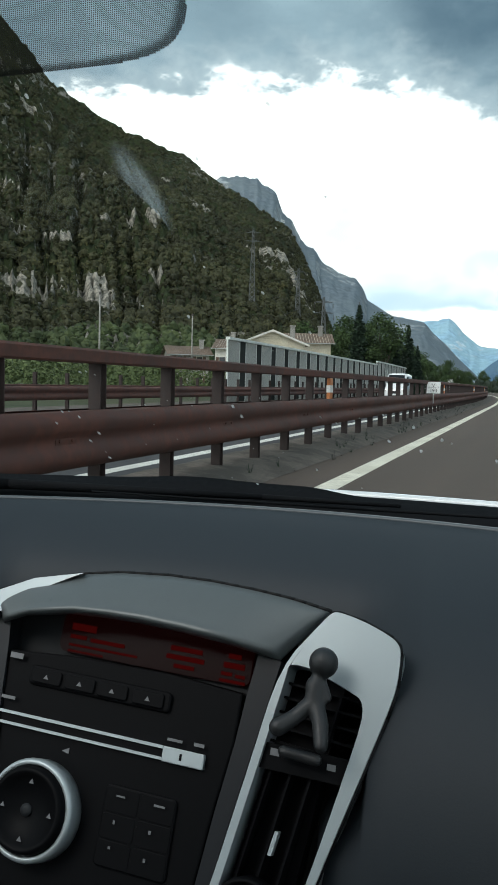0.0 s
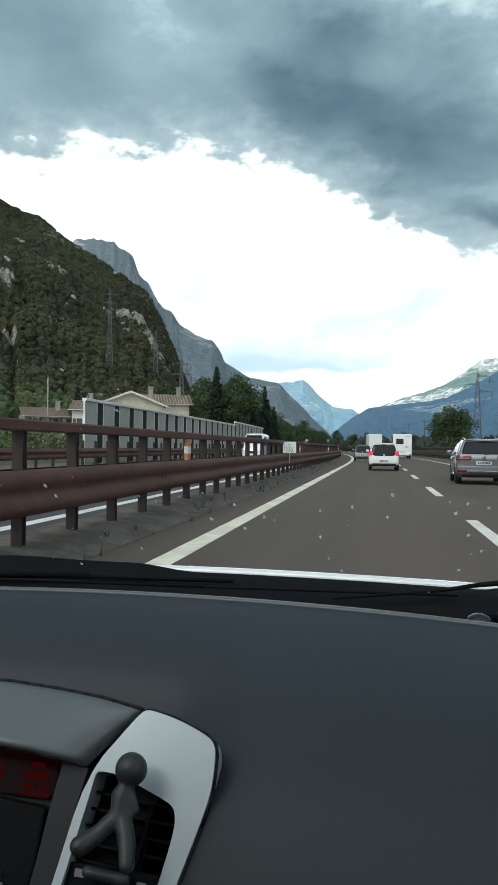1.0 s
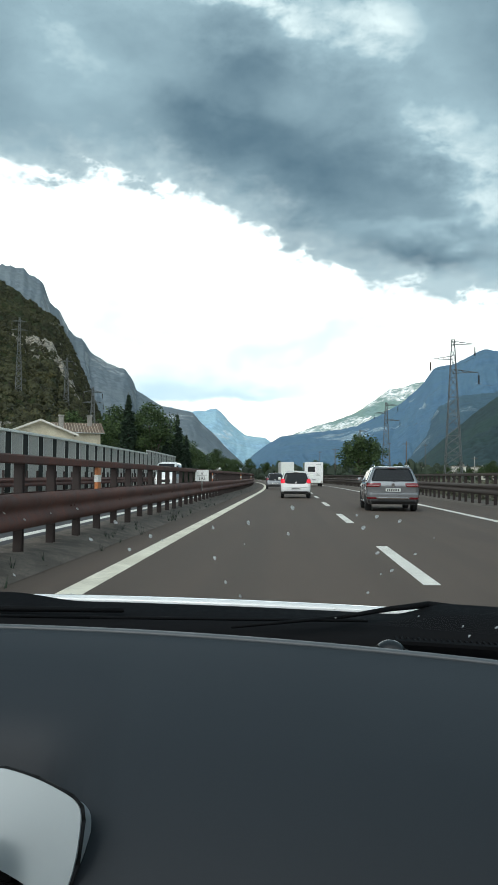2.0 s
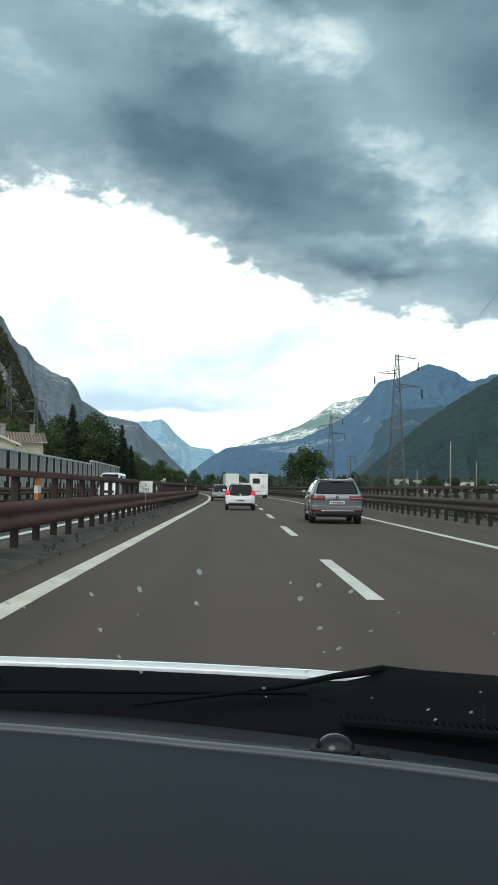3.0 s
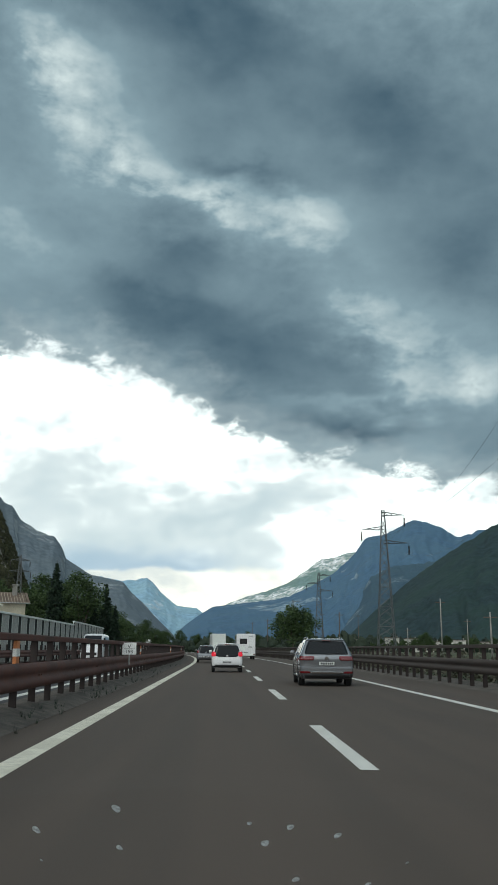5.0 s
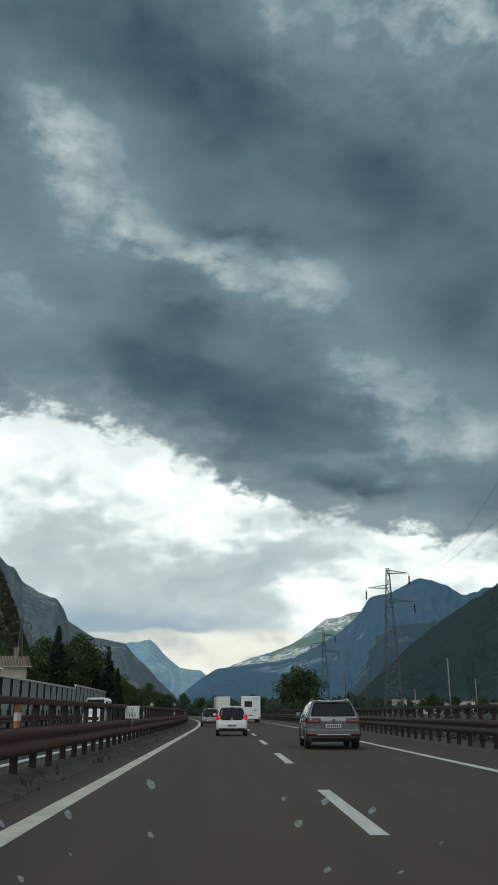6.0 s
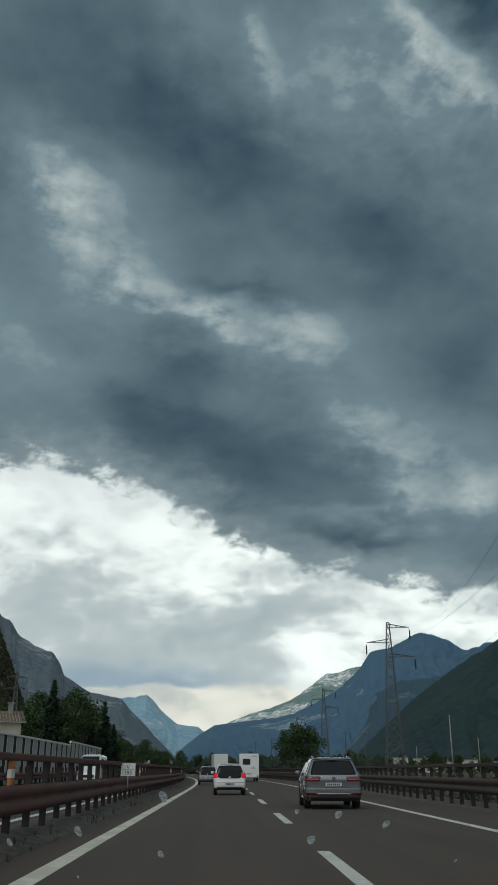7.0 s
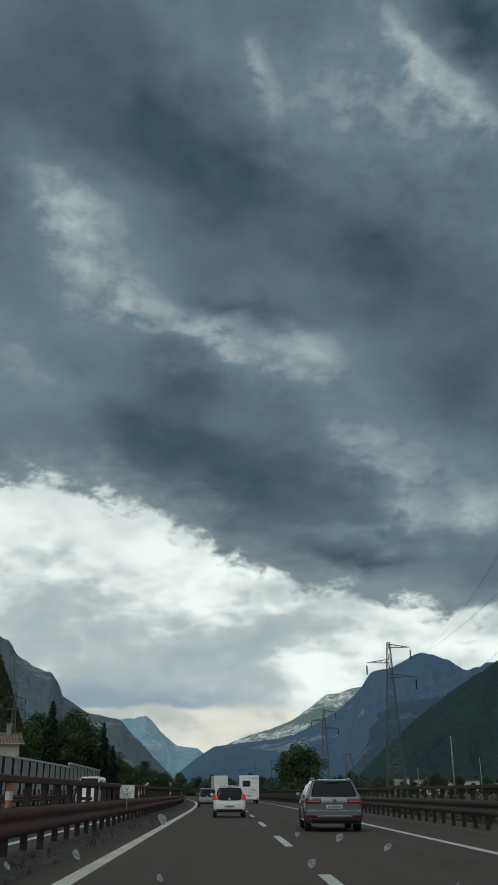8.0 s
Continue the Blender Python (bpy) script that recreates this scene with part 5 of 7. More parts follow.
ESTATE = Hull([(0.25, 0.84, 0.15, 4.5, 0.16, 0.35), (0.34, 0.89, 0.07, 4.64, 0.18, 0.4), (0.46, 0.912, 0.01, 4.72, 0.2, 0.45), (0.6, 0.916, 0.0, 4.73, 0.2, 0.45), (0.66, 0.914, 0.06, 4.71, 0.2, 0.45),
               (0.76, 0.916, 0.055, 4.66, 0.2, 0.45), (0.88, 0.915, 0.03, 4.35, 0.2, 0.45), (0.96, 0.905, 0.035, 3.95, 0.19, 0.4), (1.06, 0.872, 0.1, 3.5, 0.17, 0.25), (1.2, 0.812, 0.2, 3.2, 0.16, 0.25),
               (1.36, 0.745, 0.31, 2.85, 0.15, 0.25), (1.5, 0.685, 0.41, 2.5, 0.14, 0.25), (1.535, 0.66, 0.37, 2.4, 0.14, 0.25), (1.565, 0.61, 0.42, 2.25, 0.15, 0.25), (1.585, 0.48, 0.6, 2.0, 0.2, 0.25), (1.592, 0.25, 0.9, 1.8, 0.2, 0.2)])


def wheel_arch(t, hull, y0, r, s):
    w = hull.at(0.45)[0]
    rings = []
    for a in np.linspace(-0.15, math.pi + 0.15, 16):
        c, d = math.cos(a), math.sin(a)
        rings.append([(s * (w - 0.05), y0 + r * c, 0.33 + r * d), (s * (w + 0.008), y0 + r * c, 0.33 + r * d), (s * (w + 0.008), y0 + (r - 0.045) * c, 0.33 + (r - 0.045) * d), (s * (w - 0.05), y0 + (r - 0.045) * c, 0.33 + (r - 0.045) * d)])
    arch = part("wheel_arch", B().rings(rings), M["car_black"], t)
    n = 16
    disc = [(s * (w + 0.004), y0 + (r - 0.045) * math.cos(a), 0.33 + (r - 0.045) * math.sin(a)) for a in np.linspace(-0.15, math.pi + 0.15, n)]
    part("well", B().add(disc + [(p[0] - s * 0.06, p[1], p[2]) for p in disc], [tuple(range(n)), tuple(range(n, 2 * n))[::-1]] + [(i, (i + 1) % n, n + (i + 1) % n, n + i) for i in range(n)]), M["car_black"], arch)


def estate_car(at):
    t = thing("estate_car", "silver estate car with dark rear window and red lamps", "car", at=at)
    h = ESTATE
    sharp(part("body", h.skin(), M["car_silver"], t), 32)
    part("rear_window", h.band([(1.055, -0.72, 0.72), (1.1, -0.74, 0.74), (1.3, -0.68, 0.68), (1.46, -0.615, 0.615), (1.49, -0.58, 0.58)], 0.006), M["car_glass"], t, smooth=True)
    part("rear_wiper", B().tube((0.0, 0.075, 1.07), (0.4, 0.1, 1.105), 0.012, 0.008, 6), M["car_black"], t)
    part("spoiler", B().rings([[(x, 0.345 + 0.05 * abs(x) / 0.62, 1.522), (x, 0.34 + 0.05 * abs(x) / 0.62, 1.535), (x, 0.5, 1.578 - 0.02 * x * x), (x, 0.62, 1.586 - 0.03 * x * x), (x, 0.55, 1.53)] for x in np.linspace(-0.6, 0.6, 13)]), M["car_silver"], t, smooth=True)
    part("brake_lamp", B().box(-0.14, 0.14, 0.338, 0.36, 1.508, 1.522, 0.004), M["tail_red"], t)
    for s in (-1, 1):
        lamp = part("tail_lamp", h.band([(0.855, s * 0.5, s * 1.1), (0.87, s * 0.45, s * 1.24), (0.93, s * 0.42, s * 1.3), (0.985, s * 0.42, s * 1.22), (1.0, s * 0.46, s * 1.05)], 0.014), M["tail_red"], t, "dark red wraparound tail lamp", smooth=True)
        part("lamp_strip", h.band([(0.9, s * 0.47, s * 1.0), (0.915, s * 0.47, s * 1.02)], 0.018), M["tail_clear"], lamp)
        for y0, y1, yt0, yt1 in ((0.68, 1.5, 0.95, 1.5), (1.58, 2.4, 1.58, 2.38), (2.48, 3.28, 2.46, 2.72)):
            part("side_window", patch([(s * 0.878, y0, 1.062), (s * 0.878, y1, 1.062), (s * 0.715, yt1, 1.44), (s * 0.715, yt0, 1.44)], 0.02), M["car_glass"], t)
        part("window_trim", B().tube((s * 0.888, 0.6, 1.045), (s * 0.888, 3.3, 1.045), 0.012, n=6), M["chrome"], t)
        part("roof_rail", track(B(), [(s * 0.6, 0.7, 1.56), (s * 0.6, 0.85, 1.605), (s * 0.605, 1.6, 1.625), (s * 0.605, 2.2, 1.61), (s * 0.6, 2.4, 1.57)], [0.02] * 5), M["chrome"], t, smooth=True)
        part("rear_reflector", h.band([(0.43, s * 0.58, s * 0.98), (0.46, s * 0.55, s * 1.02), (0.5, s * 0.6, s * 1.0)], 0.012), M["tail_red"], t)
        for y in (0.98, 3.75):
            wheel(t, s * 0.81, y, 0.33, 0.22)
            wheel_arch(t, h, y, 0.39, s)
        for y in (1.54, 2.44):
            part("door_seam", B().box(s * 0.916 - 0.004, s * 0.916 + 0.004, y - 0.006, y + 0.006, 0.36, 1.0), M["car_black"], t)
            part("door_handle", B().box(s * 0.92 - 0.014, s * 0.92 + 0.014, y + 0.08, y + 0.28, 0.9, 0.93, 0.01), M["car_silver"], t)
        part("sill_strip", B().box(s * 0.905 - 0.02, s * 0.905 + 0.02, 1.35, 3.35, 0.3, 0.34, 0.006), M["chrome"], t)
    part("plate_recess", h.band([(0.67, -0.4, 0.4), (0.7, -0.44, 0.44), (0.83, -0.56, 0.56)], 0.004), M["car_silver"], t, "plate recess of the tailgate")
    part("bumper_step", h.band([(0.618, -1.0, 1.0), (0.642, -1.0, 1.0)], 0.012), M["car_silver"], t, smooth=True)
    part("lower_valance", h.band([(0.26, -0.98, 0.98), (0.34, -1.0, 1.0), (0.42, -1.0, 1.0)], 0.012), M["car_black"], t, "black plastic valance", smooth=True)
    part("chrome_strip", h.band([(0.425, -0.52, 0.52), (0.44, -0.54, 0.54), (0.475, -0.54, 0.54), (0.485, -0.52, 0.52)], 0.026), M["chrome"], t, smooth=True)
    part("hatch_seam", h.band([(0.655, -0.72, 0.72), (0.661, -0.72, 0.72)], 0.005), M["car_black"], t)
    part("badge", B().tube((0, -0.004, 0.925), (0, 0.05, 0.928), 0.062, n=18), M["chrome"], t)
    plate_bars(t, 0.045, 0.755)
    mirror_arrow(t, 0.93, 3.1, 1.04, M["car_silver"])
    part("aerial", B().rings([[(0.02, 0.85, 1.585), (-0.02, 0.85, 1.585), (0, 0.85, 1.645)], [(0.025, 1.03, 1.585), (-0.025, 1.03, 1.585), (0, 1.0, 1.592)]]), M["car_black"], t)
    return t


HATCH = Hull([(0.24, 0.74, 0.12, 3.4, 0.16, 0.35), (0.34, 0.79, 0.03, 3.5, 0.18, 0.4), (0.48, 0.815, 0.0, 3.58, 0.22, 0.42), (0.62, 0.82, 0.02, 3.58, 0.22, 0.42), (0.78, 0.82, 0.05, 3.5, 0.22, 0.42), (0.9, 0.815, 0.07, 3.2, 0.22, 0.4), (0.98, 0.8, 0.09, 2.9, 0.21, 0.3),
              (1.1, 0.75, 0.14, 2.65, 0.2, 0.25), (1.3, 0.665, 0.24, 2.25, 0.18, 0.25), (1.42, 0.61, 0.31, 1.95, 0.17, 0.25), (1.46, 0.58, 0.27, 1.85, 0.17, 0.25), (1.49, 0.5, 0.36, 1.7, 0.2, 0.25), (1.505, 0.25, 0.7, 1.4, 0.2, 0.2)])


def small_hatch(at, label, paint, lit, name="hatchback"):
    t = thing(name, label, "car", at=at)
    h = HATCH
    sharp(part("body", h.skin(), M[paint], t), 32)
    part("rear_window", h.band([(0.8, -0.46, 0.46), (0.84, -0.56, 0.56), (0.9, -0.6, 0.6), (0.98, -0.64, 0.64), (1.1, -0.66, 0.66), (1.2, -0.64, 0.64), (1.3, -0.6, 0.6), (1.36, -0.57, 0.57), (1.4, -0.52, 0.52)], 0.01), M["car_glass"], t, "black glass tailgate", smooth=True)
    part("badge", B().tube((0, 0.03, 0.86), (0, 0.06, 0.86), 0.055, n=14), M["chrome"], t)
    part("brake_lamp", B().box(-0.12, 0.12, 0.262, 0.29, 1.425, 1.445, 0.006), M["tail_red"], t)
    for s in (-1, 1):
        part("tail_lamp", h.band([(0.82, s * 0.66, s * 0.8), (0.85, s * 0.61, s * 0.86), (0.9, s * 0.59, s * 0.9), (0.98, s * 0.59, s * 0.9), (1.04, s * 0.62, s * 0.87), (1.07, s * 0.68, s * 0.82)], 0.02), M[lit], t, smooth=True)
        part("side_window", patch([(s * 0.79, 0.62, 1.0), (s * 0.79, 1.3, 0.99), (s * 0.635, 1.3, 1.37), (s * 0.64, 0.78, 1.36)], 0.02), M["car_glass"], t)
        part("side_window", patch([(s * 0.79, 1.36, 0.99), (s * 0.785, 2.35, 0.99), (s * 0.645, 1.95, 1.35), (s * 0.635, 1.36, 1.37)], 0.02), M["car_glass"], t)
        for y in (0.55, 2.85):
            wheel(t, s * 0.725, y, 0.29, 0.18)
            wheel_arch(t, h, y, 0.35, s)
    part("bumper_step", h.band([(0.6, -0.9, 0.9), (0.63, -0.9, 0.9)], 0.014), M[paint], t, smooth=True)
    part("lower_valance", h.band([(0.25, -0.86, 0.86), (0.33, -0.9, 0.9), (0.4, -0.7, 0.7)], 0.014), M["car_black"], t, smooth=True)
    plate_bars(t, -0.002, 0.53, 0.5)
    mirror_arrow(t, 0.83, 2.2, 1.0, M[paint])
    return t


def motorhome(at):
    t = thing("motorhome", "white boxy motorhome seen from its back", "motorhome", at=at)
    part("body", B().box(-1.12, 1.12, 0, 5.2, 0.55, 2.95, 0.09), M["car_white"], t)
    part("cab", B().rings([body_ring(y, w, 0.4, 1.1, zt, 0.7) for y, w, zt in ((5.15, 1.0, 2.1), (5.8, 1.0, 2.0), (6.3, 0.98, 1.4), (6.9, 0.9, 1.1))]), M["car_white"], t)
    part("rear_window", B().box(-0.75, 0.15, -0.02, 0.05, 1.75, 2.4, 0.05), M["car_glass"], t)
    part("locker_door", B().box(-0.85, -0.1, -0.015, 0.03, 0.95, 1.55, 0.02), M["pale_rail"], t)
    part("bumper", B().box(-1.1, 1.1, -0.08, 0.3, 0.42, 0.68, 0.05), M["pale_rail"], t)
    for s in (-1, 1):
        part("tail_lamp", B().box(s * 0.95 - 0.09, s * 0.95 + 0.09, -0.1, -0.06, 0.5, 0.62, 0.02), M["tail_red"], t)
        for y in (1.2, 5.9):
            wheel(t, s * 0.95, y, 0.34, 0.22)
    b = B()
    for i, (w, z) in enumerate(((0.8, 2.62), (0.5, 1.45), (0.62, 1.3))):
        b.box(0.3, 0.3 + w * 0.7, -0.014, -0.004, z, z + 0.1)
    part("decal", b, M["galv"], t)
    plate_bars(t, -0.1, 0.82)
    return t


def lorry(at):
    t = thing("lorry", "distant pale box lorry on the motorway", "lorry", at=at)
    part("box", B().box(-1.25, 1.25, 0, 8, 1.1, 3.9, 0.05), M["sign_white"], t)
    part("doors", B().box(-1.15, -0.02, -0.03, 0.0, 1.2, 3.8, 0.01).box(0.02, 1.15, -0.03, 0.0, 1.2, 3.8, 0.01), M["pale_rail"], t)
    part("chassis", B().box(-0.5, 0.5, 0, 8, 0.7, 1.1), M["car_black"], t)
    part("cab", B().box(-1.2, 1.2, 8.3, 10.2, 0.8, 3.2, 0.12), M["car_white"], t)
    part("bumper", B().box(-1.2, 1.2, 0, 0.12, 0.5, 0.7, 0.02), M["car_black"], t)
    for s in (-1, 1):
        for y in (1.5, 2.8, 9.2):
            wheel(t, s * 1.05, y, 0.48, 0.28)
    return t


estate_car(pose(3.62, 30.5, 0, 0, 0, -1.5))
small_hatch(pose(0.36, 47.5, 0, 0, 0, 0.5), "small white hatchback with lit red tail lamps", "car_white", "tail_lit")
small_hatch(pose(-1.3, 80, 0, 0, 0, 1.0), "small grey car further along the lane", "car_silver", "tail_red")
motorhome(pose(3.67 + bend(105), 105, 0, 0, 0, 1.5))
lorry(pose(3.5 + bend(165), 165, 0, 0, 0, 4))


def delivery_van(at):
    t = thing("delivery_van", "white delivery van on the opposite carriageway", "van", at=at)
    rings = [body_ring(y, *v) for y, v in ((0.0, (0.86, 0.4, 1.1, 2.2, 0.78, 0.95)), (0.06, (0.92, 0.32, 1.2, 2.32, 0.84, 0.95)), (2.6, (0.95, 0.3, 1.2, 2.38, 0.86, 0.95)), (3.5, (0.95, 0.3, 1.2, 2.3, 0.82, 0.95)), (4.25, (0.94, 0.3, 1.15, 1.5, 0.8, 0.95)), (4.9, (0.88, 0.32, 0.95, 1.12, 0.74, 0.95)), (5.1, (0.76, 0.4, 0.75, 0.9, 0.62, 0.9)))]
    sharp(part("body", B().rings(rings), M["car_white"], t), 45)
    part("windscreen", patch([(-0.74, 4.28, 1.5), (-0.68, 3.62, 2.2), (0.68, 3.62, 2.2), (0.74, 4.28, 1.5)], 0.06), M["car_glass"], t)
    part("grille", B().box(-0.5, 0.5, 5.02, 5.12, 0.62, 0.84, 0.02), M["car_black"], t)
    for s in (-1, 1):
        part("headlamp", B().box(s * 0.68 - 0.14, s * 0.68 + 0.14, 4.9, 5.05, 0.78, 0.98, 0.04), M["chrome"], t)
        part("side_window", patch([(s * 0.93, 2.9, 1.3), (s * 0.92, 4.0, 1.3), (s * 0.86, 3.55, 2.05), (s * 0.885, 2.9, 2.05)], 0.03), M["car_glass"], t)
        for y in (0.95, 4.15):
            wheel(t, s * 0.82, y, 0.34, 0.22)
    mirror_arrow(t, 0.98, 3.9, 1.35, M["car_black"])
    return t


delivery_van(pose(-10.6 + bend(74), 79, 0, 0, 0, 180))
lorry(pose(-8.6 + bend(240), 240, 0, 0, 0, 184))

# ---- the car that carries the camera ----
CAR_X = -0.265
car = thing("car_cabin", "dark car cabin with a wide grey dashboard", "car", at=pose(CAR_X, 0, 0))


def edge_y(x):
    """How far forward the dashboard's deck reaches."""
    return 0.665 - 0.65 * x * x


def ridge(x):
    """Where the rounded ridge runs across the dashboard, behind the demister panel: how far forward and how high."""
    k = 0.921 + 0.45 * max(0.0, x - 0.265)
    q = 0.265 + (x - 0.265) / k
    return k * (0.665 - 0.65 * q * q), 1.2 - 0.117 * k


def dash_ring(x):
    """Dashboard section from the windscreen base back over the top and down."""
    e, (r, top) = edge_y(x), ridge(x)
    front = [(e + 0.1, 1.035), (e + 0.085, 1.06), (r + 0.03, 1.072), (r + 0.012, 1.08), (r + 0.003, top - 0.002), (r - 0.003, top), (r - 0.014, top - 0.002), (r - 0.04, top - 0.0057)]
    side = front + [(e - 0.17, 1.066), (e - 0.22, 1.047), (e - 0.26, 1.02), (e - 0.285, 0.985), (e - 0.3, 0.94), (e - 0.31, 0.84), (e - 0.3, 0.7), (e - 0.26, 0.55), (e + 0.1, 0.5)]
    mid = front + [(e - 0.155, 1.068), (e - 0.18, 1.05), (e - 0.188, 1.02), (e - 0.2, 0.985), (e - 0.215, 0.94), (e - 0.23, 0.84), (e - 0.24, 0.7), (e - 0.24, 0.55), (e + 0.1, 0.5)]
    pts = []
    for a, c in zip(mid, side):
        start = 0.158 if a[1] > 1.03 else (0.135 if a[1] > 0.96 else 0.112)
        k = min(1.0, max(0.0, (abs(x) - start) / 0.028))
        k = k * k * (3 - 2 * k)
        pts.append((a[0] + (c[0] - a[0]) * k, a[1] + (c[1] - a[1]) * k))
    return [(x, y, z) for y, z in pts]


xs = np.linspace(-0.74, 0.74, 149)
part("dashboard", B().rings([dash_ring(x) for x in xs]), M["dash"], car, "soft dark grey dashboard", smooth=True)
part("dash_edge", B().rings([[(x, ridge(x)[0] + o, ridge(x)[1] + z) for o, z in ((-0.006, -0.0006), (-0.003, 0.0014), (0.002, 0.0014), (0.005, -0.0016))] for x in xs]), M["dash_edge"], car, "paler rounded ridge", smooth=True)
panel_rows = []
for x in xs:
    e, (r, top) = edge_y(x), ridge(x)
    panel_rows.append([(x, y, z) for y, z in ((r + 0.008, top - 0.006), (r + 0.014, top - 0.016), (r + 0.022, top - 0.016), (r + 0.03, top - 0.0125), (r + 0.055, top - 0.0125), (e + 0.045, 1.0695), (e + 0.085, 1.0655), (e + 0.11, 1.05), (e + 0.1, 1.02), (e, 1.03))])
part("demister_panel", B().rings(panel_rows), M["demister"], car, "black demister panel under the glass", smooth=True)
# the sensor dome by the ridge
kx, kz = 0.07 - CAR_X, 1.0805
dome = part("light_sensor", B().ball((kx, 0.606, kz - 0.001), 0.0108, 0.0105, 0.0088, 24, 12), M["gloss_black"], car, "small glossy black dome", smooth=True)
part("sensor_ring", B().rings([[(kx + (0.013 - o) * math.cos(a), 0.606 + (0.013 - o) * math.sin(a), kz + z) for o, z in ((0, -0.02), (0, 0.0005), (0.003, 0.0015), (0.004, -0.02))] for a in np.linspace(0, 6.283, 25)], caps=False), M["rubber"], dome)
part("sensor_foot", B().ball((kx + 0.02, 0.602, kz - 0.004), 0.009, 0.006, 0.004, 12, 6), M["rubber"], dome, smooth=True)

# windscreen, frit, mirror foot
TAN = math.tan(radians(26.5))


def glass_pt(x, s):
    """A point on the windscreen: x across, s = how far back from its base."""
    y = 0.735 - 0.35 * x * x - s
    return (x, y, 1.0735 + s * TAN - 0.03 * s * x * x)


GX, GS = np.linspace(-0.72, 0.72, 25), np.linspace(-0.02, 1.05, 16)
gl = part("windscreen", B().rings([[glass_pt(x, s) for x in GX] for s in GS], closed=False, caps=False), M["glass"], car, "clear windscreen with dried drops", smooth=True)
gl.visible_shadow = False
# dotted black band around the mirror foot
b = B()
cx, cs, wx, ws = 0.003, 0.63, 0.1135, 0.1165
for i in range(255):
    for j in range(240):
        x = cx + wx - i * 0.0009 + (0.00045 if j % 2 else 0)
        s = cs - ws + j * 0.0008
        r = ((abs(x - cx) / wx) ** 7 + (abs(s - cs) / ws) ** 7) if s < cs else (abs(x - cx) / wx) ** 7
        if r > 1:
            continue
        d = 0.00037 if r < 0.78 else 0.00037 + 0.00013 * min(1.0, (r - 0.78) / 0.1)
        c = glass_pt(x, s)
        ring = ((1, 0), (0, 1.2), (-1, 0), (0, -1.2))
        b.add([(c[0] + d * p, c[1] + d * q, c[2] - 0.003 - d * TAN * q) for p, q in ring], [(0, 1, 2, 3)])
part("dotted_band", b, M["frit"], gl, "band of tiny black dots")
part("mirror_foot", B().box(cx - 0.03, cx + 0.03, -0.12, 0.0, 1.3, 1.37, 0.012), M["facia"], gl)
part("mirror", B().box(-0.12, 0.12, -0.16, -0.125, 1.29, 1.355, 0.014), M["facia"], car)

# cowl, bonnet and wiper outside
def lift(x):
    """The cowl rises towards the two wiper pivots."""
    k = min(1.0, max(0.0, (x - 0.352) / 0.05))
    j = min(1.0, max(0.0, (0.082 - x) / 0.07))
    return 0.0115 * k * k * (3 - 2 * k) + 0.007 * j * j * (3 - 2 * j) + 0.004 * math.exp(-((x + 0.11) / 0.06) ** 2)


part("cowl", B().rings([[(x, 0.74 - 0.3 * x * x, 1.05), (x, 0.742 - 0.3 * x * x, 1.068), (x, 0.765 - 0.25 * x * x, 1.0775 + 0.6 * lift(x)), (x, 0.782 - 0.2 * x * x, 1.0862 - 0.03 * x * x + lift(x)), (x, 0.786 - 0.2 * x * x, 1.084 - 0.03 * x * x + lift(x)), (x, 0.787 - 0.2 * x * x, 1.0)] for x in np.linspace(-0.7, 0.7, 141)], closed=False, caps=False), M["cowl"], car, "black plastic cowl below the windscreen", smooth=True)
b = B()
for i in range(64):
    x = 0.352 + i * 0.0044
    y = 0.768 - 0.35 * x * x
    b.box(x - 0.0009, x + 0.0009, y - 0.0262, y - 0.0098, 1.0695, 1.0716)
grille = part("cowl_grille", b, M["cowl"], car, "slotted air inlet in the cowl")
for near_y, far_y in ((0.0295, 0.026), (0.01, 0.0065)):
    part("grille_edge", B().rings([[(x, 0.768 - 0.35 * x * x - near_y, 1.0685), (x, 0.768 - 0.35 * x * x - near_y, 1.0712), (x, 0.768 - 0.35 * x * x - far_y, 1.0722), (x, 0.768 - 0.35 * x * x - far_y, 1.0685)] for x in np.linspace(0.349, 0.632, 40)]), M["cowl"], grille)
part("bonnet", B().rings([[(x, 0.795 - 0.2 * x * x, 1.05), (x, 0.789 - 0.2 * x * x, 1.086 - 0.03 * x * x), (x, 0.7905 - 0.2 * x * x, 1.0888 - 0.03 * x * x), (x, 0.8 - 0.2 * x * x, 1.0896 - 0.03 * x * x), (x, 0.815 - 0.2 * x * x, 1.085 - 0.03 * x * x), (x, 0.85 - 0.2 * x * x, 1.063 - 0.03 * x * x), (x, 1.2 - 0.2 * x * x, 0.95 - 0.04 * x * x), (x, 1.6 - 0.25 * x * x, 0.83 - 0.05 * x * x), (x, 1.75 - 0.3 * x * x, 0.7), (x, 1.78 - 0.3 * x * x, 0.4)] for x in np.linspace(-0.8, 0.8, 41)], closed=False, caps=False), M["bonnet"], car, "silver-white bonnet edge", smooth=True)
wiper = part("wiper_arm", track(B(), [(0.6, 0.66, 1.078), (0.45, 0.735, 1.084), (0.41, 0.752, 1.088), (0.385, 0.757, 1.091), (0.35, 0.742, 1.089), (0.31, 0.728, 1.084), (0.22, 0.7, 1.079)], [0.006, 0.005, 0.004, 0.003, 0.0022, 0.0016, 0.0012]), M["cowl"], car, smooth=True)
part("wiper_blade", track(B(), [(0.33, 0.722, 1.082), (0.1, 0.722, 1.0815), (-0.2, 0.722, 1.0815)], [0.0012, 0.0015, 0.001]), M["cowl"], wiper, smooth=True)
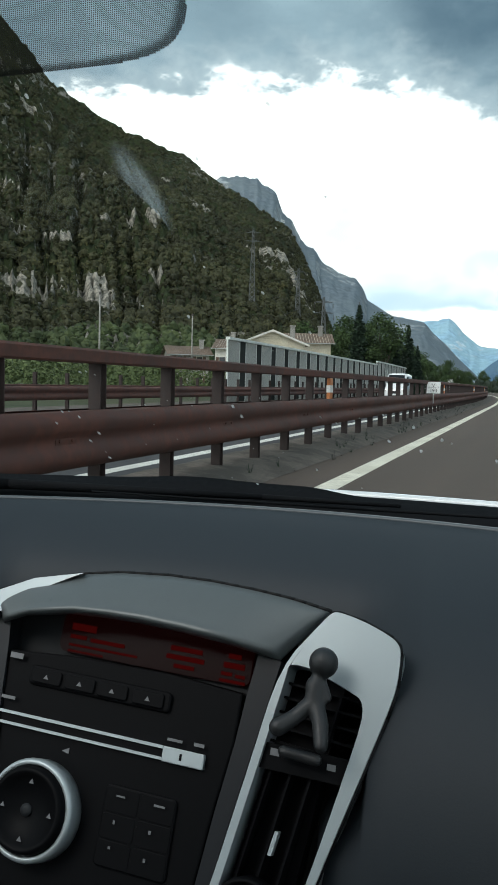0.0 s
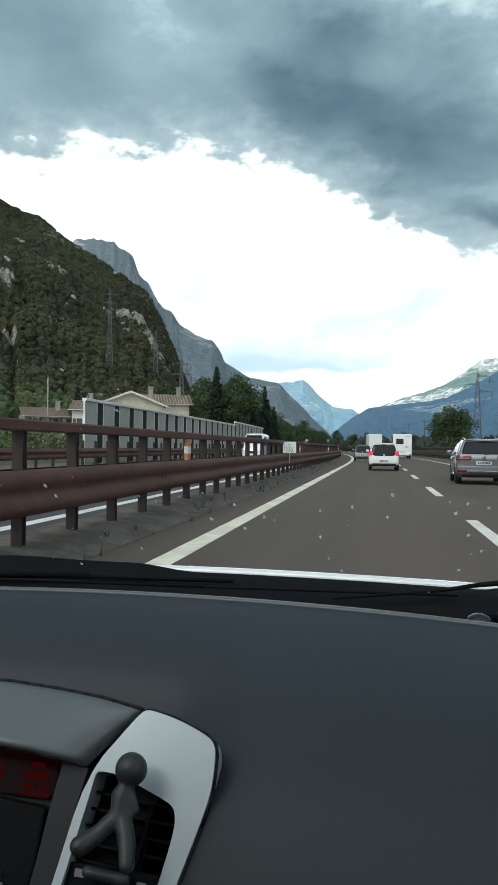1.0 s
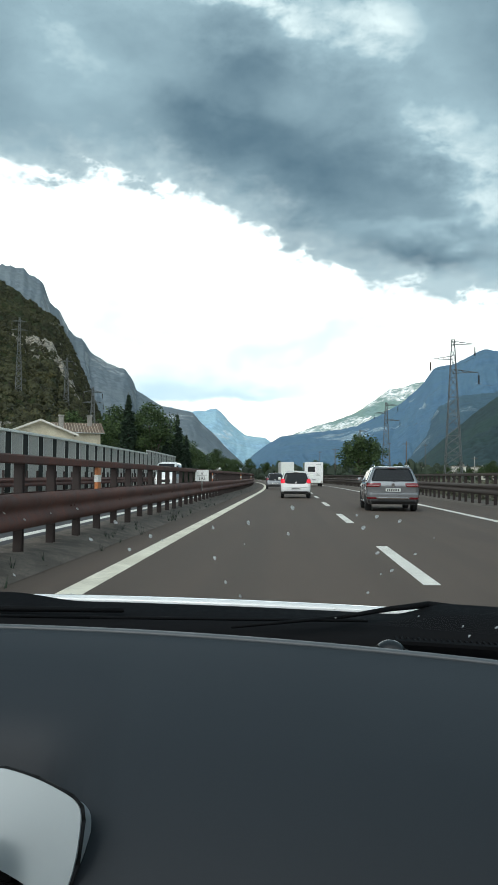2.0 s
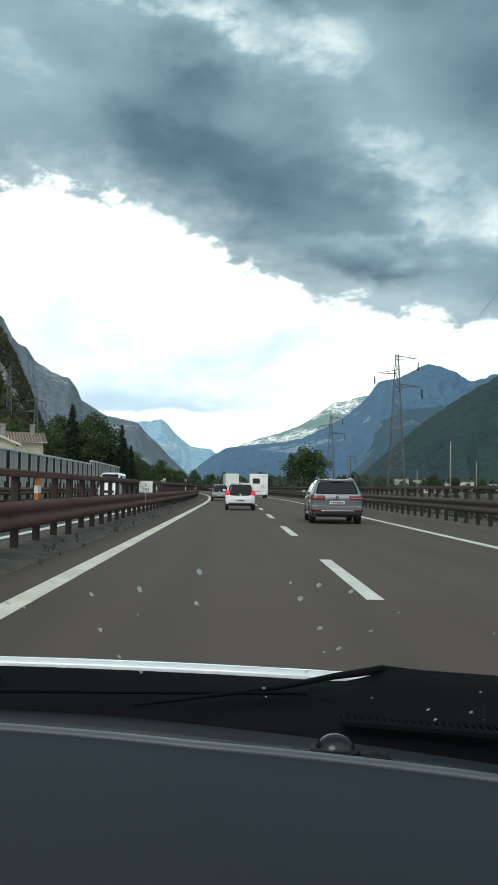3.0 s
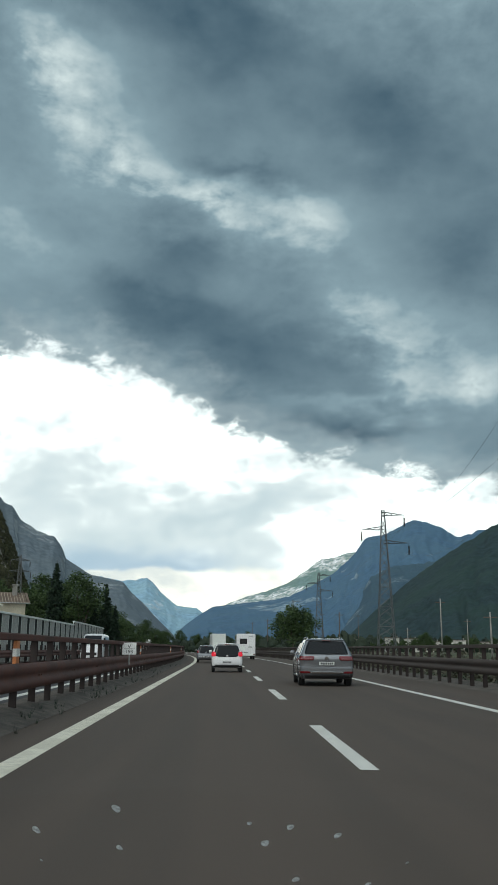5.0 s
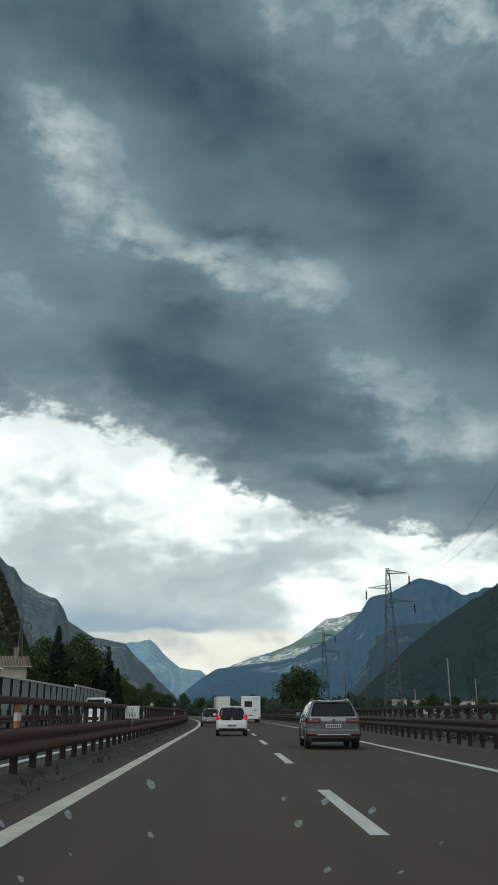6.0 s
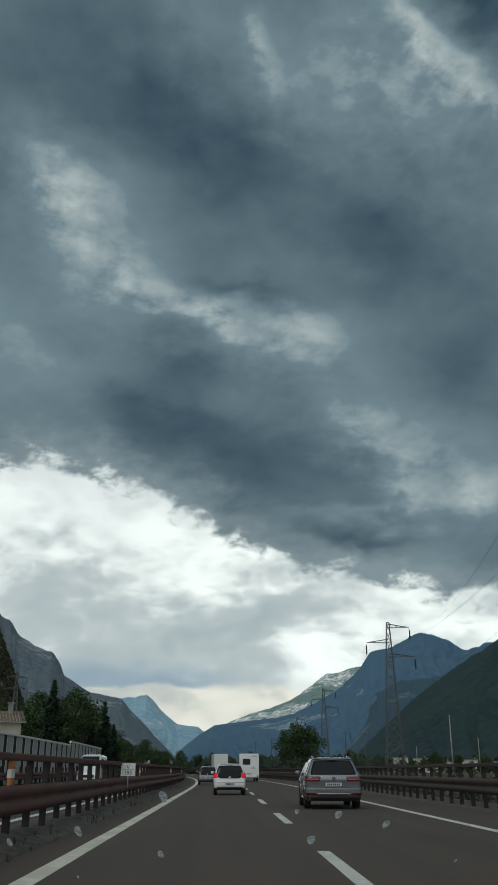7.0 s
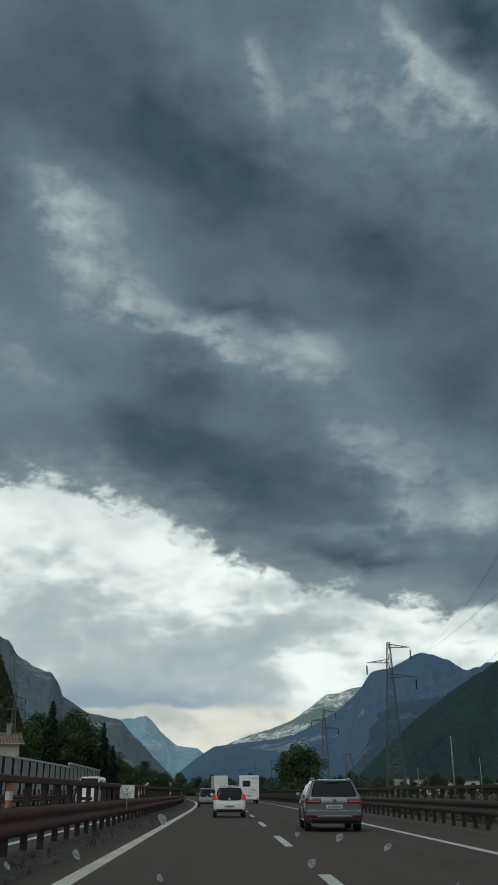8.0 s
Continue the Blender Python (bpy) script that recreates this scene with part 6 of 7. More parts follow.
part("wiper_arm", track(B(), [(-0.5, 0.655, 1.08), (-0.3, 0.72, 1.084), (-0.02, 0.752, 1.083), (0.12, 0.757, 1.082)], [0.011, 0.006, 0.003, 0.002]), M["cowl"], car, smooth=True)

# passenger's sun visor, folded half down under the glass
visor_rows = []
for i in range(21):
    x = 0.03 + 0.53 * i / 20
    r = 0.02 * max(0.0, 1 - min(i, 20 - i) / 2.0)
    lo, hi = Vector((x, 0.16 - r, 1.342 + 0.4 * r)), Vector((x, 0.0 + r, 1.4 - 0.4 * r))
    d, n_ = (hi - lo).normalized(), Vector((0, 0.34, 0.94)) * 0.006
    visor_rows.append([lo, lo - n_ * 0.7 + d * 0.004, lo - n_ + d * 0.012, hi - n_ - d * 0.012, hi - n_ * 0.7 - d * 0.003, hi, hi + n_ * 0.7 - d * 0.003, hi + n_ - d * 0.012, lo + n_ + d * 0.012, lo + n_ * 0.7 + d * 0.004])
part("sun_visor", B().rings(visor_rows), M["visor"], car, "dark padded sun visor", smooth=True)

# cabin shell that closes the view round the camera
part("roof", B().rings([[(x, -0.33 - 0.1 * x * x, 1.535 - 0.06 * x * x), (x, -0.36 - 0.1 * x * x, 1.56 - 0.06 * x * x), (x, -1.2, 1.6 - 0.08 * x * x), (x, -2.3, 1.52 - 0.08 * x * x), (x, -2.3, 1.49 - 0.08 * x * x), (x, -1.2, 1.56 - 0.08 * x * x), (x, -0.36, 1.52 - 0.06 * x * x)] for x in np.linspace(-0.66, 0.66, 15)]), M["headliner"], car, smooth=True)
for s in (-1, 1):
    part("pillar", B().tube((s * 0.72, 0.56, 1.05), (s * 0.64, -0.36, 1.52), 0.035, n=10), M["facia"], car, smooth=True)
    part("pillar", B().tube((s * 0.74, -0.75, 1.0), (s * 0.64, -0.85, 1.53), 0.045, n=10), M["facia"], car, smooth=True)
    part("pillar", B().tube((s * 0.74, -1.9, 1.0), (s * 0.6, -2.25, 1.5), 0.06, n=10), M["facia"], car, smooth=True)
    part("door", B().box(s * 0.76 - 0.05, s * 0.76 + 0.05, -1.9, 0.62, 0.3, 1.0, 0.03), M["car_silver"], car)
    for y in (1.15, -1.55):
        wheel(car, s * 0.74, y, 0.31, 0.2)
for s in (-1, 1):
    part("fender", B().rings([[(s * w, y, zb), (s * (w + 0.02), y, (zb + zt) / 2), (s * w, y, zt), (s * (w - 0.12), y, zt + 0.02), (s * (w - 0.12), y, zb)] for y, w, zb, zt in ((0.58, 0.79, 0.32, 1.0), (0.8, 0.79, 0.62, 0.99), (1.15, 0.78, 0.68, 0.93), (1.45, 0.75, 0.6, 0.85), (1.62, 0.7, 0.34, 0.76))]), M["bonnet"], car, smooth=True)
    part("side_window", patch([(s * 0.735, 0.35, 1.02), (s * 0.735, -0.72, 1.02), (s * 0.66, -0.8, 1.49), (s * 0.66, -0.33, 1.49)], 0.006), M["glass"], car).visible_shadow = False
    part("rear_side_window", patch([(s * 0.735, -0.86, 1.02), (s * 0.735, -1.86, 1.02), (s * 0.66, -1.9, 1.47), (s * 0.66, -0.9, 1.49)], 0.008), M["glass"], car).visible_shadow = False
    part("quarter_panel", B().box(s * 0.74 - 0.05, s * 0.74 + 0.05, -2.3, -1.88, 0.4, 1.48, 0.03), M["bonnet"], car)
    part("headlamp", B().ball((s * 0.58, 1.6, 0.74), 0.14, 0.1, 0.08, 14, 8), M["chrome"], car, smooth=True)
part("front_bumper", B().rings([[(x, 1.66 - 0.28 * x * x, 0.25), (x, 1.76 - 0.28 * x * x, 0.35), (x, 1.76 - 0.28 * x * x, 0.58), (x, 1.7 - 0.28 * x * x, 0.68), (x, 1.5 - 0.28 * x * x, 0.68), (x, 1.5 - 0.28 * x * x, 0.25)] for x in np.linspace(-0.76, 0.76, 21)]), M["bonnet"], car, smooth=True)
part("cabin_floor", B().box(-0.74, 0.74, -2.3, 0.6, 0.25, 0.32), M["facia"], car)
# solid unseen tailgate without a window, added to keep daylight off the dashboard
part("tailgate", B().box(-0.72, 0.72, -2.36, -2.26, 0.35, 1.5, 0.03), M["car_silver"], car)

# ---- centre console ----
A = radians(25)
DOWN, OUT = Vector((0, -math.sin(A), -math.cos(A))), Vector((0, -math.cos(A), math.sin(A)))
P0 = Vector((-0.133 - CAR_X, 0.406, 1.066))


def face(u, v, o=0.0):
    """Console point: u = world x, v = down the face, o = out of it towards the seats."""
    v = v + 0.06 * (u + 0.265)
    return P0 + Vector((u + 0.133, 0, 0)) + DOWN * v + OUT * o


def plate(b, loop, o0, o1):
    """A plate on the console from a loop of (u, v)."""
    n = len(loop)
    return b.add([face(u, v, o0) for u, v in loop] + [face(u, v, o1) for u, v in loop],
                 [tuple(range(n))[::-1], tuple(range(n, 2 * n))] + [(i, (i + 1) % n, n + (i + 1) % n, n + i) for i in range(n)])


# where the camera starts, in the car's own axes
FIRST_EYE = Vector((0.235, -0.105, 1.2))


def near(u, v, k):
    """A point on the line from the camera's first position through the console face (k under 1 lies nearer to the
    seats).
    """
    return FIRST_EYE + (face(u, v) - FIRST_EYE) * k


def rounded(u0, u1, v0, v1, r, n=4):
    out = []
    for cu, cv, a0 in ((u1 - r, v0 + r, -90), (u1 - r, v1 - r, 0), (u0 + r, v1 - r, 90), (u0 + r, v0 + r, 180)):
        out += [(cu + r * math.cos(radians(a0 + 90 * i / n)), cv + r * math.sin(radians(a0 + 90 * i / n))) for i in range(n + 1)]
    return out


def soften(ob, width=0.0015, seg=2):
    m = ob.modifiers.new("bevel", "BEVEL")
    m.width, m.segments, m.limit_method, m.angle_limit = width, seg, "ANGLE", radians(40)
    return ob


def frame_part(name, outer, inner, o0, o1, mat, parent, label=""):
    """A flat ring between two loops of equal length."""
    n = len(outer)
    b = B()
    v = [face(u, w, o) for o in (o0, o1) for loop in (outer, inner) for u, w in loop]
    f = []
    for i in range(n):
        j = (i + 1) % n
        f += [(2 * n + i, 2 * n + j, 3 * n + j, 3 * n + i), (i, n + i, n + j, j), (i, j, 2 * n + j, 2 * n + i), (n + i, 3 * n + i, 3 * n + j, n + j)]
    return soften(part(name, b.add(v, f), mat, parent, label))


console = part("centre_console", plate(B(), [(-0.405, 0.03), (-0.36, 0.012), (-0.17, 0.012), (-0.125, 0.03), (-0.15, 0.2), (-0.17, 0.3), (-0.36, 0.3), (-0.38, 0.2)], -0.12, -0.018), M["facia"], car, "black radio console")
# hood over the display
BACK = [(-0.372, 0.02), (-0.345, 0.0085), (-0.3095, -0.0019), (-0.28, -0.0075), (-0.245, -0.0108), (-0.216, -0.0115), (-0.187, -0.0105), (-0.16, -0.0085), (-0.137, -0.005)]
FRONT = [(-0.357, 0.034), (-0.34, 0.0268), (-0.3082, 0.0207), (-0.284, 0.0192), (-0.2591, 0.0187), (-0.23, 0.0196), (-0.2005, 0.0215), (-0.182, 0.0235), (-0.164, 0.0255)]


def along(ctrl, q):
    t = np.linspace(0, 1, len(ctrl))
    return float(np.interp(q, t, [c[0] for c in ctrl])), float(np.interp(q, t, [c[1] for c in ctrl]))


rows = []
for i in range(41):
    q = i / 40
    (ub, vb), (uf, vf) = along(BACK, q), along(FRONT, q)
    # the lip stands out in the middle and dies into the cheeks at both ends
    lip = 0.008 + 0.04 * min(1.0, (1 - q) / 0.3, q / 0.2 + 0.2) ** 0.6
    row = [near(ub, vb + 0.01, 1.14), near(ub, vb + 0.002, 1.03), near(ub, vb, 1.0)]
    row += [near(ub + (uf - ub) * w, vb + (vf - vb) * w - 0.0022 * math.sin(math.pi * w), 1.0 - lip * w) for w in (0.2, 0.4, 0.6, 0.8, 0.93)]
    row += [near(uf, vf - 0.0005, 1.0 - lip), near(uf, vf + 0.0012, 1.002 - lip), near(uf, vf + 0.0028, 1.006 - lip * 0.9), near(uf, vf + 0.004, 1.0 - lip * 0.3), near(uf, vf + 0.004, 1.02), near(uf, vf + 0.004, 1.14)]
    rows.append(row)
# black tube drawn as the shadow in the gap behind the hood
part("hood_gap_shadow", track(B(), [tuple(near(*along(BACK, q / 24), 1.001)) for q in range(25)], [0.0012] * 25), M["rubber"], console, smooth=True)
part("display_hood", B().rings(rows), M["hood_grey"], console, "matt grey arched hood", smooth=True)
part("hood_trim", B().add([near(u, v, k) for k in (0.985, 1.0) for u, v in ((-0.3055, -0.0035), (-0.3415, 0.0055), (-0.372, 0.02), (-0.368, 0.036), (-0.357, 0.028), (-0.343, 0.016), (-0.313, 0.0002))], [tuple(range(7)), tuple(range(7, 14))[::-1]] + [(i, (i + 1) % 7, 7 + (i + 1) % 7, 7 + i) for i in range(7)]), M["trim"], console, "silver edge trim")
part("display_recess", plate(B(), [(-0.356, 0.03), (-0.316, 0.02), (-0.26, 0.018), (-0.2, 0.0205), (-0.184, 0.0225), (-0.1785, 0.028), (-0.1805, 0.04), (-0.1845, 0.0515), (-0.2335, 0.0485), (-0.29, 0.0492), (-0.33, 0.0515), (-0.36, 0.0545)], -0.035, -0.0165), M["recess"], console, "dark recess round the display")
part("display_window", plate(B(), rounded(-0.319, -0.1845, 0.0215, 0.0478, 0.006), -0.0164, -0.0125), M["lcd"], console, "dim red display")
# cheeks carry on the hood; their shade is in the material's colour
part("facia_cheek", plate(B(), [(-0.1775, 0.026), (-0.163, 0.03), (-0.1755, 0.0954), (-0.1855, 0.1486), (-0.2, 0.3), (-0.21, 0.3), (-0.1955, 0.159), (-0.1905, 0.12), (-0.1845, 0.0817), (-0.1815, 0.054)], -0.014, 0.001), M["cheek_shade"], console)
part("facia_cheek", plate(B(), [(-0.3525, 0.03), (-0.367, 0.03), (-0.3545, 0.0954), (-0.3445, 0.1486), (-0.33, 0.3), (-0.32, 0.3), (-0.3345, 0.159), (-0.3395, 0.12), (-0.3455, 0.0817), (-0.3485, 0.054)], -0.014, 0.0005), M["cheek_shade"], console)
for u0, u1, v0, v1 in ((-0.312, -0.294, 0.0285, 0.033), (-0.312, -0.3, 0.036, 0.0385), (-0.297, -0.272, 0.0365, 0.039), (-0.312, -0.262, 0.042, 0.0435), (-0.24, -0.218, 0.031, 0.034), (-0.242, -0.216, 0.0365, 0.0395), (-0.236, -0.222, 0.042, 0.0445),
                       (-0.2005, -0.192, 0.0295, 0.0325), (-0.203, -0.189, 0.035, 0.0385), (-0.204, -0.1965, 0.041, 0.0432), (-0.1945, -0.188, 0.0415, 0.0436), (-0.2045, -0.1875, 0.0453, 0.0472), (-0.312, -0.286, 0.046, 0.0472)):
    part("digit_bar", plate(B(), [(u0, v0), (u1, v0), (u1, v1), (u0, v1)], -0.0124, -0.012), M["lcd_red"], console, "dim red unreadable digits")
soften(part("facia_panel", plate(B(), [(-0.349, 0.054), (-0.3, 0.0502), (-0.2335, 0.0492), (-0.1845, 0.0525), (-0.1855, 0.082), (-0.192, 0.12), (-0.197, 0.16), (-0.2, 0.3), (-0.33, 0.3), (-0.334, 0.16), (-0.34, 0.12), (-0.346, 0.082)], -0.012, -0.002), M["facia"], console))
soften(part("button_panel", plate(B(), rounded(-0.3285, -0.2285, 0.0605, 0.0728, 0.003), -0.002, 0.001), M["facia"], console))
for u in (-0.315, -0.291, -0.268, -0.2435):
    btn = soften(part("button", plate(B(), rounded(u - 0.0108, u + 0.0108, 0.0622, 0.0712, 0.002), 0.001, 0.0025), M["facia"], console))
    part("mark", plate(B(), [(u - 0.0018, 0.0682), (u + 0.0018, 0.0682), (u, 0.0655)], 0.0026, 0.0029), M["print"], btn)
part("disc_trim", plate(B(), [(-0.344, 0.0912), (-0.2285, 0.0912), (-0.2285, 0.093), (-0.344, 0.093)], -0.002, 0.001), M["trim"], console)
part("disc_slot", plate(B(), [(-0.344, 0.0931), (-0.2285, 0.0931), (-0.2285, 0.0977), (-0.344, 0.0977)], -0.002, -0.0008), M["facia"], console)
part("disc_trim", plate(B(), [(-0.344, 0.0978), (-0.2285, 0.0978), (-0.2285, 0.0995), (-0.344, 0.0995)], -0.002, 0.001), M["trim"], console)
soften(part("eject_button", plate(B(), rounded(-0.2283, -0.2015, 0.0912, 0.1, 0.001), -0.002, 0.0015), M["trim"], console, "silver eject key"), 0.0006)
for u0, u1, v0, v1 in ((-0.2262, -0.2165, 0.0862, 0.0878), (-0.209, -0.2025, 0.0857, 0.0877), (-0.3445, -0.335, 0.0555, 0.059), (-0.344, -0.334, 0.0825, 0.0845), (-0.252, -0.2465, 0.124, 0.125), (-0.2275, -0.2205, 0.124, 0.1252), (-0.228, -0.2265, 0.1385, 0.1405), (-0.2512, -0.25, 0.138, 0.14), (-0.2285, -0.227, 0.1535, 0.1555), (-0.2515, -0.25, 0.152, 0.1535)):
    part("print_mark", plate(B(), [(u0, v0), (u1, v0), (u1, v1), (u0, v1)], 0.0017, 0.002), M["print"], console, "faint unreadable white print")
part("print_mark", plate(B(), [(-0.2955, 0.1075), (-0.2905, 0.1085), (-0.2905, 0.105)], -0.0018, -0.0014), M["print"], console)
part("key_print", plate(B(), [(-0.217, 0.0937), (-0.2155, 0.0937), (-0.2155, 0.0975), (-0.217, 0.0975)], 0.0016, 0.0018), M["facia"], console)
soften(part("key_block", plate(B(), rounded(-0.2605, -0.214, 0.119, 0.164, 0.003), -0.002, 0.0), M["facia"], console))
for i in range(2):
    for j in range(3):
        soften(part("key", plate(B(), rounded(-0.2595 + i * 0.0228, -0.2378 + i * 0.0228, 0.1202 + j * 0.0146, 0.134 + j * 0.0146, 0.002), -0.0005, 0.0003), M["facia"], console), 0.0003)


def disc_rings(u, v, prof, n=36):
    return [[face(u + r * math.cos(6.283 * i / n), v + r * math.sin(6.283 * i / n), o) for i in range(n)] for r, o in prof]


dial = part("dial", B().rings(disc_rings(-0.303, 0.1435, ((0.025, -0.002), (0.025, 0.012), (0.0235, 0.016), (0.021, 0.0165), (0.0195, 0.013), (0.001, 0.0125)))), M["facia"], console, "round control dial", smooth=True)
part("dial_ring", B().rings(disc_rings(-0.303, 0.1435, ((0.0292, -0.002), (0.0292, 0.009), (0.028, 0.012), (0.0256, 0.012), (0.0252, 0.008), (0.0252, -0.002)))), M["trim"], dial, "silver ring", smooth=True)
for du, dv in ((0, -0.016), (0.016, 0), (-0.016, 0), (0, 0.016)):
    u, v = -0.303 + du, 0.1435 + dv
    part("dial_mark", plate(B(), [(u - 0.0016, v + 0.0012), (u + 0.0016, v + 0.0012), (u, v - 0.0016)], 0.0135, 0.0139), M["print"], dial)
part("dial_centre", B().rings(disc_rings(-0.303, 0.1435, ((0.004, 0.012), (0.0036, 0.0138), (0.001, 0.0142)), 16)), M["recess"], dial, smooth=True)
part("rotary_knob", B().rings(disc_rings(-0.163, 0.167, ((0.0195, -0.004), (0.0195, 0.008), (0.0175, 0.012), (0.0165, 0.009), (0.001, 0.009)))), M["facia"], console, "round heater knob", smooth=True)


def rounder(loop, times=2):
    """Cuts the corners of a closed loop."""
    for _ in range(times):
        out = []
        for p, q in zip(loop, loop[1:] + loop[:1]):
            out += [(0.78 * p[0] + 0.22 * q[0], 0.78 * p[1] + 0.22 * q[1]), (0.22 * p[0] + 0.78 * q[0], 0.22 * p[1] + 0.78 * q[1])]
        loop = out
    return loop


def vent_side(m, label):
    """One air vent column with its silver surround; m mirrors it about the console's middle."""
    def L(loop):
        return [(u if m > 0 else -0.53 - u, v) for u, v in loop]
    outer = L([(-0.1625, 0.033), (-0.139, 0.001), (-0.1345, -0.004), (-0.13, -0.0045), (-0.1144, -0.0013), (-0.098, 0.005), (-0.0935, 0.009), (-0.0922, 0.0145), (-0.0928, 0.0325), (-0.0976, 0.0506), (-0.1274, 0.1432), (-0.14, 0.19), (-0.195, 0.2), (-0.1842, 0.1486), (-0.1741, 0.0954)])
    inner = L([(-0.1578, 0.036), (-0.1575, 0.032), (-0.155, 0.0305), (-0.149, 0.0305), (-0.1415, 0.0317), (-0.1165, 0.0408), (-0.1125, 0.0435), (-0.111, 0.048), (-0.111, 0.054), (-0.1135, 0.068), (-0.132, 0.1443), (-0.145, 0.185), (-0.188, 0.192), (-0.1774, 0.1383), (-0.167, 0.085)])
    v_t = frame_part("air_vent", rounder(outer), rounder(inner), -0.02, 0.004, M["trim"], console, label)
    sharp(v_t, 40)
    # black tube drawn as the shadow between surround and dashboard
    part("surround_gap_shadow", track(B(), [tuple(face(u, v, 0.0005)) for u, v in rounder(outer[1:11], 0)], [0.0014] * 10), M["rubber"], v_t, smooth=True)
    part("vent_body", plate(B(), L([(-0.16, 0.029), (-0.1415, 0.0305), (-0.112, 0.041), (-0.109, 0.05), (-0.131, 0.1443), (-0.144, 0.187), (-0.19, 0.194), (-0.179, 0.1383)]), -0.06, -0.035), M["rubber"], v_t)
    for i in range(5):
        v = 0.04 + 0.0085 * i
        part("slat", plate(B(), L([(-0.1575 - 0.2 * (v - 0.035), v), (-0.112 - 0.2 * max(0, v - 0.05), v + 0.003), (-0.112 - 0.2 * max(0, v - 0.05), v + 0.0045), (-0.1575 - 0.2 * (v - 0.035), v + 0.0015)]), -0.035, -0.006), M["facia"], v_t)
    part("stem", plate(B(), L([(-0.126, 0.043), (-0.1245, 0.043), (-0.131, 0.075), (-0.1325, 0.075)]), -0.01, -0.003), M["facia"], v_t)
    part("crossbar", plate(B(), L([(-0.166, 0.0765), (-0.116, 0.0765), (-0.12, 0.091), (-0.169, 0.091)]), -0.03, 0.0), M["facia"], v_t)
    for u in (-0.16, -0.148, -0.136):
        part("slat", plate(B(), L([(u - 0.003, 0.0915), (u - 0.0015, 0.0915), (u - 0.0215, 0.19), (u - 0.023, 0.19)]), -0.035, -0.004), M["facia"], v_t)
    part("slider", plate(B(), L([(-0.1535, 0.122), (-0.1512, 0.122), (-0.154, 0.135), (-0.1563, 0.135)]), -0.004, 0.002), M["trim"], v_t)
    part("mark", plate(B(), L([(-0.1625, 0.079), (-0.157, 0.079), (-0.157, 0.083), (-0.1625, 0.083)]), 0.0002, 0.0006), M["print"], v_t)
    part("mark", plate(B(), L([(-0.1285, 0.081), (-0.1235, 0.081), (-0.1235, 0.0845), (-0.1285, 0.0845)]), 0.0002, 0.0006), M["print"], v_t)


vent_side(1, "silver vent surround")
vent_side(-1, "silver vent surround")

# the little rubber figure clipped on the vent: one plain mesh
fig = B()


def limb(b, a, c, r0, r1):
    b.tube(a, c, r0, r1, 14).ball(a, r0, n=14, m=8).ball(c, r1, n=14, m=8)


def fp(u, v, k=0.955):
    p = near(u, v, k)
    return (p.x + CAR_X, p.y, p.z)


fig.ball(fp(-0.1375, 0.026), 0.0086, 0.0086, 0.0088, n=20, m=14)
limb(fig, fp(-0.139, 0.034), fp(-0.141, 0.04), 0.004, 0.0056)
limb(fig, fp(-0.141, 0.04), fp(-0.1405, 0.0505), 0.0056, 0.0052)
limb(fig, fp(-0.142, 0.05), fp(-0.1515, 0.0605, 0.95), 0.0048, 0.0046)
limb(fig, fp(-0.1515, 0.0605, 0.95), fp(-0.16, 0.067, 0.945), 0.0046, 0.0054)
limb(fig, fp(-0.139, 0.05), fp(-0.135, 0.0615, 0.95), 0.0049, 0.0048)
limb(fig, fp(-0.135, 0.0615, 0.95), fp(-0.1335, 0.0725, 0.945), 0.0048, 0.0042)
limb(fig, fp(-0.1365, 0.0385), fp(-0.1325, 0.046), 0.003, 0.0026)
limb(fig, fp(-0.155, 0.0795, 0.985), fp(-0.135, 0.0805, 0.985), 0.0036, 0.0036)
fig.tube(fp(-0.14, 0.05), fp(-0.14, 0.058, 1.02), 0.003, n=8)
ob = part("figurine", fig, M["figure"], smooth=True)
rm = ob.modifiers.new("remesh", "REMESH")
rm.mode, rm.voxel_size, rm.use_smooth_shade = "VOXEL", 0.0009, True
sm = ob.modifiers.new("smooth", "SMOOTH")
sm.factor, sm.iterations = 0.6, 14
tagged(ob, "dark rubber air freshener figure on the vent", "air freshener")

# greasy smear on the windscreen
smear_rows = []
for i in range(13):
    k = i / 12
    c, w = 0.0475 + 0.011 * k + 0.003 * math.sin(3 * k), 0.0045 + 0.0055 * math.sin(math.pi * min(1.0, k + 0.25))
    smear_rows.append([(p[0] + CAR_X, p[1], p[2] - 0.001) for p in (glass_pt(c + w * (j / 4 - 1), 0.475 - 0.068 * k) for j in range(9))])
M["smear"] = bpy.data.materials.new("glass_smear")
M["smear"].use_nodes = True
sn = M["smear"].node_tree
s_mix, s_clear = sn.nodes.new("ShaderNodeMixShader"), sn.nodes.new("ShaderNodeBsdfTransparent")
s_veil = sn.nodes.new("ShaderNodeBsdfTranslucent")
s_veil.inputs[0].default_value = (0.6, 0.68, 0.7, 1)
gen_xy = sn.nodes.new("ShaderNodeTexCoord").outputs["Generated"]
off = vec_math(sn, "SUBTRACT", gen_xy, (0.5, 0.5, 0.5))
s_len = sn.nodes.new("ShaderNodeVectorMath")
s_len.operation = "LENGTH"
link(sn, vec_math(sn, "MULTIPLY", off, (1.5, 1.1, 0.0)), s_len.inputs[0])
fade = map_range(sn, s_len.outputs["Value"], 0.2, 0.6, 1.0, 0.0)
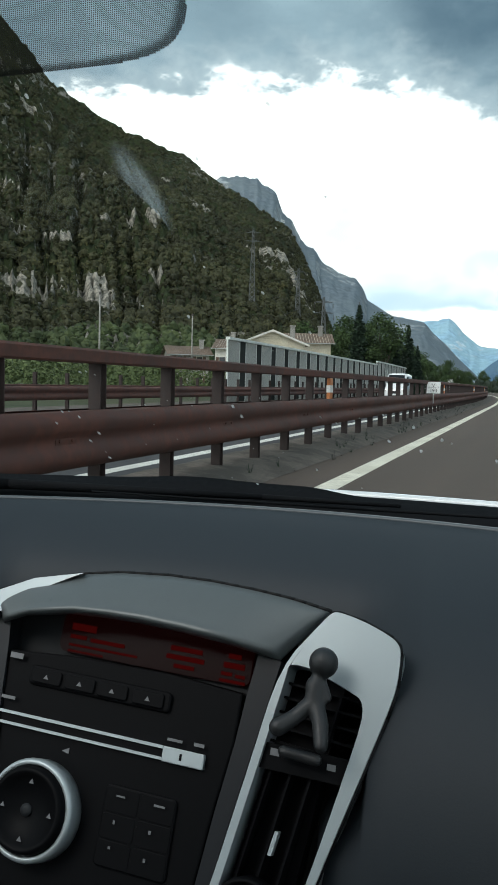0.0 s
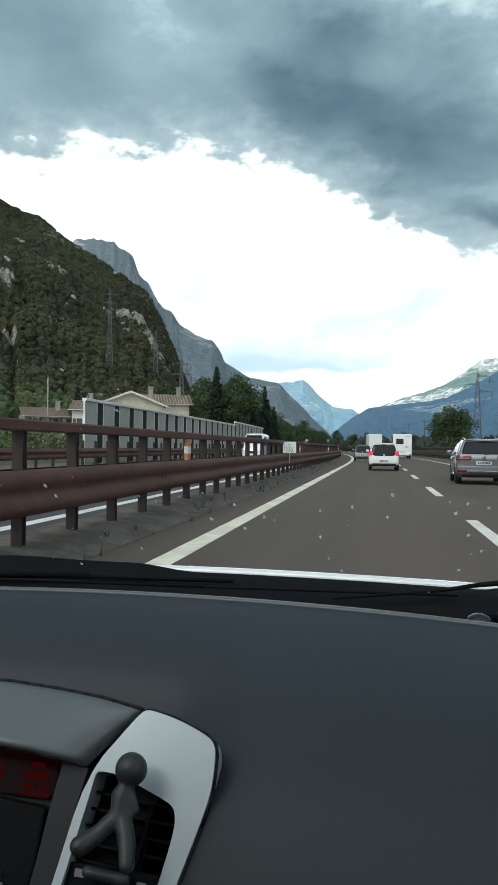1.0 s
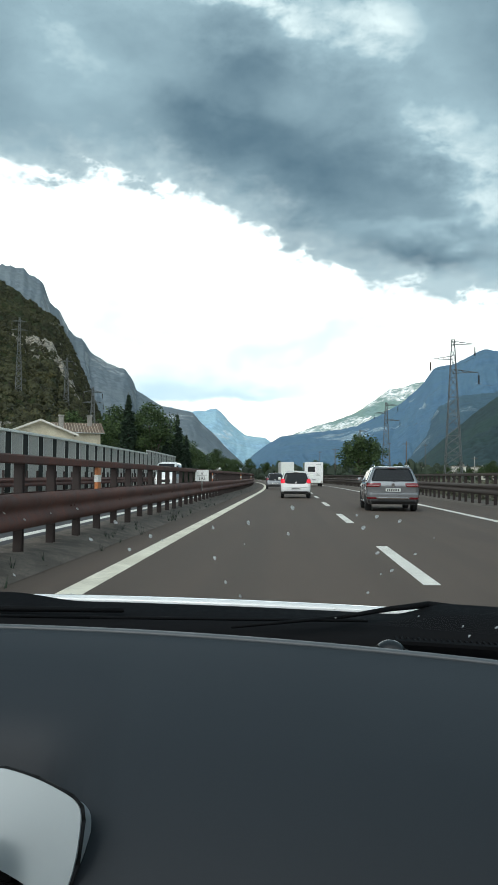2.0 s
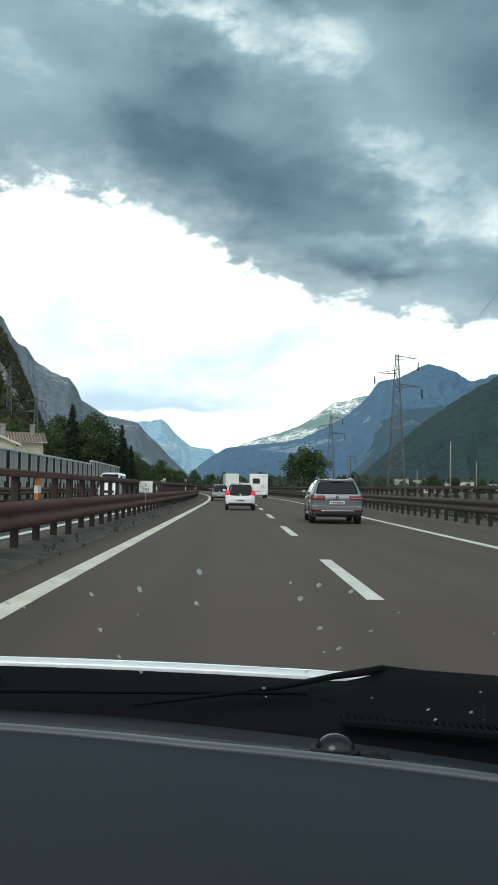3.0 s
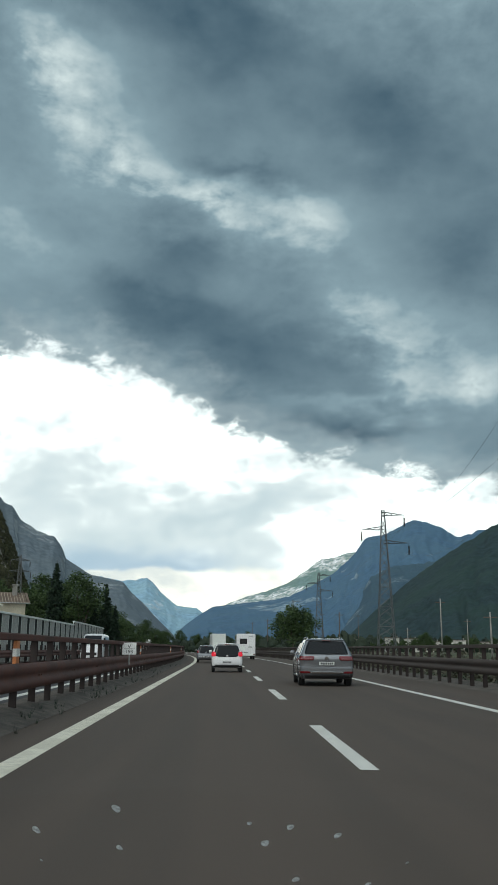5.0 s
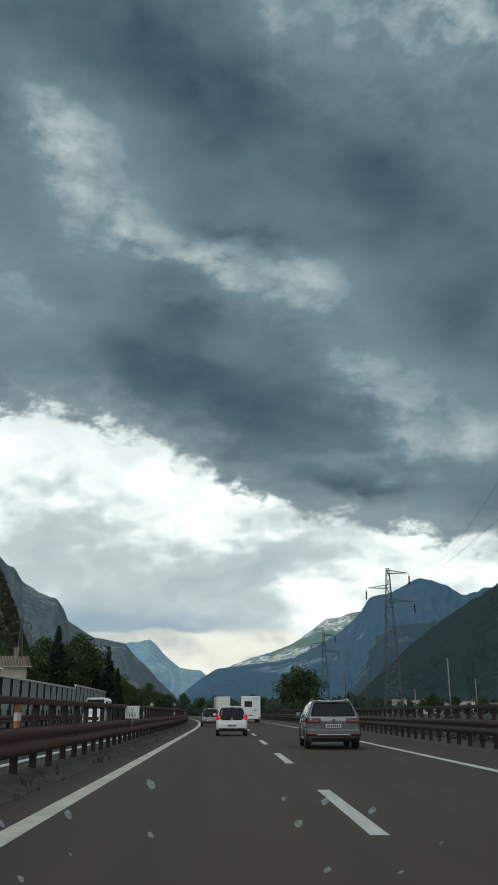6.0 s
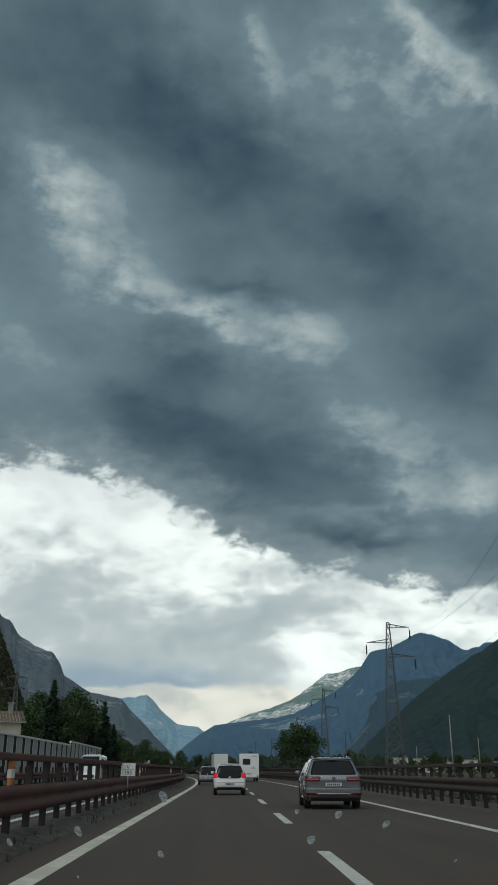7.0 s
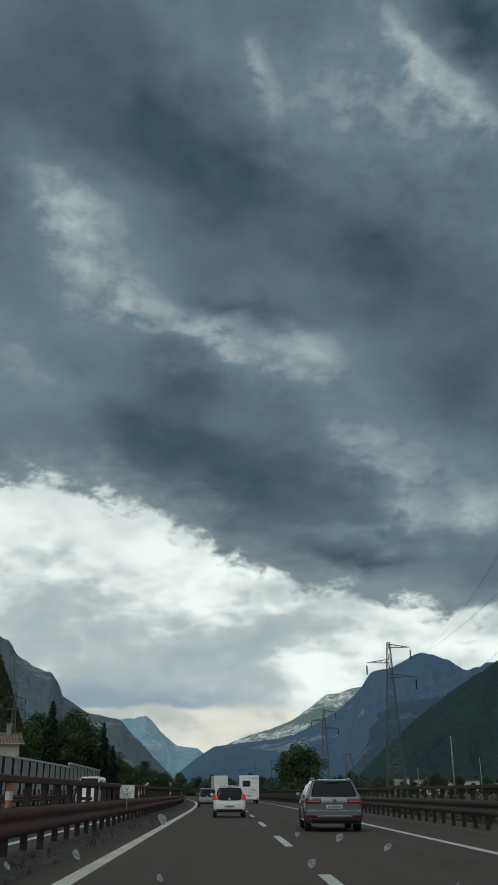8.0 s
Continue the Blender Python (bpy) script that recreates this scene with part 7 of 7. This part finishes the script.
grease = map_range(sn, noise_node(sn, vec_math(sn, "MULTIPLY", gen_xy, (6.0, 1.6, 1.0)), 2.0, 5, 0.6), 0.3, 0.7, 0.1, 0.34)
link(sn, math_node(sn, "MULTIPLY", fade, grease), s_mix.inputs[0])
link(sn, s_clear.outputs[0], s_mix.inputs[1])
link(sn, s_veil.outputs[0], s_mix.inputs[2])
link(sn, s_mix.outputs[0], sn.nodes["Material Output"].inputs[0])
smear = tagged(part("glass_smear", B().rings(smear_rows, closed=False, caps=False), M["smear"], smooth=True), "faint greasy smear on the windscreen", "smear", kind="stuff")
smear.visible_shadow = False

# dried drops on the windscreen
b = B()
rng = random.Random(4)
drops = [(0.038, 0.491), (0.049, 0.49), (0.062, 0.492), (0.043, 0.506), (-0.136, 0.245), (-0.17, 0.291), (-0.123, 0.298), (-0.148, 0.315), (-0.046, 0.527), (0.002, 0.491),
         (-0.024, 0.516), (0.077, 0.532), (-0.178, 0.274), (-0.203, 0.352), (-0.153, 0.32), (-0.231, 0.4), (-0.257, 0.389), (-0.243, 0.235)]
for i in range(60):
    drops.append((rng.uniform(-0.42, 0.2), rng.uniform(0.5, 0.67)))
for i in range(14):
    drops.append((rng.uniform(-0.4, -0.13), rng.uniform(0.25, 0.5)))
for x, y in drops:
    xl = x - CAR_X
    s = 0.735 - 0.35 * xl * xl - y
    c = glass_pt(xl, s)
    q_ = 2.7 if s < 0.26 else 1.6
    r = rng.choice((0.0004, 0.0006, 0.0009, 0.0011))
    ang = np.linspace(0, 6.283, 15)[:-1]
    wob = [1.0 + 0.13 * math.sin(2 * a + 40 * x) + 0.09 * math.sin(3 * a + 70 * y) for a in ang]
    b.add([(c[0] + CAR_X + k * w * r * math.cos(a), c[1] + k * w * r * q_ * math.sin(a), c[2] + 0.0002 * (1.3 - k) - k * w * r * q_ * TAN * math.sin(a)) for k in (1, 0.5) for a, w in zip(ang, wob)],
          [(i, (i + 1) % 14, 14 + (i + 1) % 14, 14 + i) for i in range(14)] + [tuple(range(14, 28))])
M["drop"] = bpy.data.materials.new("dried_drop")
M["drop"].use_nodes = True
dn = M["drop"].node_tree
dn.nodes["Principled BSDF"].inputs["Base Color"].default_value = (0.85, 0.86, 0.84, 1)
dmix, dtr, dtl, dmix2 = dn.nodes.new("ShaderNodeMixShader"), dn.nodes.new("ShaderNodeBsdfTransparent"), dn.nodes.new("ShaderNodeBsdfTranslucent"), dn.nodes.new("ShaderNodeMixShader")
dtl.inputs[0].default_value = (0.9, 0.9, 0.88, 1)
dmix.inputs[0].default_value, dmix2.inputs[0].default_value = 0.6, 0.5
d_grain = noise_node(dn, dn.nodes.new("ShaderNodeTexCoord").outputs["Object"], 900.0, 3)
link(dn, map_range(dn, d_grain, 0.36, 0.62, 0.42, 0.78), dmix2.inputs[0])
link(dn, dtl.outputs[0], dmix.inputs[2])
link(dn, dn.nodes["Principled BSDF"].outputs[0], dmix.inputs[1])
link(dn, dtr.outputs[0], dmix2.inputs[1])
link(dn, dmix.outputs[0], dmix2.inputs[2])
link(dn, dmix2.outputs[0], dn.nodes["Material Output"].inputs[0])
tagged(part("water_spots", b, M["drop"], smooth=True), "tiny pale dried drops on the windscreen", "water spots", kind="stuff")
